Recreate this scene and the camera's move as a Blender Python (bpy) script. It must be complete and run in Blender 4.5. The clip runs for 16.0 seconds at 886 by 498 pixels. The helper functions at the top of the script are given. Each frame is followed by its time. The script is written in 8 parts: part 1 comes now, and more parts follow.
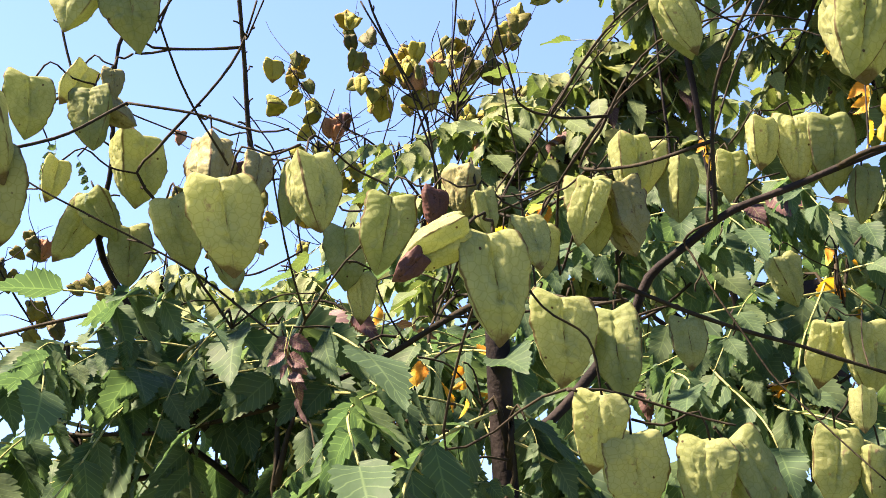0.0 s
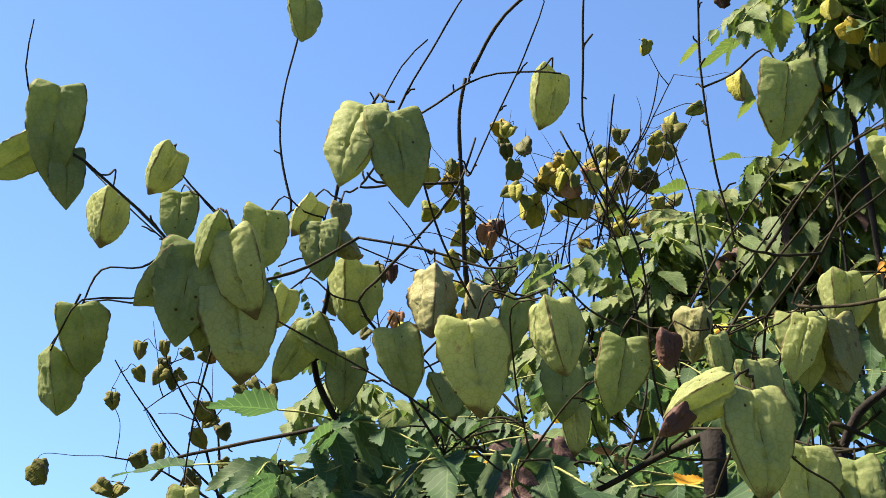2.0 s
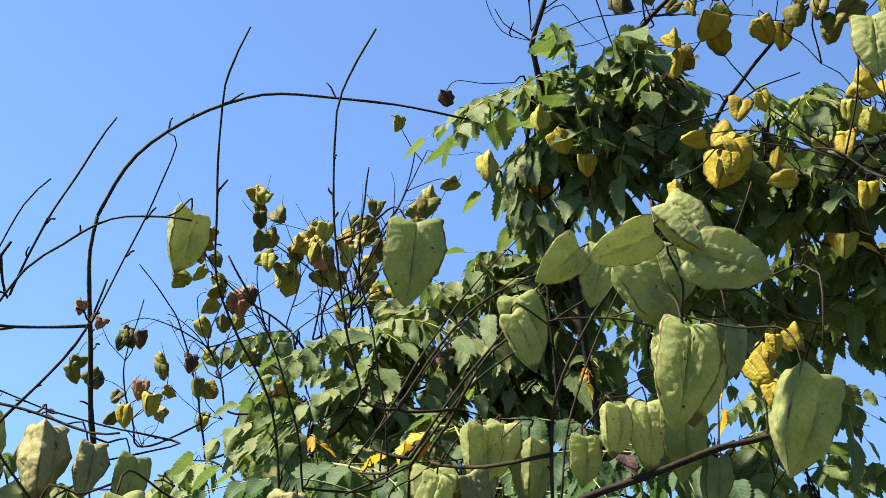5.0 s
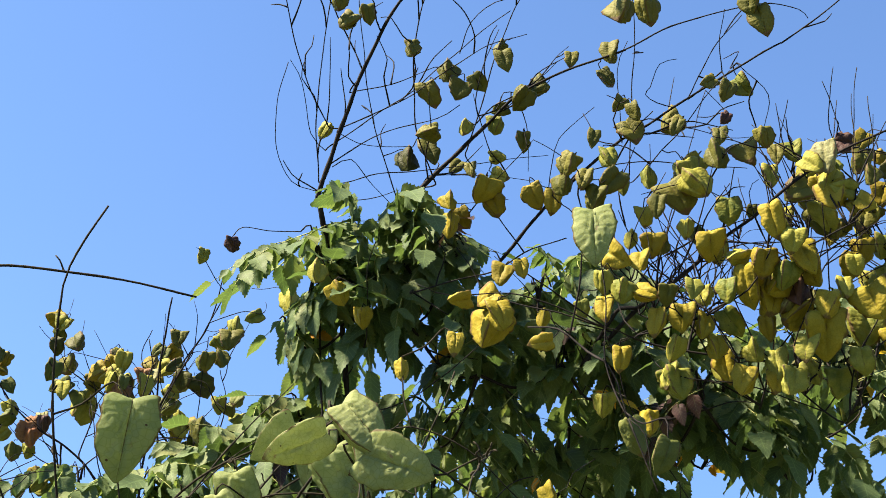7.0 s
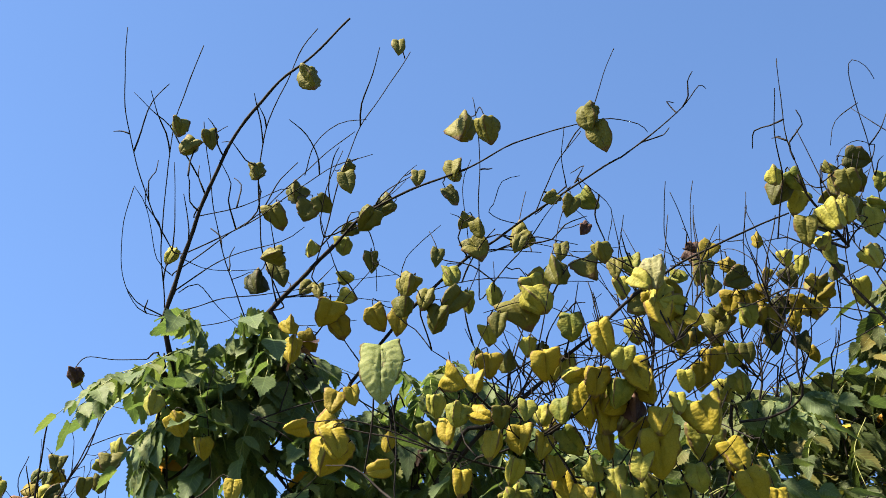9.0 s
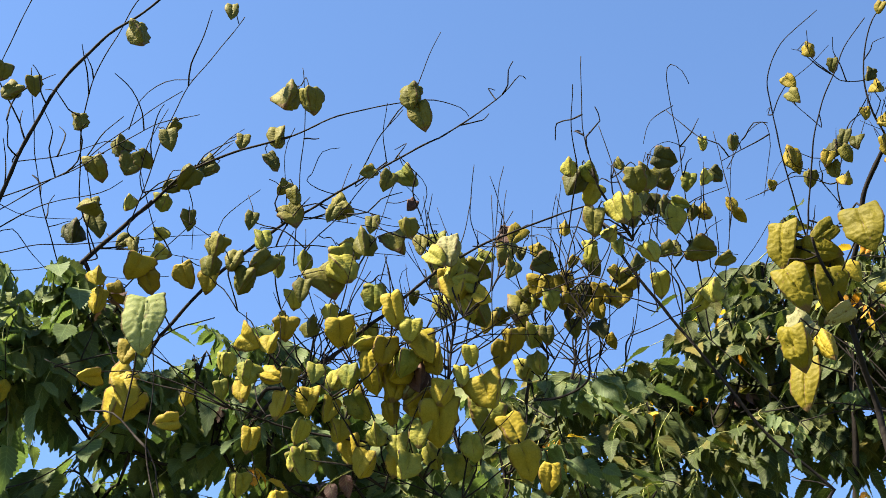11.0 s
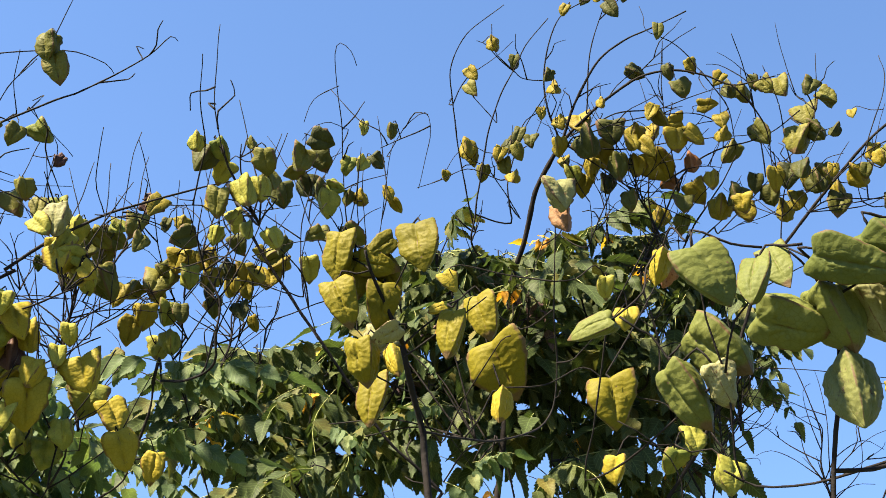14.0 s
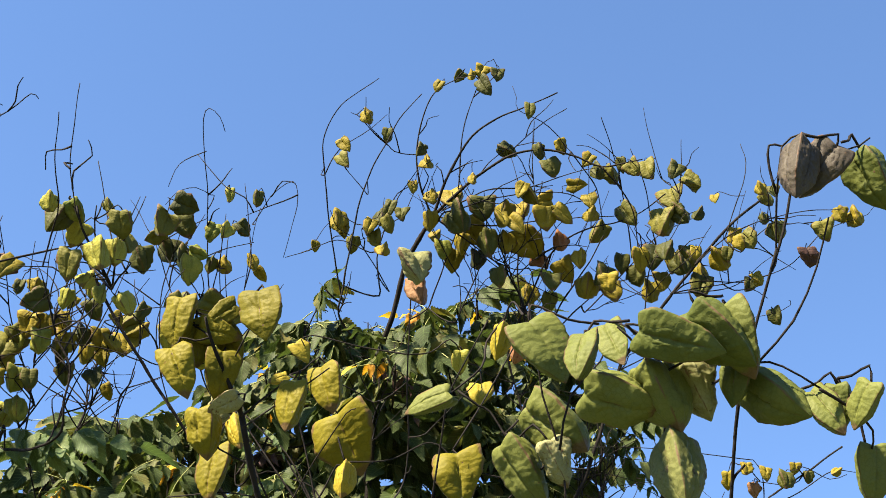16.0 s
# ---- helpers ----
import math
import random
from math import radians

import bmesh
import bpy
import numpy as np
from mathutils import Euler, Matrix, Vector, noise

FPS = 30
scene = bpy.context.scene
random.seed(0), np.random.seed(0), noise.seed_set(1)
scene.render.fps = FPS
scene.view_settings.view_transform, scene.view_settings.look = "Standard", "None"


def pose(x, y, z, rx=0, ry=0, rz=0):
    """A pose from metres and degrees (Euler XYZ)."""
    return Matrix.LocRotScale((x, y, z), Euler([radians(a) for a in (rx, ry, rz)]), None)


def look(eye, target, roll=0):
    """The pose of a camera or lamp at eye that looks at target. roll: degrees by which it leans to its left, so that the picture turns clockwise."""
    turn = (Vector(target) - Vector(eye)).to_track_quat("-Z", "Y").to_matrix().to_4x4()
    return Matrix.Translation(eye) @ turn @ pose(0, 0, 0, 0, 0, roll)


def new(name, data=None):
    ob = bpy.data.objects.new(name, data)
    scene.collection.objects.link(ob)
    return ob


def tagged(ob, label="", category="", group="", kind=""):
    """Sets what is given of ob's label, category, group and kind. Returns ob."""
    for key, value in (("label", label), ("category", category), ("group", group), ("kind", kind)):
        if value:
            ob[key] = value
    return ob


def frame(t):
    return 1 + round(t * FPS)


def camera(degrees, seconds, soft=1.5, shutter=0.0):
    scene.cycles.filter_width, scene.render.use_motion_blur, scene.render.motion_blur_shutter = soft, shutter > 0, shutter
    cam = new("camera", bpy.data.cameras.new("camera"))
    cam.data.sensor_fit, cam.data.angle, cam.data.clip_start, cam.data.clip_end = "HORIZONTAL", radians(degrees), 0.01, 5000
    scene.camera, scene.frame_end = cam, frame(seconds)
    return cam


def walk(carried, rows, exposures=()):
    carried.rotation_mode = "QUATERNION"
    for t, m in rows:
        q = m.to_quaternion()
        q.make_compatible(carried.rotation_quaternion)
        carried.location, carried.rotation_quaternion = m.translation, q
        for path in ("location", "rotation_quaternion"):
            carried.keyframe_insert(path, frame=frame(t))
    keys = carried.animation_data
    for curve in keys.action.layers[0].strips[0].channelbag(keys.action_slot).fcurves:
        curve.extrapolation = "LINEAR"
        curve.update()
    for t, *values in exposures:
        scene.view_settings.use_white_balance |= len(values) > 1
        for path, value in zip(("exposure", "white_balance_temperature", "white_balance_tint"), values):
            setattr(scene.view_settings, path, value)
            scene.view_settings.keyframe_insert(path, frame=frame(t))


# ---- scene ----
cam = camera(40.0, 16.0, soft=0.78)
PATH = [
    (0, (-0.005, 0.007, 1.612), (-0.0323, 1.9708, 1.9889), 1.02),
    (0.5, (-0.030, 0.004, 1.608), (-0.1398, 1.9533, 2.0405), 1.88),
    (1, (-0.043, -0.009, 1.621), (-0.2128, 1.9301, 2.0796), 2.79),
    (1.5, (-0.057, -0.017, 1.631), (-0.2554, 1.9120, 2.1210), 3.23),
    (2, (-0.071, -0.024, 1.632), (-0.3044, 1.8932, 2.1515), 3.48),
    (2.5, (-0.079, -0.026, 1.648), (-0.3443, 1.8825, 2.1819), 3.81),
    (3, (-0.067, -0.023, 1.654), (-0.3383, 1.8813, 2.2009), 3.71),
    (3.5, (-0.029, -0.013, 1.682), (-0.2240, 1.9016, 2.2252), 3.08),
    (4, (0.001, -0.009, 1.698), (-0.0606, 1.9108, 2.2540), 2.26),
    (4.5, (0.031, -0.009, 1.710), (0.0619, 1.9067, 2.2828), 2.10),
    (4.7, (0.039, -0.011, 1.719), (0.0888, 1.9034, 2.2949), 2.28),
    (6.8, (0.125, -0.070, 1.755), (0.4300, 1.7529, 2.5195), 2.03),
    (7, (0.131, -0.077, 1.764), (0.4525, 1.7379, 2.5411), 2.00),
    (7.5, (0.152, -0.079, 1.765), (0.4883, 1.7096, 2.5936), 1.29),
    (8, (0.167, -0.071, 1.763), (0.5237, 1.6903, 2.6412), 1.50),
    (8.5, (0.193, -0.092, 1.787), (0.5834, 1.6471, 2.6938), -0.22),
    (8.7, (0.221, -0.104, 1.803), (0.6124, 1.6303, 2.7185), -0.69),
    (10.8, (0.370, -0.114, 1.782), (0.9240, 1.5708, 2.7057), -0.57),
    (11, (0.354, -0.181, 1.775), (0.9386, 1.5165, 2.6564), 0.71),
    (11.5, (0.394, -0.155, 1.783), (1.0700, 1.5221, 2.6387), 2.32),
    (12, (0.396, -0.098, 1.823), (1.2000, 1.5374, 2.6480), -0.02),
    (12.5, (0.409, -0.150, 1.810), (1.2369, 1.4765, 2.6267), 0.87),
    (13, (0.456, -0.184, 1.805), (1.3265, 1.4189, 2.6258), 2.11),
    (13.5, (0.529, -0.230, 1.850), (1.4214, 1.3747, 2.6437), 1.84),
    (14, (0.514, -0.194, 1.836), (1.4868, 1.3467, 2.6623), -0.03),
    (14.5, (0.526, -0.181, 1.859), (1.5461, 1.3063, 2.7244), -0.62),
    (15, (0.566, -0.203, 1.841), (1.5607, 1.2657, 2.7649), -0.81),
    (15.5, (0.477, -0.207, 1.804), (1.5432, 1.1979, 2.7478), 0.41),
    (16, (0.543, -0.199, 1.839), (1.6431, 1.1864, 2.7726), -1.03),
]
walk(cam, [(t, look(eye, target, roll)) for t, eye, target, roll in PATH], (
    (0.0, 2.95, 6800, 27), (0.5, 2.61, 6600, 20), (1.5, 2.29, 6400, 11), (3.5, 2.17, 6200, 11), (7.0, 2.37, 6300, 11), (8.5, 2.29, 6350, 11), (11.0, 2.42, 6400, 10), (12.5, 2.61, 6500, 11), (14.0, 2.50, 6450, 10), (16.0, 2.38, 6350, 10)))

# ---- sky and sun ----
SUN = Vector((-0.60, -0.02, 0.80)).normalized()
world = bpy.data.worlds.new("sky")
scene.world = world
world.use_nodes = True
wn = world.node_tree.nodes
sky = wn.new("ShaderNodeTexSky")
sky.sky_type = "NISHITA"
sky.sun_disc = False
sky.sun_elevation = math.asin(SUN.z)
sky.sun_rotation = math.atan2(SUN.x, SUN.y)
sky.air_density, sky.dust_density, sky.ozone_density = 0.65, 0.1, 2.6
wn["Background"].inputs["Strength"].default_value = 0.074
# a clear dry day: the deep blue reaches low over the horizon
where = wn.new("ShaderNodeTexCoord")
lift = wn.new("ShaderNodeVectorMath")
lift.operation = "MULTIPLY_ADD"
lift.inputs[1].default_value = (1, 1, 0.76)
lift.inputs[2].default_value = (0, 0, 0.24)
world.node_tree.links.new(where.outputs["Generated"], lift.inputs[0])
world.node_tree.links.new(lift.outputs[0], sky.inputs["Vector"])
deep = wn.new("ShaderNodeHueSaturation")
deep.inputs["Hue"].default_value = 0.4985
deep.inputs["Saturation"].default_value = 1.04
world.node_tree.links.new(sky.outputs[0], deep.inputs["Color"])
world.node_tree.links.new(deep.outputs[0], wn["Background"].inputs[0])

sun = new("sun", bpy.data.lights.new("sun", "SUN"))
sun.data.energy = 5.0
sun.data.angle = radians(4.0)  # thin haze
sun.data.color = (1.0, 0.87, 0.64)
sun.matrix_world = look(SUN * 20, (0, 0, 0))


# ---- materials ----
def material(name):
    m = bpy.data.materials.new(name)
    m.use_nodes = True
    nodes, links = m.node_tree.nodes, m.node_tree.links
    return m, nodes, links, nodes["Principled BSDF"], nodes["Material Output"]


def node(nodes, kind, **values):
    n = nodes.new(kind)
    for key, value in values.items():
        n.inputs[key].default_value = value
    return n


def ramp(nodes, *stops):
    n = nodes.new("ShaderNodeValToRGB")
    e = n.color_ramp.elements
    while len(e) < len(stops):
        e.new(0.5)
    for el, (at, c) in zip(e, stops):
        el.position, el.color = at, (*c, 1)
    return n


def papery(name, low, high, stain, amount, thinness):
    """Thin seed pod skin: two tones, fine veins, stains, light shining through."""
    m, n, l, bsdf, out = material(name)
    info = n.new("ShaderNodeObjectInfo")
    co = n.new("ShaderNodeTexCoord")
    shift = n.new("ShaderNodeVectorMath")
    shift.operation = "ADD"
    l.new(co.outputs["Object"], shift.inputs[0])
    l.new(info.outputs["Random"], shift.inputs[1])
    soft = node(n, "ShaderNodeTexNoise", Scale=3.0, Detail=4.0)
    l.new(shift.outputs[0], soft.inputs["Vector"])
    add = n.new("ShaderNodeMath")
    add.operation = "MULTIPLY_ADD"
    add.inputs[1].default_value = 0.55
    l.new(info.outputs["Random"], add.inputs[0])
    l.new(soft.outputs["Fac"], add.inputs[2])
    tone = ramp(n, (0.42, low), (0.92, high))
    l.new(add.outputs[0], tone.inputs["Fac"])
    spots = node(n, "ShaderNodeTexNoise", Scale=7.0, Detail=6.0, Roughness=0.65)
    l.new(shift.outputs[0], spots.inputs["Vector"])
    mask = ramp(n, (0.64 - amount, (0, 0, 0)), (0.74 - amount, (1, 1, 1)))
    l.new(spots.outputs["Fac"], mask.inputs["Fac"])
    mix = n.new("ShaderNodeMixRGB")
    mix.inputs["Color2"].default_value = (*stain, 1)
    l.new(mask.outputs[0], mix.inputs["Fac"])
    l.new(tone.outputs[0], mix.inputs["Color1"])
    # brown seams and tips
    seam = n.new("ShaderNodeAttribute")
    seam.attribute_name = "seam"
    tip = n.new("ShaderNodeAttribute")
    tip.attribute_name = "tip"
    rough = node(n, "ShaderNodeTexNoise", Scale=5.0, Detail=5.0)
    l.new(shift.outputs[0], rough.inputs["Vector"])
    own = n.new("ShaderNodeMath")
    own.operation = "MULTIPLY"
    l.new(tip.outputs["Fac"], own.inputs[0])
    l.new(info.outputs["Random"], own.inputs[1])
    most = n.new("ShaderNodeMath")
    most.operation = "MAXIMUM"
    l.new(seam.outputs["Fac"], most.inputs[0])
    l.new(own.outputs[0], most.inputs[1])
    worn = n.new("ShaderNodeMath")
    worn.operation = "MULTIPLY"
    l.new(most.outputs[0], worn.inputs[0])
    l.new(rough.outputs["Fac"], worn.inputs[1])
    edge = ramp(n, (0.30, (0, 0, 0)), (0.48, (0.8, 0.8, 0.8)))
    l.new(worn.outputs[0], edge.inputs["Fac"])
    rim = n.new("ShaderNodeMixRGB")
    rim.inputs["Color2"].default_value = (0.10, 0.055, 0.035, 1)
    l.new(edge.outputs[0], rim.inputs["Fac"])
    l.new(mix.outputs[0], rim.inputs["Color1"])
    mix = rim
    # small dark specks
    dots = node(n, "ShaderNodeTexVoronoi", Scale=6.0)
    l.new(shift.outputs[0], dots.inputs["Vector"])
    speck = ramp(n, (0.07, (1, 1, 1)), (0.12, (0, 0, 0)))
    l.new(dots.outputs["Distance"], speck.inputs["Fac"])
    some = n.new("ShaderNodeSeparateColor")
    l.new(dots.outputs["Color"], some.inputs[0])
    few = n.new("ShaderNodeMath")
    few.operation = "GREATER_THAN"
    few.inputs[1].default_value = 0.72
    l.new(some.outputs[0], few.inputs[0])
    both_ = n.new("ShaderNodeMath")
    both_.operation = "MULTIPLY"
    l.new(speck.outputs[0], both_.inputs[0])
    l.new(few.outputs[0], both_.inputs[1])
    dark = n.new("ShaderNodeMixRGB")
    dark.inputs["Color2"].default_value = (0.08, 0.05, 0.03, 1)
    l.new(both_.outputs[0], dark.inputs["Fac"])
    l.new(mix.outputs[0], dark.inputs["Color1"])
    mix = dark
    # vein net
    vein = n.new("ShaderNodeTexVoronoi")
    vein.feature = "DISTANCE_TO_EDGE"
    vein.inputs["Scale"].default_value = 13.0
    l.new(shift.outputs[0], vein.inputs["Vector"])
    line = ramp(n, (0.0, (0.84, 0.85, 0.74)), (0.10, (1, 1, 1)))
    l.new(vein.outputs["Distance"], line.inputs["Fac"])
    mul = n.new("ShaderNodeMixRGB")
    mul.blend_type = "MULTIPLY"
    mul.inputs["Fac"].default_value = 1.0
    l.new(mix.outputs[0], mul.inputs["Color1"])
    l.new(line.outputs[0], mul.inputs["Color2"])
    bsdf.inputs["Roughness"].default_value = 0.62
    bsdf.inputs["Specular IOR Level"].default_value = 0.13
    l.new(mul.outputs[0], bsdf.inputs["Base Color"])
    fine = n.new("ShaderNodeTexWave")
    fine.bands_direction = "Z"
    fine.inputs["Scale"].default_value = 2.6
    fine.inputs["Distortion"].default_value = 9.0
    fine.inputs["Detail"].default_value = 2.0
    fine.inputs["Detail Scale"].default_value = 1.6
    l.new(shift.outputs[0], fine.inputs["Vector"])
    bump = node(n, "ShaderNodeBump", Strength=0.10, Distance=0.03)
    relief = n.new("ShaderNodeMath")
    relief.operation = "MULTIPLY_ADD"
    relief.inputs[1].default_value = 0.9
    l.new(line.outputs[0], relief.inputs[0])
    l.new(fine.outputs["Fac"], relief.inputs[2])
    l.new(relief.outputs[0], bump.inputs["Height"])
    l.new(bump.outputs[0], bsdf.inputs["Normal"])
    thin = n.new("ShaderNodeBsdfTranslucent")
    l.new(mul.outputs[0], thin.inputs["Color"])
    both = n.new("ShaderNodeMixShader")
    both.inputs[0].default_value = thinness
    l.new(bsdf.outputs[0], both.inputs[1])
    l.new(thin.outputs[0], both.inputs[2])
    l.new(both.outputs[0], out.inputs["Surface"])
    return m


PALE = papery("soft_green_pod", (0.207, 0.252, 0.102), (0.366, 0.396, 0.173), (0.240, 0.183, 0.117), 0.02, 0.58)
GREEN = papery("pale_green_pod", (0.060, 0.062, 0.010), (0.110, 0.101, 0.018), (0.126, 0.092, 0.035), -0.02, 0.08)
YELLOW = papery("yellow_pod", (0.203, 0.167, 0.015), (0.288, 0.224, 0.024), (0.188, 0.124, 0.029), 0.0, 0.22)
SOFT = papery("ripening_pod", (0.102, 0.122, 0.023), (0.263, 0.243, 0.041), (0.149, 0.112, 0.038), 0.01, 0.20)
GOLD = papery("ripe_golden_pod", (0.126, 0.101, 0.009), (0.189, 0.144, 0.014), (0.152, 0.089, 0.022), 0.01, 0.12)
# darkened copy of the pod green: colour stands in for backlit, shaded sides
SHADED_OLIVE = papery("shaded_olive_pod", (0.027, 0.030, 0.007), (0.059, 0.059, 0.011), (0.059, 0.042, 0.018), -0.02, 0.06)
LIME = papery("pale_lime_pod", (0.062, 0.075, 0.016), (0.105, 0.115, 0.028), (0.098, 0.074, 0.029), -0.02, 0.16)
MUSTARD = papery("mustard_pod", (0.090, 0.079, 0.005), (0.140, 0.117, 0.007), (0.109, 0.068, 0.007), 0.0, 0.15)
STREAKED = papery("streaked_pod", (0.101, 0.107, 0.033), (0.143, 0.143, 0.048), (0.059, 0.035, 0.024), 0.07, 0.12)
TAN = papery("dry_tan_pod", (0.164, 0.165, 0.068), (0.227, 0.218, 0.105), (0.084, 0.048, 0.025), 0.06, 0.22)
DULL = papery("weathered_pod", (0.043, 0.035, 0.028), (0.069, 0.057, 0.044), (0.033, 0.021, 0.018), 0.04, 0.05)
RUST = papery("rusty_pod", (0.214, 0.089, 0.042), (0.249, 0.137, 0.071), (0.119, 0.042, 0.024), 0.06, 0.3)
PURPLE = papery("dark_brown_pod", (0.042, 0.024, 0.021), (0.071, 0.035, 0.030), (0.018, 0.011, 0.011), 0.05, 0.1)


def leafy(name, stops, thin_mix, glow=(0.95, 1.0, 0.5)):
    m, n, l, bsdf, out = material(name)
    geo = n.new("ShaderNodeNewGeometry")
    co = n.new("ShaderNodeTexCoord")
    noise_ = node(n, "ShaderNodeTexNoise", Scale=12.0, Detail=4.0)
    l.new(co.outputs["Object"], noise_.inputs["Vector"])
    add = n.new("ShaderNodeMath")
    add.operation = "MULTIPLY_ADD"
    add.inputs[1].default_value = 0.7
    l.new(geo.outputs["Random Per Island"], add.inputs[0])
    half = n.new("ShaderNodeMath")
    half.operation = "MULTIPLY"
    half.inputs[1].default_value = 0.35
    l.new(noise_.outputs["Fac"], half.inputs[0])
    l.new(half.outputs[0], add.inputs[2])
    tone = ramp(n, *stops)
    l.new(add.outputs[0], tone.inputs["Fac"])
    # side veins that run forward from a pale midrib
    along = n.new("ShaderNodeAttribute")
    along.attribute_name = "along"
    across = n.new("ShaderNodeAttribute")
    across.attribute_name = "across"
    slant = n.new("ShaderNodeMath")
    slant.operation = "MULTIPLY_ADD"
    slant.inputs[1].default_value = -0.22
    l.new(across.outputs["Fac"], slant.inputs[0])
    l.new(along.outputs["Fac"], slant.inputs[2])
    count = n.new("ShaderNodeMath")
    count.operation = "MULTIPLY"
    count.inputs[1].default_value = 8.0
    l.new(slant.outputs[0], count.inputs[0])
    saw = n.new("ShaderNodeMath")
    saw.operation = "PINGPONG"
    saw.inputs[1].default_value = 0.5
    l.new(count.outputs[0], saw.inputs[0])
    side = ramp(n, (0.0, (1, 1, 1)), (0.10, (0, 0, 0)))
    l.new(saw.outputs[0], side.inputs["Fac"])
    rib = ramp(n, (0.0, (1, 1, 1)), (0.07, (0, 0, 0)))
    l.new(across.outputs["Fac"], rib.inputs["Fac"])
    net = n.new("ShaderNodeMixRGB")
    net.blend_type = "LIGHTEN"
    net.inputs["Fac"].default_value = 1.0
    l.new(rib.outputs[0], net.inputs["Color1"])
    l.new(side.outputs[0], net.inputs["Color2"])
    pale = n.new("ShaderNodeMixRGB")
    pale.blend_type = "ADD"
    pale.inputs["Color2"].default_value = (0.05, 0.07, 0.025, 1)
    gain = n.new("ShaderNodeMath")
    gain.operation = "MULTIPLY"
    gain.inputs[1].default_value = 0.95
    l.new(net.outputs[0], gain.inputs[0])
    l.new(gain.outputs[0], pale.inputs["Fac"])
    l.new(tone.outputs[0], pale.inputs["Color1"])
    tone = pale
    l.new(tone.outputs[0], bsdf.inputs["Base Color"])
    bsdf.inputs["Roughness"].default_value = 0.6
    bsdf.inputs["Specular IOR Level"].default_value = 0.15
    fine = node(n, "ShaderNodeTexNoise", Scale=60.0, Detail=3.0)
    l.new(co.outputs["Object"], fine.inputs["Vector"])
    bump = node(n, "ShaderNodeBump", Strength=0.3, Distance=0.004)
    l.new(fine.outputs["Fac"], bump.inputs["Height"])
    l.new(bump.outputs[0], bsdf.inputs["Normal"])
    thin = n.new("ShaderNodeBsdfTranslucent")
    bright = n.new("ShaderNodeMixRGB")
    bright.blend_type = "MULTIPLY"
    bright.inputs["Fac"].default_value = 1.0
    bright.inputs["Color2"].default_value = (*glow, 1)
    l.new(tone.outputs[0], bright.inputs["Color1"])
    l.new(bright.outputs[0], thin.inputs["Color"])
    both = n.new("ShaderNodeMixShader")
    both.inputs[0].default_value = thin_mix
    l.new(bsdf.outputs[0], both.inputs[1])
    l.new(thin.outputs[0], both.inputs[2])
    l.new(both.outputs[0], out.inputs["Surface"])
    return m


LEAF = leafy("green_leaf", ((0.0, (0.054, 0.085, 0.038)), (0.5, (0.101, 0.138, 0.058)), (0.86, (0.153, 0.178, 0.071)), (1.0, (0.263, 0.199, 0.052))), 0.42, (0.9, 1.0, 0.5))
DUSTY = leafy("dusty_leaf", ((0.0, (0.040, 0.076, 0.042)), (0.5, (0.058, 0.103, 0.052)), (0.93, (0.082, 0.122, 0.057)), (1.0, (0.152, 0.154, 0.061))), 0.52, (0.9, 1.0, 0.65))
# darker copy of the green leaf: the far crown's self-shadow put into colour
SHADED_LEAF = leafy("shaded_green_leaf", ((0.0, (0.028, 0.037, 0.013)), (0.45, (0.042, 0.057, 0.019)), (0.78, (0.071, 0.078, 0.025)), (0.95, (0.156, 0.114, 0.023))), 0.36, (0.9, 1.0, 0.5))
ORANGE = leafy("orange_leaf", ((0.0, (0.378, 0.134, 0.017)), (0.6, (0.504, 0.252, 0.025)), (1.0, (0.462, 0.353, 0.042))), 0.4)
WITHERED = leafy("withered_leaf", ((0.0, (0.042, 0.025, 0.029)), (1.0, (0.101, 0.050, 0.050))), 0.15)


def barky(name, low, high):
    m, n, l, bsdf, out = material(name)
    co = n.new("ShaderNodeTexCoord")
    a = node(n, "ShaderNodeTexNoise", Scale=30.0, Detail=5.0)
    l.new(co.outputs["Object"], a.inputs["Vector"])
    tone = ramp(n, (0.3, low), (0.75, high))
    l.new(a.outputs["Fac"], tone.inputs["Fac"])
    l.new(tone.outputs[0], bsdf.inputs["Base Color"])
    bsdf.inputs["Roughness"].default_value = 0.8
    bsdf.inputs["Specular IOR Level"].default_value = 0.12
    b = node(n, "ShaderNodeTexNoise", Scale=220.0, Detail=3.0)
    l.new(co.outputs["Object"], b.inputs["Vector"])
    bump = node(n, "ShaderNodeBump", Strength=0.6, Distance=0.002)
    l.new(b.outputs["Fac"], bump.inputs["Height"])
    l.new(bump.outputs[0], bsdf.inputs["Normal"])
    return m


TWIG = barky("twig_bark", (0.010, 0.008, 0.005), (0.029, 0.023, 0.012))
BARK = barky("dark_bark", (0.006, 0.005, 0.005), (0.021, 0.016, 0.014))
STALK = barky("leaf_stalk", (0.16, 0.18, 0.06), (0.26, 0.25, 0.10))


def plain(name, low, high, scale, rough=0.9):
    m, n, l, bsdf, out = material(name)
    co = n.new("ShaderNodeTexCoord")
    a = node(n, "ShaderNodeTexNoise", Scale=scale, Detail=8.0)
    l.new(co.outputs["Object"], a.inputs["Vector"])
    tone = ramp(n, (0.3, low), (0.7, high))
    l.new(a.outputs["Fac"], tone.inputs["Fac"])
    l.new(tone.outputs[0], bsdf.inputs["Base Color"])
    bsdf.inputs["Roughness"].default_value = rough
    return m


GRASS = plain("grass", (0.03, 0.045, 0.014), (0.08, 0.088, 0.032), 1.3)


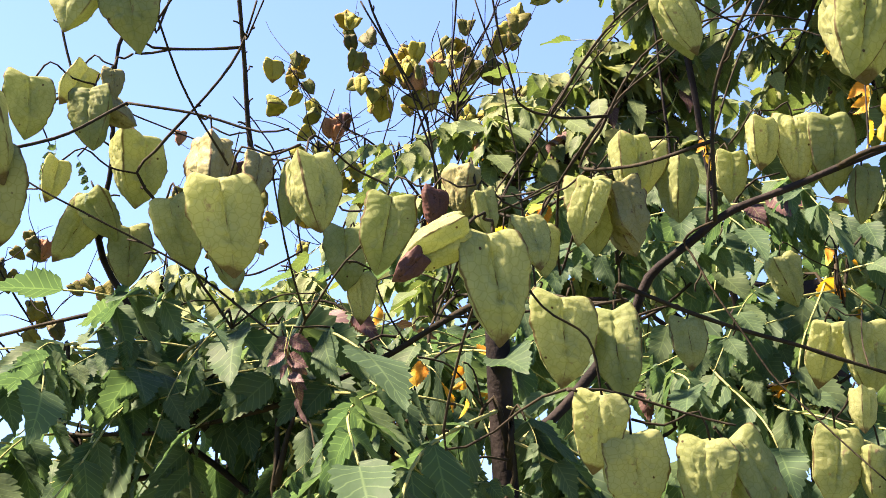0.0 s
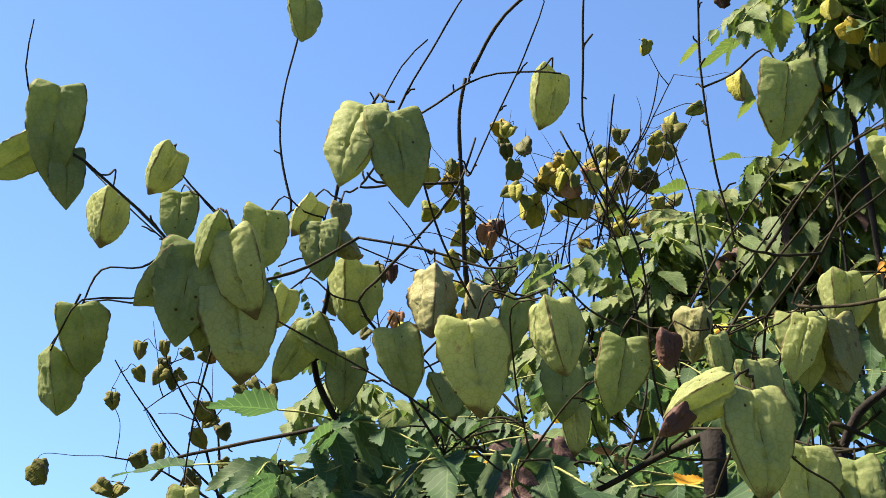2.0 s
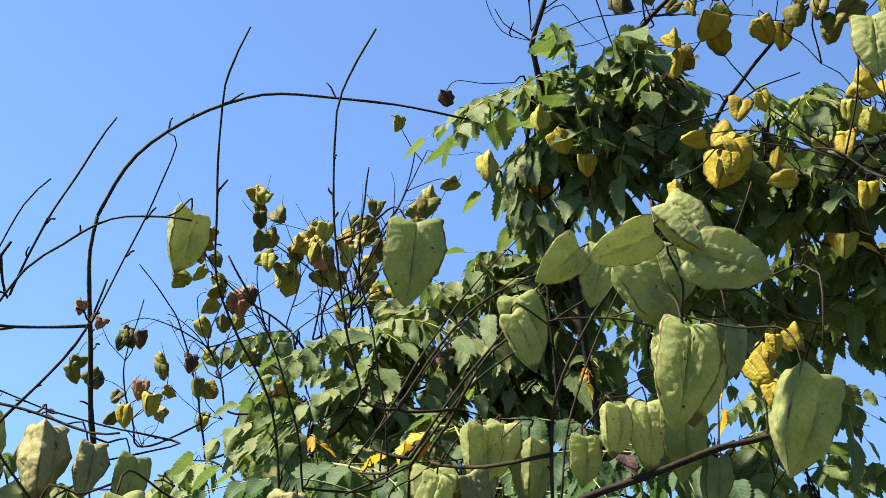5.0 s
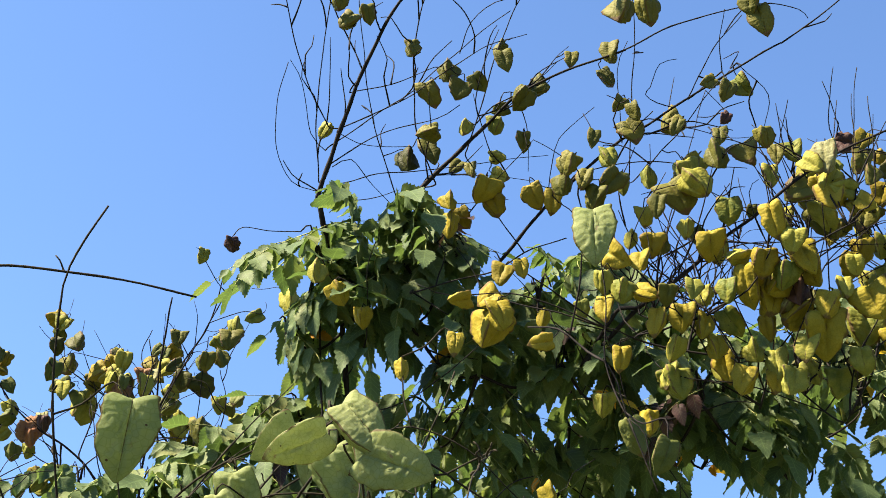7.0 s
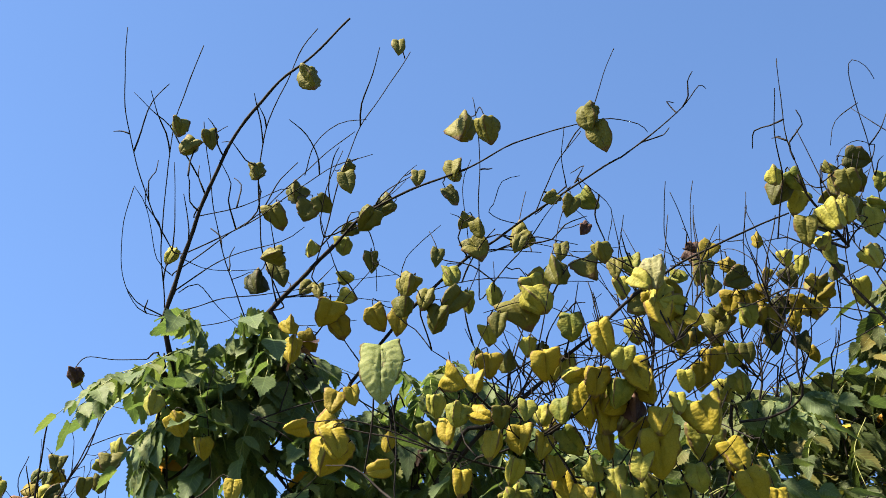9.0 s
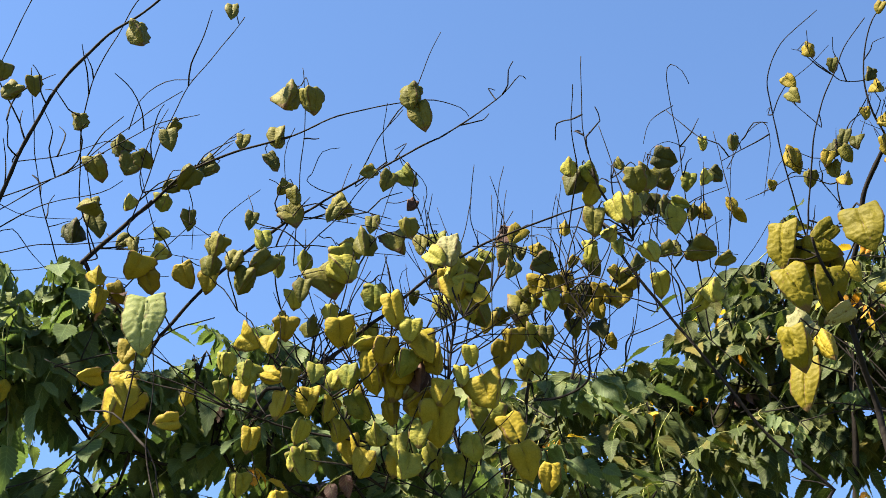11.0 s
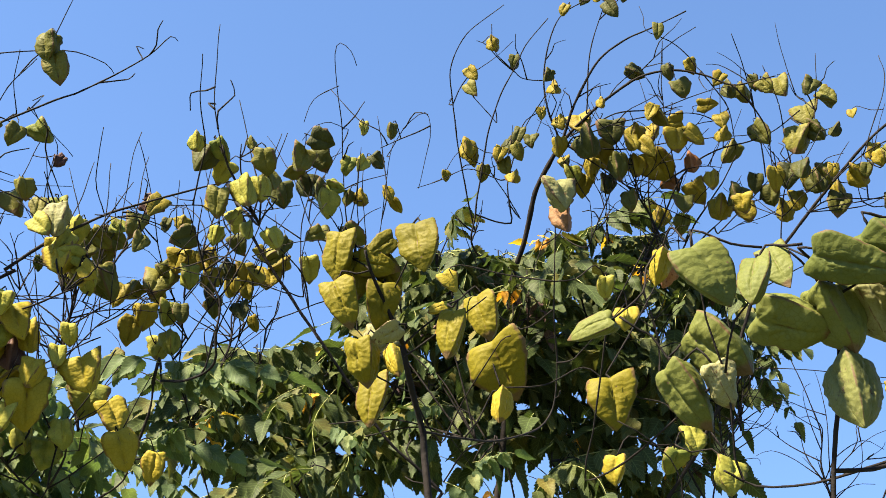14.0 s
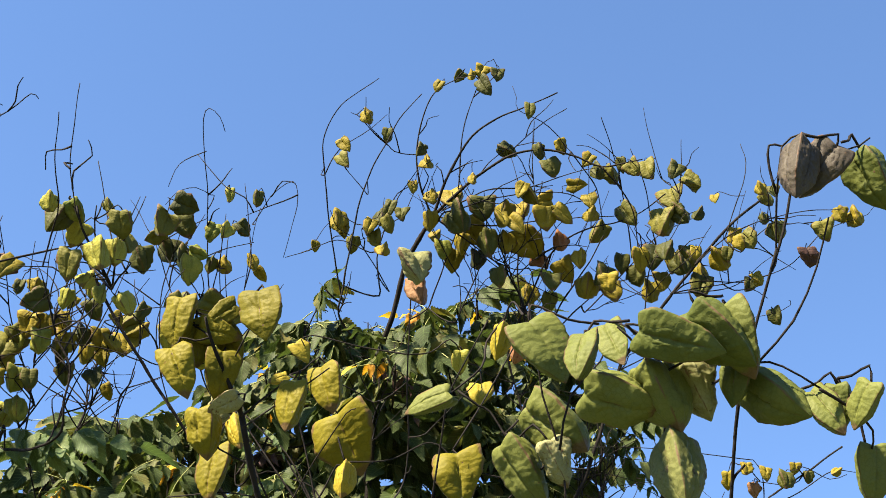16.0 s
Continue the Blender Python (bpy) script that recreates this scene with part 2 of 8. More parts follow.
# ---- ground ----
def mesh_object(name, verts, faces, mat, smooth=False):
    me = bpy.data.meshes.new(name)
    me.from_pydata([tuple(v) for v in verts], [], faces)
    me.materials.append(mat)
    if smooth:
        me.polygons.foreach_set("use_smooth", [True] * len(me.polygons))
    me.update()
    return new(name, me)


def ground_sheet():
    verts, faces = [(0, 0, 0)], []
    radii, n = [1, 3, 8, 20, 60, 200, 800, 3000], 32
    for r in radii:
        for k in range(n):
            a = 2 * math.pi * k / n
            h = 0.03 * noise.noise((r * math.cos(a), r * math.sin(a), 0)) if r < 100 else 0
            verts.append((r * math.cos(a), r * math.sin(a), h - 0.02))
    for k in range(n):
        faces.append((0, 1 + k, 1 + (k + 1) % n))
    for ring in range(len(radii) - 1):
        for k in range(n):
            a, b = 1 + ring * n + k, 1 + ring * n + (k + 1) % n
            faces.append((a, a + n, b + n, b))
    return tagged(mesh_object("ground", verts, faces, GRASS, True), "level grass ground under the trees", "ground", kind="structure")


ground_sheet()

# ---- building blocks of the trees ----
rng = random.Random(11)


def smooth_line(points, step):
    """Catmull-Rom through the points, about step metres apart."""
    p = [Vector(q) for q in points]
    p = [2 * p[0] - p[1], *p, 2 * p[-1] - p[-2]]
    out = []
    for a, b, c, d in zip(p, p[1:], p[2:], p[3:]):
        k = max(2, int((c - b).length / step))
        for i in range(k):
            t = i / k
            out.append(0.5 * (2 * b + (c - a) * t + (2 * a - 5 * b + 4 * c - d) * t * t + (3 * b - a - 3 * c + d) * t ** 3))
    out.append(p[-2])
    return out


def tube(verts, faces, line, r0, r1, sides=6, knots=0.0):
    """Adds a tapered tube along the line."""
    start, n = len(verts), len(line)
    ref = Vector((0.31, 0.52, 0.79))
    for i, q in enumerate(line):
        way = (line[min(i + 1, n - 1)] - line[max(i - 1, 0)]).normalized()
        u = way.cross(ref)
        u = (u if u.length > 0.05 else way.cross(Vector((1, 0, 0)))).normalized()
        v = way.cross(u)
        r = r0 + (r1 - r0) * i / (n - 1)
        if knots:
            r *= 1 + knots * max(0.0, noise.noise(q * 40)) + knots * 0.5 * noise.noise(q * 140)
        for k in range(sides):
            a = 2 * math.pi * k / sides
            verts.append(q + (u * math.cos(a) + v * math.sin(a)) * r)
    for i in range(n - 1):
        for k in range(sides):
            a, b = start + i * sides + k, start + i * sides + (k + 1) % sides
            faces.append((a, b, b + sides, a + sides))
    faces.append(tuple(start + k for k in range(sides))[::-1])
    faces.append(tuple(start + (n - 1) * sides + k for k in range(sides)))


PROFILE = ((0.00, 0.37), (0.16, 0.415), (0.38, 0.455), (0.60, 0.465), (0.80, 0.435), (0.93, 0.365), (0.99, 0.27), (1.0, 0.17), (0.975, 0.06),
           (0.92, -0.05), (0.84, -0.15), (0.73, -0.245), (0.585, -0.33), (0.42, -0.405), (0.26, -0.465), (0.12, -0.52), (0.03, -0.55))


def fine_profile(steps):
    """The outline, resampled evenly along its length."""
    line = smooth_line([(r, 0, z) for r, z in PROFILE], 0.02)
    lengths = [0.0]
    for a, b in zip(line, line[1:]):
        lengths.append(lengths[-1] + (b - a).length)
    out = []
    for i in range(steps):
        want = lengths[-1] * i / (steps - 1)
        k = min(range(len(line)), key=lambda n: abs(lengths[n] - want))
        out.append((max(0.0, line[k].x), line[k].z))
    return out


def pod_mesh(name, seed, width, segments, steps, dent, mat, twist=0.0, roundness=0.5, wrinkle=0.25, crease_depth=1.0):
    """A three-sided inflated pod, length 1, tip down: sharp seams, puffed faces with a crease, wrinkles across."""
    r = random.Random(seed)
    off = Vector((r.uniform(0, 50), r.uniform(0, 50), r.uniform(0, 50)))
    puff = [r.uniform(-0.07, 0.09) for _ in range(3)]
    lean = (r.uniform(-0.13, 0.13), r.uniform(-0.13, 0.13))
    verts, faces, seam, tip = [], [], [], []
    for pr, pz in fine_profile(steps):
        body = max(0.0, 1 - ((pz - 0.05) / 0.52) ** 2)
        for k in range(segments):
            a = 2 * math.pi * k / segments
            x = (a + twist * pz) / (2 * math.pi) * 3
            d = (x % 1.0) - 0.5                      # 0 in the crease, 0.5 on the seam
            corner = abs(d) * 2
            flat = 0.5 / math.cos(d * 2 * math.pi / 3)
            round_ = roundness + puff[int(x) % 3]
            rad = round_ * 0.80 + (1 - round_) * flat * 1.12
            rad += 0.03 * corner ** 14
            crease = (math.exp(-abs(d) / 0.035) * 0.20 + math.exp(-(d / 0.2) ** 2) * 0.12) * crease_depth
            rad -= crease * (0.35 + 0.65 * body)
            rad *= 0.60 * width * pr
            q = Vector((math.sin(a) * rad, -math.cos(a) * rad, pz))
            wave = pz * 24 + corner * 3.2 + 3.0 * noise.noise(q * 4 + off)
            fold = (1 - abs(math.sin(wave))) ** 3
            rad *= 1 - wrinkle * fold * (0.25 + body) * max(0.15, 1 - corner) - 0.35 * wrinkle * (1 - abs(math.sin(wave * 2.3 + 1))) ** 2 * body
            pinch = max(0.0, 1 - 5.0 * abs(noise.noise(q * 2.3 - off)))
            rad *= 1 - 0.30 * dent * pinch * (0.3 + 0.7 * body)
            rad *= 1 + dent * noise.noise(q * 2.6 + off) + 0.2 * wrinkle * noise.noise(q * 9 + off)
            z = pz + (0.12 * corner ** 1.5 - 0.06) * max(0, pz) * 2 * pr + 0.03 * noise.noise(q * 3 - off) * pr
            verts.append((rad * math.sin(a + math.pi / 3) + lean[0] * pz, -rad * math.cos(a + math.pi / 3) + lean[1] * pz, z))
            seam.append(max(0.0, 1.25 - (1 - corner) / (5.5 / segments), 1.0 - abs(d) / (2.2 / segments)) if pr > 0.05 else 0.5)
            tip.append(max(0.0, (-pz - 0.29) / 0.15))
    for j in range(steps - 1):
        for k in range(segments):
            p, q = j * segments + k, j * segments + (k + 1) % segments
            faces.append((p, p + segments, q + segments, q))
    faces.append(tuple(range(segments)))
    faces.append(tuple((steps - 1) * segments + k for k in range(segments))[::-1])
    me = bpy.data.meshes.new(name)
    me.from_pydata(verts, [], faces)
    me.materials.append(mat)
    me.polygons.foreach_set("use_smooth", [True] * len(me.polygons))
    me.attributes.new("seam", "FLOAT", "POINT").data.foreach_set("value", seam)
    me.attributes.new("tip", "FLOAT", "POINT").data.foreach_set("value", tip)
    me.update()
    return me


POD_MESHES = {}
for mat_ in (PALE, GREEN, SHADED_OLIVE, LIME, MUSTARD, STREAKED, SOFT, YELLOW, GOLD, TAN, DULL, RUST, PURPLE):
    wrinkled = mat_ in (TAN, RUST, PURPLE)
    POD_MESHES[mat_] = {
        True: [pod_mesh("seed_pod", k, w, 72, 42, 0.40 if wrinkled else 0.20, mat_, tw, 0.44, 0.15 if mat_ is LIME else 0.18 if mat_ is MUSTARD else 0.24, 0.6) for k, w, tw in
               ((1, 0.60, 0.1), (2, 0.66, -0.2), (3, 0.73, 0.2), (4, 0.62, 0.0), (5, 0.77, -0.1), (11, 0.68, 0.3), (15, 0.64, -0.2), (16, 0.70, 0.2))],
        False: [pod_mesh("seed_pod", k, w, 39, 24, 0.5 if wrinkled else 0.30, mat_, tw, 0.20, 0.28, 1.0) for k, w, tw in
                ((6, 0.72, 0.3), (7, 0.84, -0.4), (8, 0.92, 0.4), (9, 1.02, 0.0), (10, 0.78, -0.3), (12, 0.88, 0.6), (13, 0.76, 0.2), (14, 0.96, -0.5))]}


def leaflet(verts, faces, marks, base, way, normal, length, width, r):
    """A toothed, slightly folded and drooping leaflet."""
    side = way.cross(normal).normalized()
    n = 20
    fold, droop, curl = r.uniform(0.05, 0.40), r.uniform(0.0, 0.35), r.uniform(-0.25, 0.25)
    phase = r.uniform(0, 6)
    start = len(verts)
    for i in range(n + 1):
        t = i / n
        w = width * 0.5 * (math.sin(math.pi * t ** 0.62) ** 0.9 if 0 < t < 1 else 0.0)
        w *= 1 + (0.10 if i % 2 else -0.07)
        ahead = (0.030 if i % 2 else -0.01) * length
        mid = base + way * (t * length) - normal * (droop * length * t * t)
        for sgn in (-1, -0.5, 0, 0.5, 1):
            h = fold * w * abs(sgn) ** 1.3 + curl * w * sgn + 0.03 * length * math.sin(t * 11 + 2 * sgn + phase) * abs(sgn)
            verts.append(mid + side * (sgn * w) + way * (ahead * abs(sgn) * (1 if 0 < i < n else 0)) + normal * h)
            marks.append((t, abs(sgn)))
    for i in range(n):
        for k in range(4):
            a = start + 5 * i + k
            faces.append((a, a + 1, a + 6, a + 5))


def leaf_mesh(name, seed, mat, pairs, length, size):
    """A pinnate leaf along +x with its base at the origin: a stalk and paired leaflets."""
    r = random.Random(seed)
    verts, faces, marks = [], [], []
    bend = r.uniform(0.15, 0.55)
    line = [Vector((length * i / 12, 0.012 * math.sin(i * 0.5 + seed), -bend * length * (i / 12) ** 2)) for i in range(13)]
    tube(verts, faces, line, 0.0016, 0.0009, 4)
    marks += [(0.0, 0.0)] * len(verts)
    stalk_faces = len(faces)
    for k in range(pairs):
        t = 0.22 + 0.74 * k / pairs
        i = int(t * 12)
        way0 = (line[min(12, i + 1)] - line[i - 1]).normalized()
        s = size * (0.75 + 0.35 * math.sin(math.pi * (k + 0.7) / pairs)) * r.uniform(0.85, 1.15)
        for sgn in (-1, 1):
            out = Vector((0, sgn, 0))
            hang = r.uniform(0.4, 1.35)
            way = (way0 * r.uniform(0.25, 0.6) + out * r.uniform(0.45, 0.85) - Vector((0, 0, hang))).normalized()
            up = out * (0.35 + 0.5 * hang) + Vector((r.uniform(-0.3, 0.3), 0, 0.65))
            up = (up - way * up.dot(way)).normalized()
            leaflet(verts, faces, marks, line[i], way, up, s * 1.05, s * r.uniform(0.50, 0.62), r)
    way = (line[-1] - line[-2]).normalized()
    leaflet(verts, faces, marks, line[-1], way, Vector((0, 0, 1)), size * 1.15, size * 0.62, r)
    me = bpy.data.meshes.new(name)
    me.from_pydata([tuple(v) for v in verts], [], faces)
    me.materials.append(STALK)
    me.materials.append(mat)
    me.polygons.foreach_set("material_index", [0] * stalk_faces + [1] * (len(faces) - stalk_faces))
    me.polygons.foreach_set("use_smooth", [True] * len(faces))
    me.attributes.new("along", "FLOAT", "POINT").data.foreach_set("value", [m[0] for m in marks])
    me.attributes.new("across", "FLOAT", "POINT").data.foreach_set("value", [m[1] for m in marks])
    me.update()
    me["reach"] = length + size * 0.6
    return me


LEAF_MESHES, DUSTY_MESHES, SHADED_LEAF_MESHES = [[leaf_mesh("leaf", s, m, p, le, sz if m is DUSTY else sz * 1.3) for s, p, le, sz in
               ((21, 5, 0.24, 0.056), (22, 6, 0.29, 0.058), (23, 5, 0.23, 0.060), (24, 7, 0.33, 0.056), (25, 4, 0.19, 0.060), (26, 6, 0.27, 0.062))] for m in (LEAF, DUSTY, SHADED_LEAF)]
ODD_LEAVES = [leaf_mesh("leaf", s, m, p, le, sz) for s, m, p, le, sz in ((31, ORANGE, 2, 0.09, 0.045), (32, ORANGE, 1, 0.06, 0.05), (33, WITHERED, 3, 0.12, 0.045))]


class Tree:
    """Collects stems, pods and leaves; build() turns them into one thing with its parts."""

    def __init__(self, base, top, radius, leaf, label):
        self.base, self.top, self.radius, self.label = Vector(base), Vector(top), radius, label
        self.leaf = leaf
        self.stems, self.pods, self.leaves, self.boughs = [], [], [], []


def stem(tree, r0, r1, points):
    if r1 > r0:
        points, r0, r1 = points[::-1], r1, r0
    tree.stems.append([smooth_line(points, 0.012), r0 / 1000, r1 / 1000, [], []])


def pod(tree, mat, x, y, z, length, heading, tilt, spin=None):
    close = x * x + y * y < 1.5
    if mat is GREEN and tree is NEAR:
        mat = PALE
    tree.pods.append((mat, Vector((x, y, z)), length, heading, tilt, close, spin))


def pod_spray(tree, centre, size, heading, count, length):
    turn = Matrix.Rotation(radians(heading), 3, "Z")
    held = None
    if tree is MIDDLE:
        count, length = int(count * 0.95), length * 0.88
    if tree is FAR:
        count = int(count * 1.4)
    for _ in range(count):
        while True:
            q = Vector((rng.uniform(-1, 1), rng.uniform(-1, 1), rng.uniform(-1, 1)))
            if abs(q.x) ** 3 + abs(q.z) ** 3 < 1:
                break
        at = Vector(centre) + turn @ Vector((q.x * size[0], q.y * size[1], q.z * size[2]))
        if held and rng.random() < 0.6:
            at = held + Vector((rng.uniform(-1, 1), rng.uniform(-1, 1), rng.uniform(-1, 1))) * length * 0.75
        held = at
        # left of x -0.55 darker pod materials stand in for backlight shade
        mat = rng.choices((SHADED_OLIVE if at.x < -0.55 else LIME if tree is MIDDLE and at.y > 2.6 and rng.random() < 0.35 else SOFT if tree is MIDDLE else GREEN, GREEN if at.x < -0.55 else YELLOW if tree is MIDDLE and at.y < 2.6 else GOLD, TAN, RUST, PURPLE), (6, 4, 0.3, 0.15, 0.1) if tree is MIDDLE else (5, 5, 0.35, 0.15, 0.3))[0]
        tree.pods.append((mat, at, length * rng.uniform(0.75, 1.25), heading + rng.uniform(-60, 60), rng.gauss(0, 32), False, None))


def foliage(tree, centre, size, heading, count):
    """A bough into the crown and leaves that stand out from it on all sides."""
    turn = Matrix.Rotation(radians(heading), 3, "Z")
    c = Vector(centre)
    low = c - Vector((0, 0, size[2] * 0.9))
    n0 = len(tree.stems)
    near = min(tree.boughs, key=lambda q: (q - low).length, default=tree.top)
    if (near - low).length < 0.38:
        stem(tree, 2.6, 1.2, [near, near.lerp(low, 0.5) - Vector((0, 0, 0.03)), low, c + Vector((0, 0, size[2] * 0.4))])
    else:
        deep = low.lerp(tree.top, 0.3)
        deep.z = min(low.z, tree.top.z) - 0.05
        stem(tree, 3.0 + 1.5 * (c - tree.top).length, 1.2, [tree.base.lerp(tree.top, 0.8), tree.top.lerp(deep, 0.4), deep, low, c + Vector((0, 0, size[2] * 0.4))])
    tree.boughs += [low, c]
    for _ in range(max(2, count // 4)):
        q = Vector((rng.uniform(-0.8, 0.8) * size[0], rng.uniform(-0.6, 0.6) * size[1], rng.uniform(-0.3, 0.8) * size[2]))
        tip = c + turn @ q
        start = low.lerp(c, rng.random())
        stem(tree, 2.6, 1.0, [start, start.lerp(tip, 0.5) + Vector((0, 0, 0.03)), tip])
    twigs = tree.stems[n0:]
    for _ in range(count):
        line, r0, r1, _, _ = rng.choice(twigs[1:])
        i = int(rng.uniform(0.2, 1) * (len(line) - 1))
        turned = pose(0, 0, 0, rng.uniform(-15, 15), rng.uniform(-25, 35), rng.uniform(0, 360)).to_3x3()
        tree.leaves.append((line[i], line[i] + turned @ Vector((rng.uniform(0.8, 1.15) * tree.leaf, 0, 0)), None))


def twig_tangle(tree, centre, size, heading, count):
    """Fine bare twigs that fan out from one thin bough."""
    turn = Matrix.Rotation(radians(heading), 3, "Z")
    c = Vector(centre)
    foot = c + turn @ Vector((rng.uniform(-0.4, 0.4) * size[0], 0, -size[2]))
    stem(tree, 2.2, 0.8, [foot, foot.lerp(c, 0.5) + bow(foot, c), c, c + turn @ Vector((rng.uniform(-0.5, 0.5) * size[0], 0, size[2]))])
    spine = tree.stems[-1][0]
    for _ in range(count):
        a = spine[int(rng.uniform(0, 0.55) * (len(spine) - 1))]
        tip = c + turn @ Vector((rng.uniform(-1, 1) * size[0], rng.uniform(-1, 1) * size[1], rng.uniform(-0.7, 1) * size[2]))
        tip.z = max(tip.z, a.z + rng.uniform(-0.03, 0.08))
        way = tip - a
        sag = Vector((rng.uniform(-1, 1), rng.uniform(-1, 1), rng.uniform(-0.6, 1))) * way.length * 0.14
        curl = Vector((rng.uniform(-1, 1), rng.uniform(-1, 1), rng.uniform(-1, 0.6))) * way.length * 0.12
        stem(tree, rng.uniform(0.9, 1.5), 0.5, [a, a.lerp(tip, 0.4) + sag, a.lerp(tip, 0.8) + sag * 0.7, tip + curl])


def fruit_twigs(tree, share):
    """Thin twigs that run up past the hanging pods and end bare."""
    points = np.array([q for s in tree.stems for q in s[0][::3]])
    for _, at, length, _, _, close, _ in tree.pods:
        if close or rng.random() > share:
            continue
        off = np.array(at) - points
        gaps = np.where(off[:, 2] > 0.03, (off ** 2).sum(1) + 0.02 * rng.random() * np.ones(len(points)), 9.0)
        gaps = np.where(gaps < 0.0025, 9.0, gaps)
        k = int(gaps.argmin())
        if gaps[k] > 0.16:
            continue
        q = Vector(points[k])
        beside = at + Vector((rng.uniform(-1, 1), rng.uniform(-1, 1), 0.3)) * length * 0.5
        go = ((beside - q).normalized() * 0.6 + Vector((rng.uniform(-0.5, 0.5), rng.uniform(-0.5, 0.5), rng.uniform(-0.1, 0.9)))) * rng.uniform(0.03, 0.13)
        stem(tree, rng.uniform(0.9, 1.4), 0.5, [q, q.lerp(beside, 0.5) + bow(q, beside), beside, beside + go * 0.6 + bow(q, beside) * 0.5, beside + go])


def leaf_at(tree, kind, base, tip):
    """A single leaf from its base towards its tip."""
    tree.leaves.append((Vector(base), Vector(tip), kind))


def bow(a, b):
    return Vector((rng.uniform(-1, 1), rng.uniform(-1, 1), rng.uniform(-1, 1))) * (b - a).length * 0.10


def side_twigs(tree):
    """Hair-thin bare twigs that branch off the long thin stems and curl."""
    for line, r0, r1, _, _ in list(tree.stems):
        if r1 > 0.0032 or len(line) < 14:
            continue
        for _ in range(int(len(line) * 0.012 / 0.045 * rng.uniform(0.6, 1.4))):
            i = rng.randrange(len(line) // 5, max(len(line) // 5 + 2, int(len(line) * 0.72)))
            if tree is not NEAR and rng.random() < 0.72:
                continue
            way = (line[i + 1] - line[i]).normalized()
            out = Vector((rng.uniform(-1, 1), rng.uniform(-1, 1), rng.uniform(-0.3, 1.0))).normalized()
            go = (way * 0.7 + out).normalized() * (rng.uniform(0.004, 0.016) if tree is NEAR or tree is RIGHT else rng.uniform(0.03, 0.12))
            bend = Vector((rng.uniform(-1, 1), rng.uniform(-1, 1), rng.uniform(-0.8, 0.4))) * go.length * 0.5
            a = line[i]
            tree.stems.append([smooth_line([a, a + go * 0.35 + bend * 0.25 - bow(a, a + go), a + go * 0.7 + bend * 0.4, a + go + bend], 0.012), 0.0007 if tree is NEAR or tree is RIGHT else 0.0013, 0.0006, [], []])


ODD_LOOKS = {"dry_tan_pod": "dry tan papery seed pod", "weathered_pod": "weathered grey-brown seed pod", "rusty_pod": "rust-brown dried seed pod",
             "dark_brown_pod": "shrivelled dark brown seed pod", "orange_leaf": "orange autumn leaf", "withered_leaf": "withered dark brown leaf"}


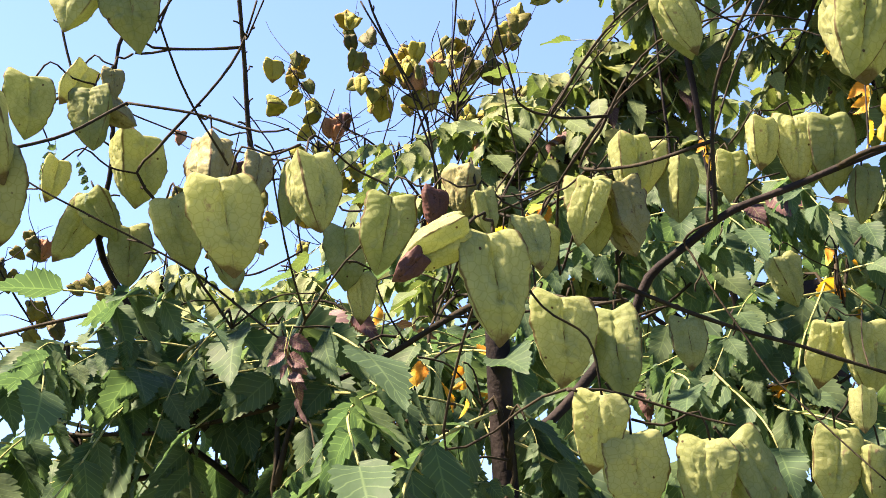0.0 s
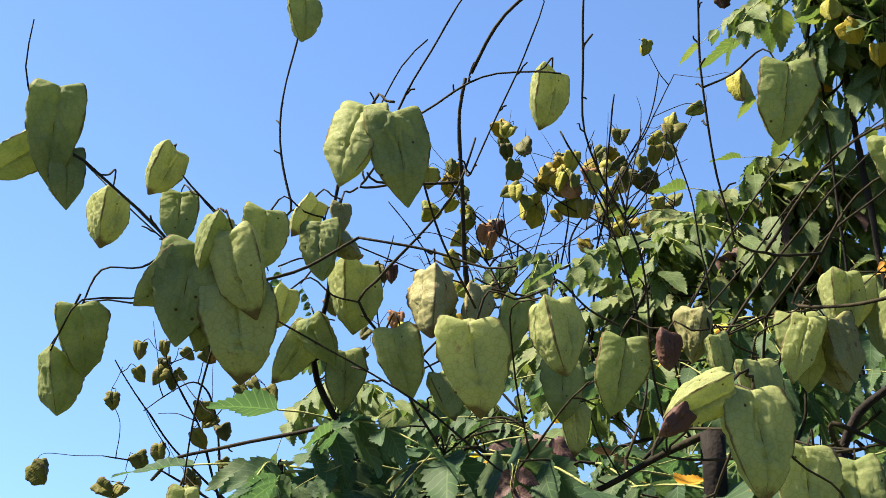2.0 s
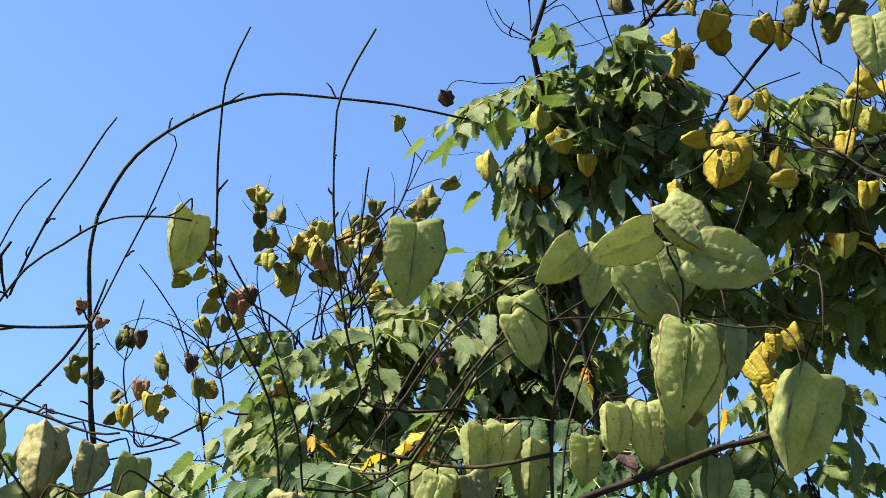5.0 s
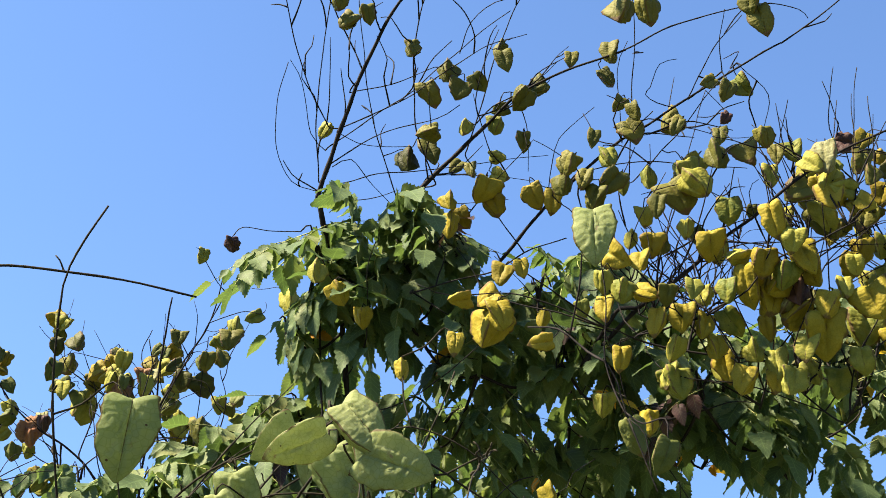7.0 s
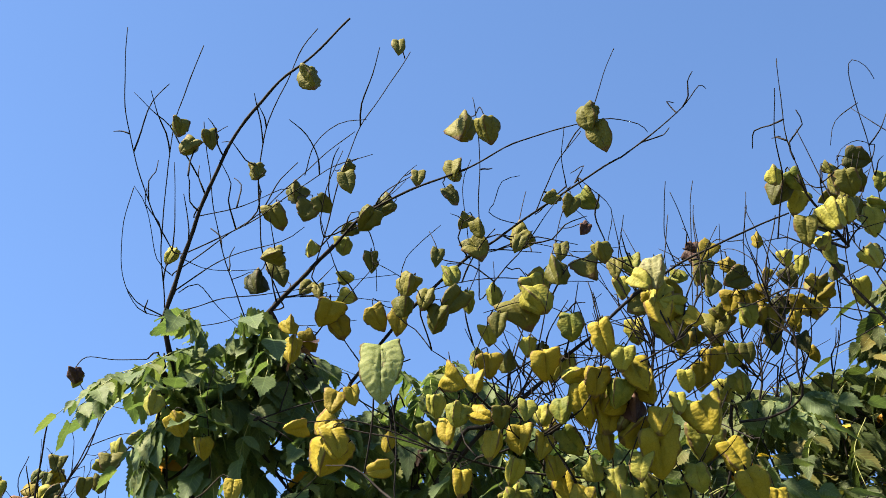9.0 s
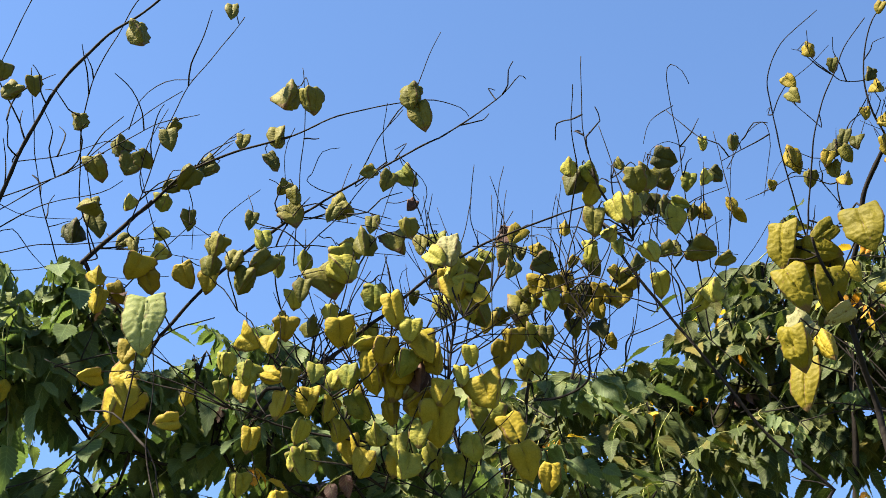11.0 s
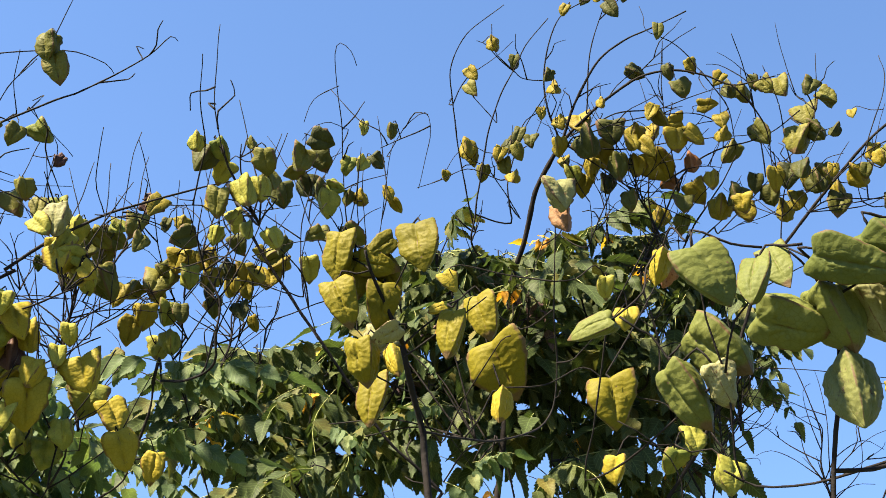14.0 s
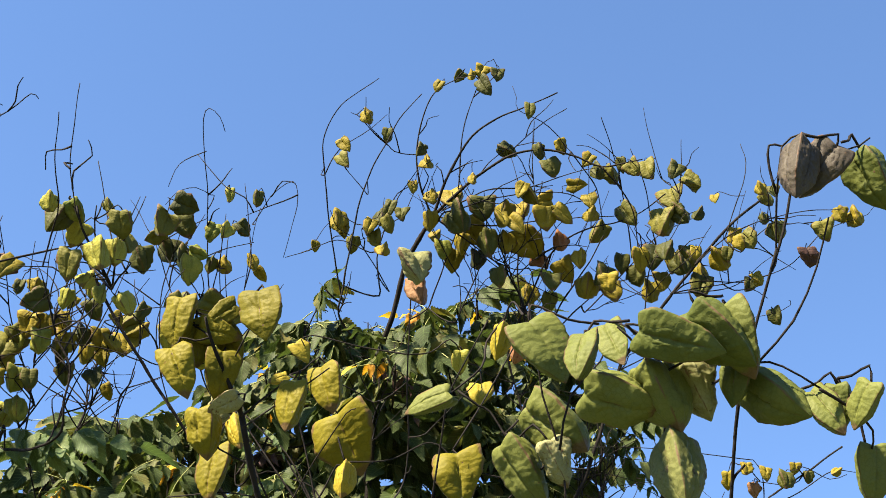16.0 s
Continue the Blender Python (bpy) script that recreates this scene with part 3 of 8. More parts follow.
def build(tree):
    thing = new("golden_rain_tree")
    thing.location = tree.base
    tagged(thing, tree.label, "tree", "golden rain trees")
    back = Matrix.Translation(-tree.base)

    def part(name, verts, faces, mat):
        ob = mesh_object(name, verts, faces, mat, True)
        ob.parent, ob.matrix_parent_inverse = thing, back
        return ob

    # trunk
    verts, faces = [], []
    mid = tree.base.lerp(tree.top, 0.5) + Vector((0.04, -0.03, 0))
    tube(verts, faces, smooth_line([tree.base - Vector((0, 0, 0.05)), mid, tree.top], 0.03), tree.radius * 1.7, tree.radius, 10, 0.25)
    part("trunk", verts, faces, BARK)
    # a limb from the trunk to every stem that starts in the air
    for s in list(tree.stems):
        foot = s[0][0]
        best = min((foot - q).length for o in tree.stems if o is not s for q in o[0][::4])
        if best > 0.015 and (foot - tree.top).length > 0.03:
            near = min((q for o in tree.stems if o is not s and o[1] >= s[1] * 0.8 for q in o[0][::4]), key=lambda q: (q - foot).length, default=tree.top)
            if (near - foot).length > 0.35 or near.z > foot.z + 0.15:
                low = foot.lerp(tree.top, 0.2)
                low.z = foot.z - 0.28
                start = tree.base.lerp(tree.top, min(0.8, max(0.3, (foot.z - 0.5) / tree.top.z)))
                s[0][:0] = smooth_line([start, start.lerp(low, 0.5) + bow(start, low) * 0.5, low, foot], 0.02)[:-1]
                continue
            ahead = (s[0][0] - s[0][min(4, len(s[0]) - 1)]).normalized()
            gap = (near - foot).length
            turn_in = foot + ahead * gap * 0.4
            s[0][:0] = smooth_line([near, near.lerp(turn_in, 0.55), turn_in.lerp(foot, 0.3), foot], 0.012)[:-1]
    side_twigs(tree)
    if tree is MIDDLE or tree is FAR:
        fruit_twigs(tree, 0.42)
    every = [(q, s) for s in tree.stems if s[1] > 0.00085 for q in s[0][::2]]
    table = np.array([q for q, _ in every])
    # pods join in order of nearness, to a twig or to the stalk of a pod beside them
    waiting = []
    for mat, at, length, heading, tilt, near, spin in tree.pods:
        lean = rng.uniform(-10, 10) if spin is not None else rng.uniform(-26, 26)
        about = spin if spin is not None else rng.uniform(-75, 75) if near else rng.uniform(0, 360)
        m = Matrix.Translation(at) @ pose(0, 0, 0, 0, 0, heading) @ pose(0, 0, 0, lean, tilt, 0) @ pose(0, 0, 0, 0, 0, about)
        crown = m @ Vector((0, 0, 0.40 * length))
        q, s = every[int(((table - np.array(crown)) ** 2).sum(1).argmin())]
        waiting.append([(q - crown).length, q, s, crown, m, length, mat, near])
    while waiting:
        k = min(range(len(waiting)), key=lambda i: waiting[i][0])
        gap, q, s, crown, m, length, mat, near = waiting.pop(k)
        lift = (crown - m.translation).normalized()
        knot = crown + lift * min(0.010, 0.2 * length)
        if gap > 0.004:
            side = bow(q, crown) * 0.5
            s[3].append([q, q.lerp(knot, 0.4) + side, q.lerp(knot, 0.8) + side * 0.4 + lift * min(0.01, gap * 0.15), crown])
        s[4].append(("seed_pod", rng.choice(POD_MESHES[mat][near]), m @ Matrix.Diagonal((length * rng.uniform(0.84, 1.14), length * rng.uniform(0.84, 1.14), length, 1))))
        for w in waiting:
            d = (w[3] - knot).length * 1.25
            if d < w[0]:
                w[0], w[1], w[2] = d, knot, s
    for at, tip, kind in tree.leaves:
        # far leaves use the copy with the crown's shade in its colour
        mine = DUSTY_MESHES if tree is NEAR else SHADED_LEAF_MESHES if tree is FAR else LEAF_MESHES
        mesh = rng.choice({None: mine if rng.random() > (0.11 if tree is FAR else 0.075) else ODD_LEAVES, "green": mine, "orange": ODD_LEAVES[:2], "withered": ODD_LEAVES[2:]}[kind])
        way = (tip - at).normalized()
        side = way.cross(Vector((0, 0, 1)))
        side = (side if side.length > 0.1 else Vector((1, 0, 0))).normalized()
        up = side.cross(way)
        side = (side + up * rng.uniform(-0.5, 0.5)).normalized()
        m = Matrix((way, -side, side.cross(way))).transposed().to_4x4()
        off = table - np.array(at)
        q, s = every[int((off ** 2).sum(1).argmin())]
        if (q - at).length > 0.004:
            s[3].append([q, q.lerp(at, 0.5) + Vector((0, 0, 0.01)), at])
        size = (tip - at).length / mesh["reach"]
        s[4].append(("leaf", mesh, Matrix.Translation(at) @ m @ Matrix.Scale(size if kind in ("green", "orange") or mesh in mine else min(size, 0.8), 4)))
    for line, r0, r1, stalks, held in tree.stems:
        verts, faces = [], []
        wob = [q + Vector((noise.noise(q * 18), noise.noise(q * 18 + Vector((7, 0, 0))), noise.noise(q * 18 + Vector((0, 9, 0))))) * 0.0025 for q in line]
        tube(verts, faces, wob, max(r0, 0.0008), max(r1, 0.0005), 6, 0.35)
        for st in stalks:
            tube(verts, faces, smooth_line(st, 0.006), 0.0009, 0.0007, 4)
        ob = part("branch" if r0 > 0.004 else "twig", verts, faces, TWIG if tree is NEAR and r0 < 0.003 else BARK)
        for name, me, m in held:
            child = new(name, me)
            child.parent, child.matrix_parent_inverse = ob, Matrix()
            child.matrix_basis = m
            look_of = ODD_LOOKS.get(me.materials[-1].name)
            if look_of:
                tagged(child, look_of)


NEAR = Tree((0.04, 0.86, 0.0), (0.02, 0.84, 1.74), 0.008, 0.23, "golden rain tree with pale papery seed pods and dusty leaves")
MIDDLE = Tree((0.55, 1.75, 0.0), (0.50, 1.72, 1.90), 0.03, 0.19, "golden rain tree full of yellow seed pods on bare dark twigs")
FAR = Tree((1.95, 1.95, 0.0), (1.93, 1.93, 2.2), 0.028, 0.22, "golden rain tree with fine twigs and hanging yellow seed pods")
RIGHT = Tree((1.02, 0.42, 0.0), (1.01, 0.40, 1.6), 0.010, 0.2, "young golden rain tree with large pale green inflated seed pods")

stem(NEAR, 0.9, 0.4, [(0.034, 0.949, 1.827), (0.068, 0.943, 1.845), (0.121, 0.938, 1.855), (0.159, 0.928, 1.886)])
stem(NEAR, 0.9, 0.5, [(0.032, 0.991, 1.859), (0.076, 0.972, 1.919), (0.128, 0.952, 1.983), (0.168, 0.941, 2.016)])
stem(NEAR, 1.1, 0.4, [(0.073, 0.942, 1.845), (0.109, 0.917, 1.900), (0.159, 0.896, 1.942), (0.195, 0.880, 1.967), (0.239, 0.863, 1.995), (0.275, 0.851, 2.007), (0.321, 0.847, 1.990), (0.362, 0.849, 1.958)])
stem(NEAR, 0.6, 0.4, [(0.230, 0.842, 1.993), (0.220, 0.704, 1.931), (0.201, 0.583, 1.881)])
stem(NEAR, 0.6, 0.4, [(0.317, 0.743, 1.966), (0.261, 0.555, 1.902), (0.255, 0.536, 1.860)])
stem(NEAR, 3.7, 1.1, [(-0.235, 0.987, 1.688), (-0.254, 0.974, 1.722), (-0.275, 0.960, 1.757), (-0.289, 0.945, 1.796), (-0.279, 0.929, 1.854), (-0.277, 0.908, 1.924), (-0.266, 0.899, 1.955), (-0.241, 0.888, 1.995)])
stem(NEAR, 0.8, 0.4, [(-0.135, 0.835, 1.714), (-0.173, 0.838, 1.740), (-0.236, 0.835, 1.778), (-0.301, 0.833, 1.808), (-0.347, 0.833, 1.841), (-0.386, 0.836, 1.864), (-0.430, 0.835, 1.901), (-0.466, 0.837, 1.930), (-0.438, 0.724, 1.908)])
stem(NEAR, 0.7, 0.5, [(-0.130, 0.954, 1.860), (-0.204, 0.943, 1.874), (-0.260, 0.932, 1.893), (-0.312, 0.923, 1.908), (-0.365, 0.919, 1.903), (-0.407, 0.905, 1.941)])
stem(NEAR, 1.2, 0.8, [(-0.330, 0.964, 1.946), (-0.337, 0.964, 1.971), (-0.342, 0.959, 2.022), (-0.333, 0.952, 2.083), (-0.328, 0.953, 2.113)])
stem(NEAR, 0.8, 0.6, [(-0.347, 0.837, 1.825), (-0.384, 0.823, 1.814), (-0.399, 0.809, 1.811), (-0.426, 0.795, 1.808), (-0.447, 0.789, 1.769)])
stem(NEAR, 2.1, 1.3, [(-0.265, 0.970, 1.744), (-0.284, 0.993, 1.749), (-0.343, 1.016, 1.737), (-0.423, 1.037, 1.721), (-0.457, 1.065, 1.702)])
stem(NEAR, 1.2, 0.7, [(-0.244, 0.916, 1.966), (-0.227, 0.907, 2.005), (-0.192, 0.894, 2.073), (-0.174, 0.889, 2.101)])
stem(NEAR, 1.3, 0.9, [(-0.181, 0.909, 1.732), (-0.204, 0.896, 1.773), (-0.184, 0.890, 1.807), (-0.154, 0.889, 1.821)])
stem(NEAR, 0.7, 0.3, [(-0.104, 0.787, 1.714), (-0.115, 0.738, 1.765), (-0.113, 0.697, 1.792), (-0.095, 0.664, 1.792)])
stem(NEAR, 0.7, 0.3, [(-0.104, 0.787, 1.714), (-0.069, 0.762, 1.756), (-0.026, 0.745, 1.773), (-0.004, 0.721, 1.809)])
stem(NEAR, 1.0, 0.5, [(-0.012, 0.691, 1.721), (0.000, 0.646, 1.740), (0.014, 0.608, 1.732), (0.012, 0.569, 1.722)])
stem(NEAR, 1.3, 0.6, [(0.001, 0.893, 1.747), (0.043, 0.830, 1.741), (0.071, 0.767, 1.727), (0.092, 0.702, 1.717)])
stem(NEAR, 1.2, 0.7, [(0.085, 0.992, 1.800), (0.101, 0.973, 1.853), (0.126, 0.961, 1.884), (0.170, 0.957, 1.889)])
stem(NEAR, 2.6, 4.5, [(0.326, 0.928, 1.875), (0.276, 0.938, 1.854), (0.212, 0.948, 1.828), (0.177, 0.958, 1.803), (0.147, 0.969, 1.777), (0.135, 0.981, 1.746)])
stem(NEAR, 4.9, 4.3, [(0.131, 0.951, 1.742), (0.078, 0.949, 1.671), (0.026, 0.940, 1.635)])
stem(NEAR, 1.9, 1.3, [(0.128, 0.898, 1.752), (0.178, 0.902, 1.736), (0.241, 0.907, 1.717), (0.311, 0.911, 1.697)])
stem(NEAR, 1.0, 0.5, [(0.157, 0.844, 1.772), (0.182, 0.828, 1.722), (0.207, 0.811, 1.679), (0.236, 0.793, 1.646), (0.260, 0.773, 1.618)])
stem(NEAR, 1.2, 0.7, [(0.197, 0.987, 1.827), (0.206, 0.989, 1.905), (0.231, 0.993, 1.972), (0.253, 1.000, 2.026)])
stem(NEAR, 1.9, 0.7, [(0.044, 1.371, 1.935), (0.090, 1.388, 2.029), (0.152, 1.404, 2.126), (0.211, 1.424, 2.200)])
stem(NEAR, 1.9, 0.6, [(0.080, 1.328, 1.900), (0.149, 1.324, 2.010), (0.239, 1.322, 2.118), (0.287, 1.332, 2.156)])
stem(NEAR, 1.3, 0.8, [(-0.017, 1.083, 1.840), (-0.028, 1.073, 1.890), (-0.055, 1.059, 1.965), (-0.097, 1.044, 2.039)])
stem(NEAR, 1.4, 0.8, [(0.053, 1.175, 1.895), (0.047, 1.166, 1.944), (0.029, 1.152, 2.015), (0.006, 1.139, 2.080)])
stem(NEAR, 0.7, 0.6, [(0.015, 0.633, 1.639), (0.038, 0.625, 1.656), (0.066, 0.620, 1.659), (0.119, 0.618, 1.646), (0.132, 0.614, 1.643)])
stem(NEAR, 1.1, 0.7, [(0.135, 0.951, 1.742), (0.166, 0.950, 1.751), (0.173, 0.952, 1.743)])
foliage(NEAR, (-0.31, 0.96, 1.68), (0.08, 0.05, 0.04), 1, 8)
foliage(NEAR, (-0.21, 0.96, 1.68), (0.09, 0.07, 0.05), 1, 10)
foliage(NEAR, (-0.13, 1.06, 1.71), (0.09, 0.06, 0.05), 1, 12)
foliage(NEAR, (-0.03, 1.06, 1.71), (0.07, 0.06, 0.04), 1, 10)
foliage(NEAR, (-0.05, 0.87, 1.64), (0.07, 0.05, 0.04), 1, 7)
foliage(NEAR, (-0.13, 0.87, 1.62), (0.08, 0.04, 0.03), 1, 6)
foliage(NEAR, (0.03, 0.82, 1.63), (0.04, 0.03, 0.03), 1, 4)
foliage(NEAR, (0.20, 1.16, 1.72), (0.13, 0.08, 0.06), 1, 15)
foliage(NEAR, (0.35, 1.14, 1.81), (0.07, 0.09, 0.07), 1, 12)
foliage(NEAR, (0.32, 1.17, 1.69), (0.09, 0.08, 0.06), 1, 12)
foliage(NEAR, (0.11, 1.35, 1.78), (0.16, 0.08, 0.06), 1, 11)
foliage(NEAR, (0.27, 1.33, 1.92), (0.14, 0.09, 0.07), 1, 10)
foliage(NEAR, (0.17, 1.34, 1.86), (0.09, 0.07, 0.05), 1, 6)
leaf_at(NEAR, "green", (-0.179, 0.899, 1.728), (-0.253, 0.866, 1.625))
leaf_at(NEAR, "green", (-0.060, 0.829, 1.673), (-0.113, 0.799, 1.615))
leaf_at(NEAR, "green", (0.039, 0.794, 1.652), (0.067, 0.772, 1.608))
leaf_at(NEAR, "green", (-0.231, 0.900, 1.717), (-0.317, 0.825, 1.679))
leaf_at(NEAR, "green", (-0.069, 0.837, 1.635), (-0.009, 0.770, 1.669))
leaf_at(NEAR, "green", (-0.111, 0.896, 1.748), (-0.112, 0.855, 1.693))
leaf_at(NEAR, "green", (-0.169, 0.948, 1.737), (-0.230, 0.954, 1.701))
leaf_at(NEAR, "green", (-0.092, 0.766, 1.629), (-0.131, 0.742, 1.595))
leaf_at(NEAR, "green", (-0.029, 0.999, 1.746), (-0.085, 1.002, 1.727))
leaf_at(NEAR, "green", (-0.015, 0.771, 1.607), (0.037, 0.767, 1.631))
leaf_at(NEAR, "green", (-0.342, 0.970, 1.877), (-0.365, 0.975, 1.845))
leaf_at(NEAR, "withered", (-0.111, 0.781, 1.708), (-0.125, 0.771, 1.657))
leaf_at(NEAR, "withered", (-0.118, 0.782, 1.706), (-0.100, 0.768, 1.671))
leaf_at(NEAR, "orange", (-0.031, 0.785, 1.691), (-0.003, 0.780, 1.670))
leaf_at(NEAR, "orange", (0.325, 0.965, 1.948), (0.334, 0.955, 1.895))
leaf_at(NEAR, "orange", (0.299, 0.960, 1.975), (0.311, 0.963, 1.957))
leaf_at(NEAR, "orange", (-0.002, 0.806, 1.690), (0.006, 0.812, 1.661))
leaf_at(NEAR, "orange", (0.021, 0.960, 1.688), (0.031, 0.964, 1.667))
leaf_at(NEAR, "orange", (-0.083, 1.092, 1.789), (-0.067, 1.098, 1.759))
leaf_at(NEAR, "green", (-0.311, 0.884, 1.860), (-0.305, 0.894, 1.822))
leaf_at(NEAR, "green", (-0.293, 0.889, 1.848), (-0.275, 0.897, 1.823))
leaf_at(NEAR, "green", (-0.282, 0.976, 1.712), (-0.346, 0.979, 1.677))
leaf_at(NEAR, "green", (-0.184, 0.929, 1.734), (-0.169, 0.942, 1.688))
foliage(NEAR, (-0.31, 0.97, 1.63), (0.07, 0.04, 0.03), 1, 7)
foliage(NEAR, (-0.46, 1.33, 1.61), (0.08, 0.04, 0.03), 1, 7)
foliage(NEAR, (-0.26, 1.33, 1.62), (0.09, 0.04, 0.03), 1, 5)
foliage(NEAR, (0.05, 1.48, 1.91), (0.17, 0.10, 0.08), 7, 10)
foliage(NEAR, (-0.09, 1.39, 1.78), (0.16, 0.07, 0.05), 7, 8)
pod_spray(MIDDLE, (-0.14, 2.87, 2.54), (0.28, 0.26, 0.17), -9, 36, 0.053)
pod(MIDDLE, SOFT, -0.462, 2.780, 2.572, 0.057, 6, 0)
pod(MIDDLE, LIME, -0.372, 2.800, 2.537, 0.040, 6, -38)
pod(MIDDLE, SOFT, -0.447, 2.792, 2.490, 0.048, 6, -94)
pod(MIDDLE, SOFT, -0.387, 2.857, 2.438, 0.054, 6, 37)
pod(MIDDLE, LIME, -0.349, 2.852, 2.395, 0.044, 6, -3)
pod(MIDDLE, SOFT, -0.400, 2.877, 2.386, 0.054, 6, -47)
pod(MIDDLE, SOFT, -0.374, 2.894, 2.319, 0.051, 6, -31)
pod(MIDDLE, LIME, -0.255, 2.793, 2.545, 0.057, 6, 63)
pod(MIDDLE, SOFT, -0.210, 2.862, 2.524, 0.074, 6, 23)
pod(MIDDLE, SOFT, -0.145, 2.863, 2.650, 0.044, 6, 8)
pod(MIDDLE, LIME, -0.148, 2.903, 2.604, 0.065, 6, -13)
pod(MIDDLE, SOFT, -0.111, 2.826, 2.516, 0.057, 6, -36)
pod(MIDDLE, SOFT, -0.111, 2.849, 2.580, 0.045, 6, -39)
pod(MIDDLE, LIME, -0.047, 2.815, 2.658, 0.038, 6, 34)
pod(MIDDLE, SOFT, -0.025, 2.847, 2.623, 0.045, 6, 47)
pod(MIDDLE, SOFT, 0.011, 2.921, 2.606, 0.055, 6, 59)
pod(MIDDLE, LIME, 0.057, 2.849, 2.646, 0.038, 6, 0)
pod(MIDDLE, SOFT, 0.098, 2.841, 2.700, 0.045, 6, -48)
pod(MIDDLE, SOFT, 0.130, 2.811, 2.734, 0.044, 6, 4)
pod(MIDDLE, LIME, -0.233, 2.807, 2.656, 0.038, 6, -14)
pod(MIDDLE, RUST, -0.318, 2.927, 2.474, 0.059, 6, 0)
pod(MIDDLE, TAN, -0.301, 2.920, 2.494, 0.039, 6, 0)
pod(MIDDLE, PURPLE, -0.428, 2.918, 2.308, 0.049, 6, 0)
pod(MIDDLE, RUST, -0.643, 2.859, 2.381, 0.031, 6, 0)
pod(MIDDLE, SOFT, -0.201, 2.850, 2.499, 0.057, 6, 10)
pod(MIDDLE, LIME, -0.238, 2.481, 2.494, 0.047, 6, 20)
pod(MIDDLE, SOFT, 0.043, 2.442, 2.767, 0.036, 6, 10)
pod(MIDDLE, SOFT, 0.245, 2.434, 2.673, 0.066, 6, 0)
pod_spray(MIDDLE, (-0.43, 3.11, 2.31), (0.30, 0.29, 0.13), 6, 46, 0.048)
# backlit group: its shade is put in by the darker green material
pod(MIDDLE, GREEN, -0.916, 2.209, 2.018, 0.036, 6, 13)
pod(MIDDLE, GREEN, -0.864, 2.201, 2.022, 0.032, 6, 7)
pod(MIDDLE, GREEN, -0.823, 2.216, 2.015, 0.030, 6, -46)
pod(MIDDLE, GREEN, -0.897, 2.175, 1.967, 0.033, 6, -31)
pod(MIDDLE, GREEN, -0.867, 2.198, 1.967, 0.039, 6, 35)
pod(MIDDLE, GREEN, -0.946, 2.184, 1.916, 0.035, 6, 6)
pod(MIDDLE, GREEN, -0.724, 2.259, 1.955, 0.032, 6, -46)
pod(MIDDLE, GREEN, -0.674, 2.176, 1.955, 0.031, 6, -23)
pod(MIDDLE, GREEN, -0.657, 2.231, 1.943, 0.044, 6, -32)
pod(MIDDLE, GREEN, -0.785, 2.219, 1.909, 0.039, 6, 0)
pod(MIDDLE, GREEN, -0.778, 2.257, 1.893, 0.036, 6, 45)
pod(MIDDLE, GREEN, -0.785, 2.221, 1.856, 0.044, 6, -32)
pod(MIDDLE, GREEN, -0.904, 2.249, 1.809, 0.040, 6, -43)
pod(MIDDLE, GREEN, -0.858, 2.222, 1.826, 0.039, 6, -4)
pod(MIDDLE, GREEN, -0.979, 2.274, 1.756, 0.042, 6, -56)
pod(MIDDLE, GREEN, -0.957, 2.290, 1.753, 0.036, 6, 31)
pod(MIDDLE, GREEN, -0.752, 2.294, 1.811, 0.036, 6, -33)
pod(MIDDLE, GREEN, -1.076, 2.194, 1.777, 0.048, 6, -37)
pod_spray(MIDDLE, (-0.82, 2.32, 1.92), (0.16, 0.22, 0.15), 6, 16, 0.034)
pod_spray(MIDDLE, (-0.02, 3.07, 2.55), (0.19, 0.29, 0.09), 6, 22, 0.051)
stem(MIDDLE, 3.4, 1.3, [(-0.077, 2.843, 2.201), (-0.111, 2.787, 2.408), (-0.048, 2.760, 2.542), (-0.065, 2.728, 2.658)])
stem(MIDDLE, 3.4, 1.3, [(-0.051, 2.846, 2.202), (-0.044, 2.793, 2.411), (0.004, 2.754, 2.584), (0.067, 2.730, 2.705), (0.090, 2.702, 2.824)])
stem(MIDDLE, 3.4, 1.3, [(0.054, 2.835, 2.286), (-0.005, 2.790, 2.440), (-0.114, 2.764, 2.499), (-0.237, 2.733, 2.571)])
stem(MIDDLE, 3.4, 1.3, [(-0.079, 2.830, 2.253), (-0.190, 2.787, 2.377), (-0.327, 2.751, 2.461), (-0.411, 2.717, 2.561)])
stem(MIDDLE, 2.8, 1.1, [(-0.773, 2.370, 1.740), (-0.779, 2.292, 1.908), (-0.814, 2.240, 1.965), (-0.897, 2.212, 1.903)])
stem(MIDDLE, 2.8, 1.1, [(-0.773, 2.370, 1.740), (-0.811, 2.295, 1.885), (-0.858, 2.231, 1.983), (-0.859, 2.184, 2.029)])
stem(MIDDLE, 2.8, 1.1, [(-0.751, 2.372, 1.741), (-0.854, 2.302, 1.840), (-0.932, 2.232, 1.948), (-0.953, 2.184, 1.993)])
stem(MIDDLE, 2.8, 1.1, [(-0.773, 2.370, 1.740), (-0.890, 2.290, 1.805), (-0.969, 2.227, 1.816)])
stem(MIDDLE, 2.9, 1.4, [(-0.390, 3.041, 2.111), (-0.424, 2.996, 2.277), (-0.487, 2.947, 2.441), (-0.576, 2.911, 2.548)])
stem(MIDDLE, 2.9, 1.4, [(-0.333, 3.046, 2.114), (-0.294, 3.014, 2.256), (-0.199, 2.987, 2.401), (-0.073, 2.974, 2.506)])
stem(MIDDLE, 2.9, 1.4, [(-0.564, 3.012, 2.158), (-0.597, 2.973, 2.295), (-0.559, 2.934, 2.465)])
foliage(MIDDLE, (-0.13, 2.32, 2.24), (0.10, 0.04, 0.03), 6, 2)
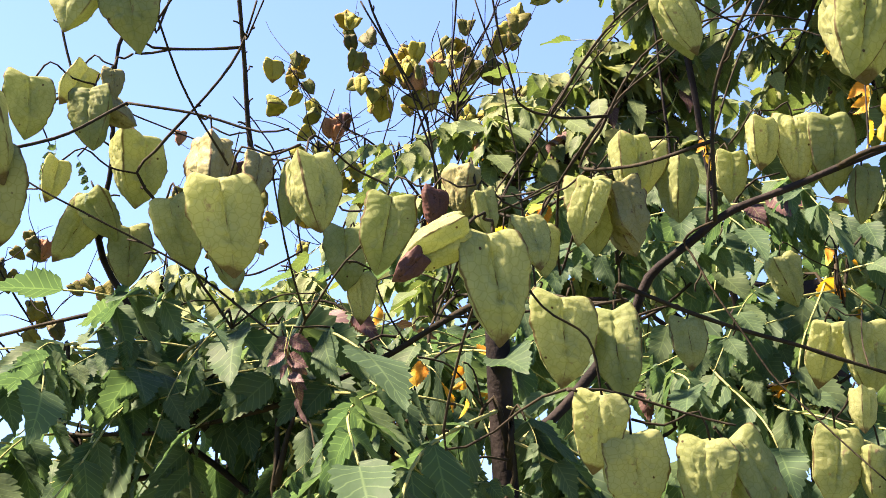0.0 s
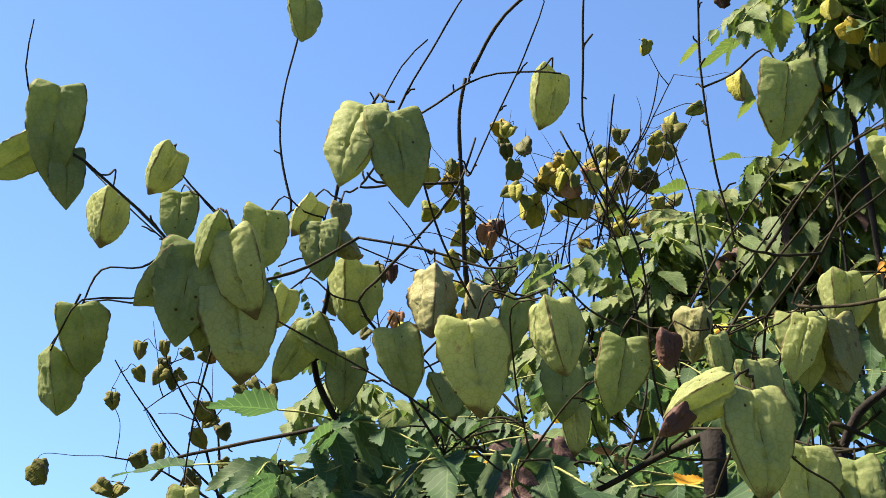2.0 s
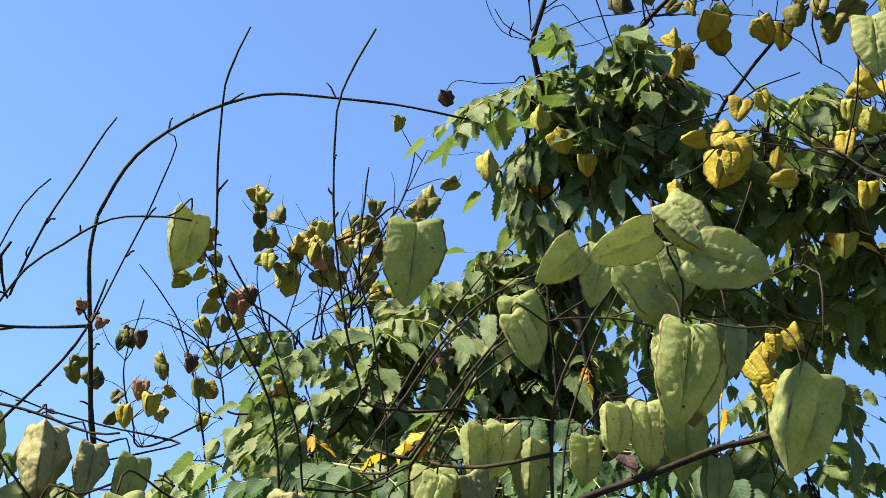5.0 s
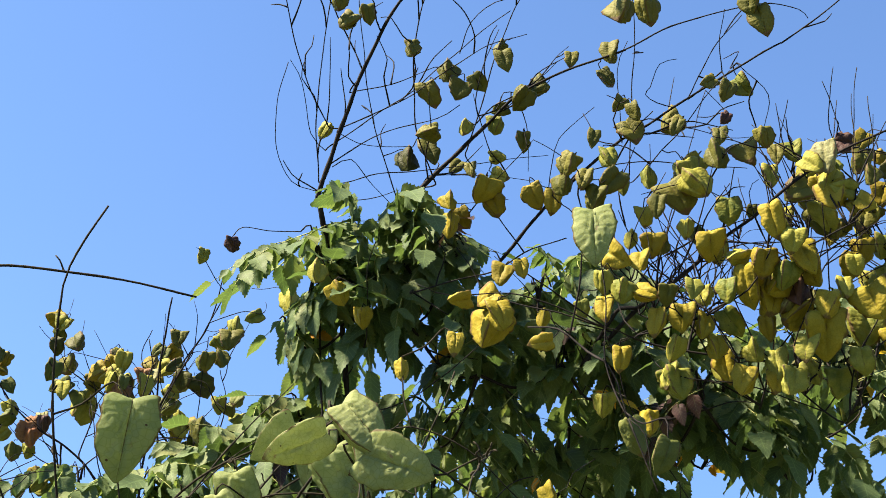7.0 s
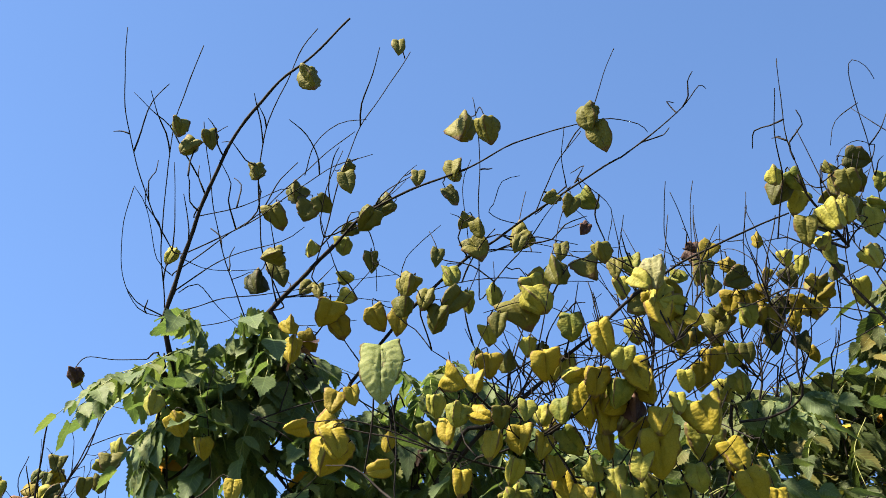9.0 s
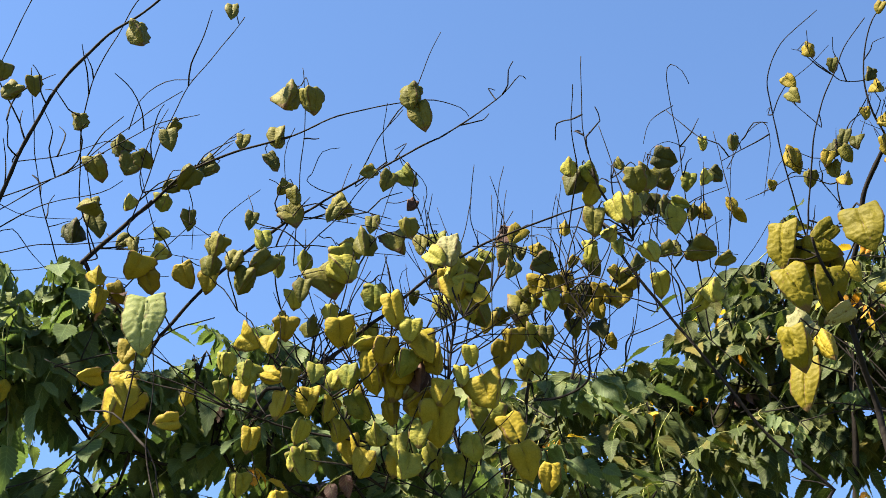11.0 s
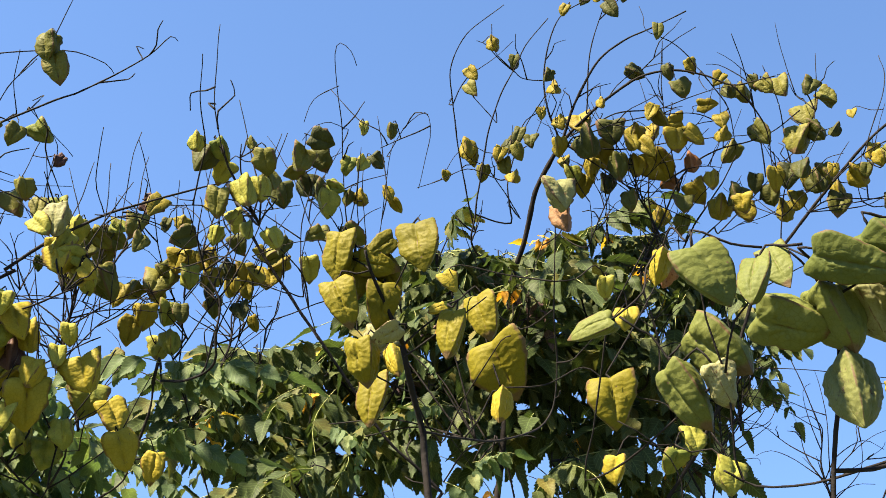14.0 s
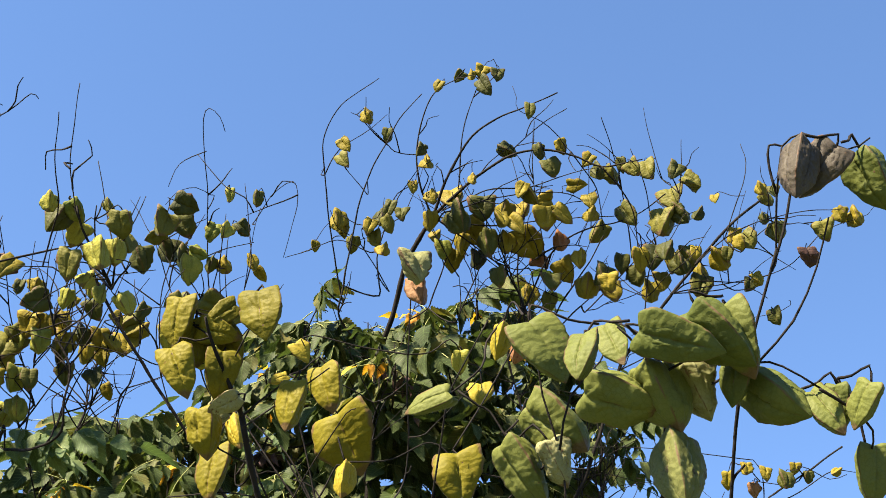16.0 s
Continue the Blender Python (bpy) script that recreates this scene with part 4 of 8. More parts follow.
foliage(MIDDLE, (0.03, 1.98, 2.04), (0.18, 0.07, 0.06), 6, 7)
foliage(MIDDLE, (-0.17, 2.18, 1.99), (0.26, 0.15, 0.11), 6, 8)

# near tree: pale pods and their twigs
pod(NEAR, PALE, -0.421, 0.700, 1.899, 0.067, 8, -4, 10)
pod(NEAR, PALE, -0.445, 0.701, 1.885, 0.051, 8, 48, 40)
pod(NEAR, PALE, -0.413, 0.704, 1.870, 0.039, 8, -15, 30)
pod(NEAR, PALE, -0.398, 0.730, 1.769, 0.048, 8, -5, 30)
pod(NEAR, PALE, -0.410, 0.731, 1.740, 0.041, 8, 0, 60)
stem(NEAR, 1.1, 0.9, [(-0.339, 0.720, 1.830), (-0.373, 0.707, 1.860), (-0.399, 0.698, 1.881), (-0.413, 0.695, 1.886)])
stem(NEAR, 0.7, 0.6, [(-0.359, 0.713, 1.794), (-0.391, 0.710, 1.791), (-0.403, 0.713, 1.774), (-0.412, 0.717, 1.755)])
stem(NEAR, 0.4, 0.3, [(-0.443, 0.705, 1.925), (-0.445, 0.692, 1.944), (-0.437, 0.678, 1.971)])

pod(NEAR, PALE, -0.414, 0.782, 1.866, 0.041, 8, 5, 60)

pod(NEAR, PALE, -0.429, 0.918, 1.950, 0.044, 8, 25, 50)
pod(NEAR, PALE, -0.418, 0.944, 1.914, 0.054, 8, -5, 10)
pod(NEAR, PALE, -0.318, 0.908, 2.085, 0.040, 8, 5, 30)
stem(NEAR, 1.0, 0.7, [(-0.364, 0.961, 1.901), (-0.391, 0.943, 1.925), (-0.414, 0.925, 1.949), (-0.423, 0.911, 1.964)])

pod(NEAR, PALE, -0.317, 0.696, 1.795, 0.065, 8, 4, 0)
pod(NEAR, PALE, -0.335, 0.695, 1.802, 0.044, 8, 48, 30)
pod(NEAR, PALE, -0.280, 0.689, 1.808, 0.058, 8, -22, -25)
pod(NEAR, PALE, -0.286, 0.707, 1.775, 0.064, 8, 2, 10)
pod(NEAR, PALE, -0.303, 0.685, 1.825, 0.037, 8, 10, 60)
pod(NEAR, PALE, -0.310, 0.708, 1.780, 0.039, 8, 10, 40)

pod(NEAR, PALE, -0.307, 0.815, 1.864, 0.045, 8, 8, 20)
pod(NEAR, PALE, -0.295, 0.843, 1.819, 0.032, 8, 20, 30)
pod(NEAR, PALE, -0.281, 0.831, 1.886, 0.036, 8, 20, 40)
pod(NEAR, PALE, -0.263, 0.826, 1.859, 0.044, 8, -5, -20)
pod(NEAR, TAN, -0.255, 0.835, 1.886, 0.026, 8, 0, 30)
pod(NEAR, TAN, -0.251, 0.840, 1.867, 0.030, 8, -55, 60)

pod(NEAR, PALE, -0.253, 0.900, 1.842, 0.056, 8, 0, 50)
pod(NEAR, PALE, -0.302, 0.922, 1.798, 0.053, 8, 35, 20)
pod(NEAR, PALE, -0.275, 0.906, 1.808, 0.043, 8, -25, -30)
pod(NEAR, PALE, -0.262, 0.928, 1.780, 0.050, 8, -10, 20)

pod(NEAR, PALE, -0.192, 0.571, 1.849, 0.049, 8, 12, -25)
pod(NEAR, PALE, -0.170, 0.572, 1.843, 0.051, 8, -8, 5)

pod(NEAR, PALE, -0.106, 0.854, 1.993, 0.047, 8, 12, 35)

pod(NEAR, PALE, 0.062, 0.791, 1.968, 0.060, 8, -4, 0)

pod(NEAR, TAN, -0.180, 0.828, 1.824, 0.053, 8, 0, 60)
pod(NEAR, TAN, -0.150, 0.830, 1.820, 0.038, 8, 0, 30)
pod(NEAR, PALE, -0.200, 0.846, 1.783, 0.053, 8, -10, -20)
pod(NEAR, PALE, -0.125, 0.843, 1.810, 0.045, 8, 5, 20)
pod(NEAR, PALE, -0.171, 0.858, 1.760, 0.038, 8, -25, 40)
pod(NEAR, PALE, -0.086, 0.855, 1.768, 0.045, 8, 6, 0)
pod(NEAR, PALE, -0.076, 0.866, 1.741, 0.037, 8, 0, 10)

pod(NEAR, PALE, -0.132, 0.656, 1.749, 0.055, 8, -2, 0)
pod(NEAR, PALE, -0.086, 0.652, 1.767, 0.045, 8, -15, 45)

pod(NEAR, PALE, -0.050, 0.713, 1.757, 0.049, 8, 2, 5)
pod(NEAR, PALE, 0.037, 0.720, 1.754, 0.034, 8, -10, 20)
pod(NEAR, PALE, 0.009, 0.708, 1.769, 0.028, 8, -20, 20)
pod(NEAR, TAN, -0.003, 0.719, 1.784, 0.033, 8, 5, 60)
pod(NEAR, PURPLE, -0.021, 0.705, 1.771, 0.024, 8, 0, 40)

pod(NEAR, PALE, -0.016, 0.554, 1.720, 0.037, 8, 55, 40)
pod(NEAR, PURPLE, -0.028, 0.549, 1.708, 0.019, 8, 50, 20)
pod(NEAR, PALE, 0.010, 0.564, 1.702, 0.053, 8, 0, 4)

pod(NEAR, PALE, 0.094, 0.913, 1.814, 0.060, 8, 0, -10)
pod(NEAR, TAN, 0.120, 0.929, 1.814, 0.056, 8, -15, 25)
pod(NEAR, PALE, 0.123, 0.910, 1.853, 0.048, 8, 0, 20)

pod(NEAR, PALE, 0.088, 0.881, 1.810, 0.051, 1, 8, -10)
pod(NEAR, TAN, 0.119, 0.892, 1.813, 0.050, 1, -25, 30)
pod(NEAR, PALE, 0.055, 0.896, 1.783, 0.039, 1, -5, 20)
pod(NEAR, PALE, 0.165, 0.910, 1.717, 0.039, 1, 0, 5)

pod(NEAR, PALE, 0.142, 0.958, 1.863, 0.049, 1, 4, 0)
pod(NEAR, PALE, 0.169, 0.956, 1.847, 0.053, 1, -5, 50)
pod(NEAR, PALE, 0.212, 0.964, 1.860, 0.042, 1, 0, 10)
pod(NEAR, PALE, 0.233, 0.947, 1.883, 0.043, 1, 0, 30)
pod(NEAR, PALE, 0.264, 0.962, 1.882, 0.059, 1, 2, -5)
pod(NEAR, PALE, 0.290, 0.961, 1.880, 0.064, 1, -5, 10)
pod(NEAR, PALE, 0.317, 0.962, 1.846, 0.046, 1, 0, 20)
pod(NEAR, PALE, 0.291, 0.996, 1.721, 0.054, 1, 2, 0)
pod(NEAR, PALE, 0.320, 0.982, 1.717, 0.060, 1, 0, 15)

pod(NEAR, PALE, 0.051, 0.673, 1.691, 0.050, 1, 8, 10)
pod(NEAR, PALE, 0.085, 0.682, 1.685, 0.053, 1, -8, -20)

pod(NEAR, PALE, 0.065, 0.623, 1.639, 0.040, 1, 10, 0)
pod(NEAR, PALE, 0.083, 0.632, 1.619, 0.044, 1, 0, 15)
pod(NEAR, PALE, 0.121, 0.631, 1.615, 0.045, 1, 8, -15)
pod(NEAR, PALE, 0.145, 0.637, 1.615, 0.052, 1, -35, 30)

pod(NEAR, PALE, 0.246, 0.832, 1.628, 0.053, 1, 5, 0)
pod(NEAR, PALE, 0.275, 0.829, 1.621, 0.046, 1, 0, 20)
pod(NEAR, PALE, 0.264, 0.822, 1.665, 0.031, 1, 0, 40)
pod(NEAR, PALE, 0.137, 0.760, 1.908, 0.042, 1, -28, 20)

pod(NEAR, PALE, 0.287, 1.082, 1.795, 0.048, 1, -20, 40)

pod(NEAR, PALE, 0.230, 0.699, 1.880, 0.061, 1, 0, 20)

pod(NEAR, PALE, -0.338, 0.793, 1.662, 0.041, 3, 0, 10)
pod(NEAR, PALE, -0.346, 0.805, 1.623, 0.042, 3, 0, 30)

pod(NEAR, PALE, 0.171, 0.592, 1.925, 0.038, -1, 58, 30)
pod(NEAR, PALE, 0.206, 0.596, 1.936, 0.041, -1, -48, 20)
pod(NEAR, PALE, 0.227, 0.591, 1.917, 0.042, -1, -62, -20)
pod(NEAR, PALE, 0.270, 0.614, 1.840, 0.059, -1, 10, 30)

pod(NEAR, PALE, 0.168, 0.806, 1.977, 0.041, -1, 52, 20)
pod(NEAR, PALE, 0.197, 0.816, 1.972, 0.047, -1, 5, 0)
pod(NEAR, PALE, 0.149, 0.832, 1.936, 0.049, -1, -15, -10)

pod(NEAR, PALE, 0.225, 0.699, 1.943, 0.039, -1, -10, 10)
pod(NEAR, PALE, 0.208, 0.703, 1.928, 0.049, -1, -25, 20)
pod(NEAR, PALE, 0.258, 0.701, 1.896, 0.036, -1, 0, 40)

pod(NEAR, PALE, 0.217, 0.658, 1.870, 0.063, -1, 3, 4)

pod(NEAR, YELLOW, 0.351, 0.899, 1.947, 0.019, -1, 0)
pod(NEAR, YELLOW, 0.346, 0.919, 1.931, 0.032, -1, -20)
pod(NEAR, YELLOW, 0.353, 0.910, 1.907, 0.027, -1, -20)
pod(NEAR, YELLOW, 0.310, 0.864, 2.082, 0.022, -1, 0)
pod(NEAR, YELLOW, 0.267, 0.865, 2.057, 0.019, -1, 0)

stem(NEAR, 2.2, 1.4, [(-0.158, 0.892, 1.832), (-0.166, 0.873, 1.896), (-0.169, 0.858, 1.944), (-0.170, 0.847, 1.979), (-0.167, 0.840, 2.003)])
stem(NEAR, 1.4, 0.8, [(-0.160, 0.811, 1.993), (-0.149, 0.806, 2.017), (-0.135, 0.801, 2.038), (-0.115, 0.798, 2.056), (-0.088, 0.794, 2.072), (-0.060, 0.792, 2.084), (-0.036, 0.792, 2.089), (0.004, 0.794, 2.089), (0.057, 0.796, 2.085), (0.099, 0.799, 2.079)])
stem(NEAR, 0.8, 1.0, [(-0.060, 0.774, 2.130), (-0.073, 0.785, 2.099), (-0.077, 0.793, 2.077), (-0.077, 0.814, 2.011), (-0.075, 0.832, 1.957), (-0.058, 0.845, 1.919), (-0.032, 0.858, 1.877), (-0.023, 0.877, 1.819)])
stem(NEAR, 1.0, 0.8, [(-0.243, 0.853, 1.922), (-0.211, 0.837, 1.961), (-0.186, 0.829, 1.977), (-0.162, 0.821, 1.990), (-0.141, 0.815, 1.996), (-0.112, 0.811, 1.996), (-0.092, 0.808, 1.993)])
stem(NEAR, 1.2, 0.8, [(-0.168, 0.864, 1.928), (-0.203, 0.857, 1.923), (-0.233, 0.849, 1.920), (-0.239, 0.840, 1.924)])
stem(NEAR, 0.8, 0.5, [(-0.241, 0.839, 1.952), (-0.214, 0.815, 2.001), (-0.193, 0.801, 2.017)])
stem(NEAR, 0.6, 0.4, [(-0.154, 0.823, 1.930), (-0.138, 0.815, 1.966), (-0.120, 0.805, 2.006), (-0.107, 0.795, 2.045), (-0.114, 0.795, 2.053)])
stem(NEAR, 1.2, 0.8, [(-0.229, 0.866, 1.845), (-0.192, 0.861, 1.888), (-0.170, 0.859, 1.924), (-0.158, 0.857, 1.961)])
stem(NEAR, 1.6, 0.6, [(0.097, 0.878, 1.870), (0.127, 0.859, 1.922), (0.159, 0.848, 1.942), (0.187, 0.842, 1.948), (0.215, 0.838, 1.947), (0.241, 0.836, 1.940)])
stem(NEAR, 1.2, 0.8, [(0.066, 0.854, 1.885), (0.105, 0.840, 1.942), (0.157, 0.832, 1.976), (0.206, 0.829, 1.996)])

stem(NEAR, 0.8, 1.0, [(0.029, 0.777, 2.136), (0.008, 0.787, 2.091), (0.005, 0.792, 2.062), (0.006, 0.799, 2.026), (0.011, 0.811, 1.971), (0.019, 0.819, 1.932), (0.031, 0.828, 1.886)])

stem(NEAR, 1.5, 0.9, [(0.167, 0.812, 1.788), (0.164, 0.783, 1.874), (0.187, 0.761, 1.932), (0.215, 0.747, 1.964), (0.228, 0.740, 1.973)])
stem(NEAR, 0.9, 0.7, [(0.230, 0.748, 1.974), (0.273, 0.754, 1.957), (0.312, 0.761, 1.937), (0.338, 0.765, 1.931)])
stem(NEAR, 0.7, 0.6, [(0.264, 0.749, 1.955), (0.278, 0.742, 1.992), (0.286, 0.737, 2.019)])
stem(NEAR, 1.1, 0.7, [(-0.231, 0.793, 1.860), (-0.181, 0.786, 1.850), (-0.138, 0.779, 1.839), (-0.118, 0.769, 1.837)])

stem(NEAR, 2.6, 2.0, [(0.317, 0.907, 1.869), (0.358, 0.906, 1.880), (0.389, 0.906, 1.887)])

# middle tree: yellow pods over the leaf crown
stem(MIDDLE, 5.4, 4.2, [(0.274, 1.605, 2.410), (0.251, 1.583, 2.461), (0.231, 1.553, 2.527)])
stem(MIDDLE, 3.8, 1.3, [(0.231, 1.540, 2.521), (0.241, 1.517, 2.566), (0.258, 1.481, 2.632), (0.282, 1.439, 2.706), (0.315, 1.399, 2.773), (0.365, 1.360, 2.833), (0.409, 1.332, 2.870), (0.457, 1.301, 2.916)])
stem(MIDDLE, 0.8, 0.6, [(0.232, 1.584, 2.545), (0.191, 1.591, 2.563), (0.166, 1.581, 2.608), (0.158, 1.557, 2.671), (0.168, 1.531, 2.731)])
stem(MIDDLE, 1.1, 0.7, [(0.232, 1.515, 2.628), (0.198, 1.496, 2.680), (0.166, 1.465, 2.755), (0.145, 1.427, 2.836), (0.142, 1.386, 2.918)])
stem(MIDDLE, 1.1, 0.7, [(0.229, 1.559, 2.557), (0.216, 1.521, 2.649), (0.218, 1.464, 2.771), (0.231, 1.431, 2.842), (0.253, 1.398, 2.909)])
stem(MIDDLE, 1.1, 0.7, [(0.356, 1.580, 2.537), (0.314, 1.547, 2.626), (0.289, 1.516, 2.703), (0.268, 1.480, 2.788), (0.263, 1.468, 2.821)])
stem(MIDDLE, 1.2, 0.7, [(0.396, 1.519, 2.555), (0.362, 1.492, 2.631), (0.349, 1.457, 2.716), (0.354, 1.421, 2.793), (0.377, 1.389, 2.855), (0.397, 1.365, 2.903), (0.416, 1.352, 2.932)])
stem(MIDDLE, 1.0, 0.6, [(0.268, 1.485, 2.669), (0.321, 1.487, 2.690), (0.386, 1.479, 2.724)])
stem(MIDDLE, 1.0, 0.6, [(0.252, 1.504, 2.616), (0.323, 1.486, 2.652), (0.385, 1.466, 2.696), (0.456, 1.439, 2.748), (0.515, 1.431, 2.771)])
stem(MIDDLE, 1.0, 0.6, [(0.243, 1.540, 2.605), (0.293, 1.515, 2.640), (0.354, 1.484, 2.683), (0.415, 1.446, 2.737), (0.453, 1.424, 2.773), (0.484, 1.410, 2.794)])
stem(MIDDLE, 0.8, 0.6, [(0.414, 1.441, 2.729), (0.425, 1.411, 2.766), (0.454, 1.385, 2.788), (0.493, 1.368, 2.790)])
stem(MIDDLE, 1.0, 0.6, [(0.242, 1.553, 2.579), (0.310, 1.505, 2.613), (0.387, 1.464, 2.629), (0.416, 1.436, 2.641)])
stem(MIDDLE, 0.9, 0.5, [(0.240, 1.531, 2.532), (0.315, 1.515, 2.554), (0.395, 1.504, 2.566), (0.476, 1.490, 2.582), (0.559, 1.476, 2.598)])
stem(MIDDLE, 0.8, 0.5, [(0.239, 1.578, 2.530), (0.305, 1.576, 2.540), (0.354, 1.572, 2.561)])
stem(MIDDLE, 0.8, 0.5, [(0.252, 1.491, 2.600), (0.295, 1.511, 2.596), (0.362, 1.518, 2.607)])
stem(MIDDLE, 0.8, 0.5, [(0.246, 1.554, 2.575), (0.274, 1.545, 2.587), (0.310, 1.557, 2.555), (0.347, 1.568, 2.526)])
stem(MIDDLE, 0.8, 0.5, [(0.236, 1.564, 2.607), (0.213, 1.552, 2.627), (0.190, 1.517, 2.691), (0.170, 1.500, 2.718)])
stem(MIDDLE, 4.2, 2.5, [(0.360, 1.570, 2.510), (0.370, 1.552, 2.535), (0.398, 1.527, 2.568), (0.428, 1.503, 2.597), (0.464, 1.474, 2.634)])
stem(MIDDLE, 2.5, 1.5, [(0.466, 1.484, 2.639), (0.502, 1.449, 2.672), (0.538, 1.422, 2.690), (0.591, 1.391, 2.708), (0.644, 1.363, 2.722)])
stem(MIDDLE, 1.5, 0.6, [(0.651, 1.385, 2.736), (0.713, 1.357, 2.767), (0.785, 1.331, 2.790), (0.818, 1.322, 2.798), (0.851, 1.315, 2.802), (0.893, 1.310, 2.796), (0.908, 1.314, 2.786)])
stem(MIDDLE, 1.0, 0.6, [(0.436, 1.474, 2.588), (0.457, 1.438, 2.679), (0.470, 1.420, 2.739), (0.491, 1.401, 2.799), (0.522, 1.383, 2.852), (0.556, 1.359, 2.914)])
stem(MIDDLE, 1.0, 0.6, [(0.685, 1.477, 2.583), (0.676, 1.433, 2.684), (0.670, 1.395, 2.769), (0.658, 1.370, 2.833), (0.654, 1.367, 2.851)])
stem(MIDDLE, 3.3, 2.1, [(0.505, 1.541, 2.448), (0.562, 1.494, 2.524), (0.607, 1.465, 2.570), (0.660, 1.435, 2.616)])
stem(MIDDLE, 2.1, 1.3, [(0.656, 1.421, 2.608), (0.708, 1.388, 2.639), (0.751, 1.358, 2.666), (0.802, 1.325, 2.696), (0.853, 1.295, 2.723)])
stem(MIDDLE, 1.3, 0.6, [(0.852, 1.293, 2.721), (0.898, 1.270, 2.756), (0.937, 1.248, 2.792), (0.960, 1.234, 2.821), (0.973, 1.238, 2.820)])
stem(MIDDLE, 1.0, 0.6, [(0.763, 1.412, 2.698), (0.776, 1.352, 2.738), (0.797, 1.297, 2.765)])
stem(MIDDLE, 0.8, 0.5, [(0.797, 1.377, 2.716), (0.782, 1.344, 2.743), (0.775, 1.305, 2.777)])
stem(MIDDLE, 0.8, 0.5, [(0.680, 1.365, 2.666), (0.691, 1.352, 2.698), (0.716, 1.348, 2.708)])
stem(MIDDLE, 0.8, 0.5, [(0.666, 1.452, 2.626), (0.646, 1.403, 2.712), (0.652, 1.375, 2.745)])
stem(MIDDLE, 0.8, 0.5, [(0.502, 1.451, 2.673), (0.522, 1.462, 2.634), (0.531, 1.487, 2.572)])
stem(MIDDLE, 0.8, 0.5, [(0.561, 1.489, 2.521), (0.563, 1.456, 2.598), (0.585, 1.441, 2.630), (0.616, 1.427, 2.659)])
stem(MIDDLE, 0.8, 0.5, [(0.373, 1.583, 2.550), (0.436, 1.541, 2.532), (0.503, 1.492, 2.526)])
stem(MIDDLE, 0.8, 0.5, [(0.401, 1.544, 2.576), (0.480, 1.506, 2.567), (0.549, 1.474, 2.550)])
stem(MIDDLE, 1.0, 0.6, [(0.603, 1.450, 2.562), (0.683, 1.428, 2.578), (0.765, 1.415, 2.576), (0.839, 1.404, 2.574)])
stem(MIDDLE, 0.8, 0.5, [(0.652, 1.408, 2.601), (0.746, 1.402, 2.628), (0.821, 1.414, 2.628), (0.896, 1.416, 2.647)])
stem(MIDDLE, 0.8, 0.5, [(0.810, 1.345, 2.708), (0.852, 1.347, 2.667), (0.849, 1.363, 2.619)])
pod(MIDDLE, GREEN, 0.228, 1.398, 2.762, 0.027, -13, 0)
pod(MIDDLE, GREEN, 0.245, 1.413, 2.741, 0.030, -13, 40)
pod(MIDDLE, GREEN, 0.272, 1.417, 2.759, 0.031, -13, -20)
pod(MIDDLE, GREEN, 0.343, 1.443, 2.728, 0.029, -13, -15)
pod(MIDDLE, SOFT, 0.233, 1.543, 2.629, 0.028, -13, 30)
pod(MIDDLE, GREEN, 0.409, 1.499, 2.730, 0.035, -13, 0)
pod(MIDDLE, GREEN, 0.428, 1.498, 2.700, 0.035, -13, 20)
pod(MIDDLE, GREEN, 0.442, 1.426, 2.676, 0.031, -13, -30)
pod(MIDDLE, GREEN, 0.382, 1.484, 2.679, 0.041, -13, -10)
pod(MIDDLE, GREEN, 0.479, 1.460, 2.759, 0.027, -13, 30)
pod(MIDDLE, GREEN, 0.471, 1.391, 2.694, 0.036, -13, -20)
pod(MIDDLE, GREEN, 0.490, 1.494, 2.674, 0.027, -13, 70)
pod(MIDDLE, GREEN, 0.507, 1.437, 2.664, 0.040, -13, 35)
pod(MIDDLE, GREEN, 0.539, 1.461, 2.698, 0.035, -13, 60)
pod(MIDDLE, SOFT, 0.431, 1.467, 2.620, 0.026, -13, 0)
pod(MIDDLE, SOFT, 0.481, 1.484, 2.640, 0.028, -13, 10)
pod(MIDDLE, GREEN, 0.520, 1.474, 2.613, 0.033, -13, 0)
pod(MIDDLE, GREEN, 0.375, 1.461, 2.603, 0.035, -13, 80)
pod(MIDDLE, GREEN, 0.391, 1.536, 2.611, 0.047, -13, -20)
pod(MIDDLE, SHADED_OLIVE, 0.361, 1.556, 2.602, 0.041, -13, -5)
pod(MIDDLE, SOFT, 0.486, 1.490, 2.592, 0.030, -13, -60)
pod(MIDDLE, SOFT, 0.491, 1.493, 2.561, 0.031, -13, -60)
pod(MIDDLE, GREEN, 0.436, 1.556, 2.600, 0.032, -13, 40)
pod(MIDDLE, GREEN, 0.448, 1.497, 2.568, 0.028, -13, 0)
pod(MIDDLE, GREEN, 0.585, 1.440, 2.742, 0.029, -13, 0)
pod(MIDDLE, GREEN, 0.627, 1.380, 2.725, 0.036, -13, 10)
pod(MIDDLE, SHADED_OLIVE, 0.624, 1.394, 2.690, 0.034, -13, -30)
pod(MIDDLE, GREEN, 0.632, 1.345, 2.777, 0.049, -13, 20)
pod(MIDDLE, GREEN, 0.660, 1.311, 2.757, 0.042, -13, -10)
pod(MIDDLE, GREEN, 0.809, 1.291, 2.784, 0.043, -13, 0)
pod(MIDDLE, GREEN, 0.826, 1.296, 2.756, 0.049, -13, -15)
pod(MIDDLE, GREEN, 0.404, 1.333, 2.826, 0.042, -13, -25)
pod(MIDDLE, GREEN, 0.534, 1.328, 2.896, 0.030, -13, 0)
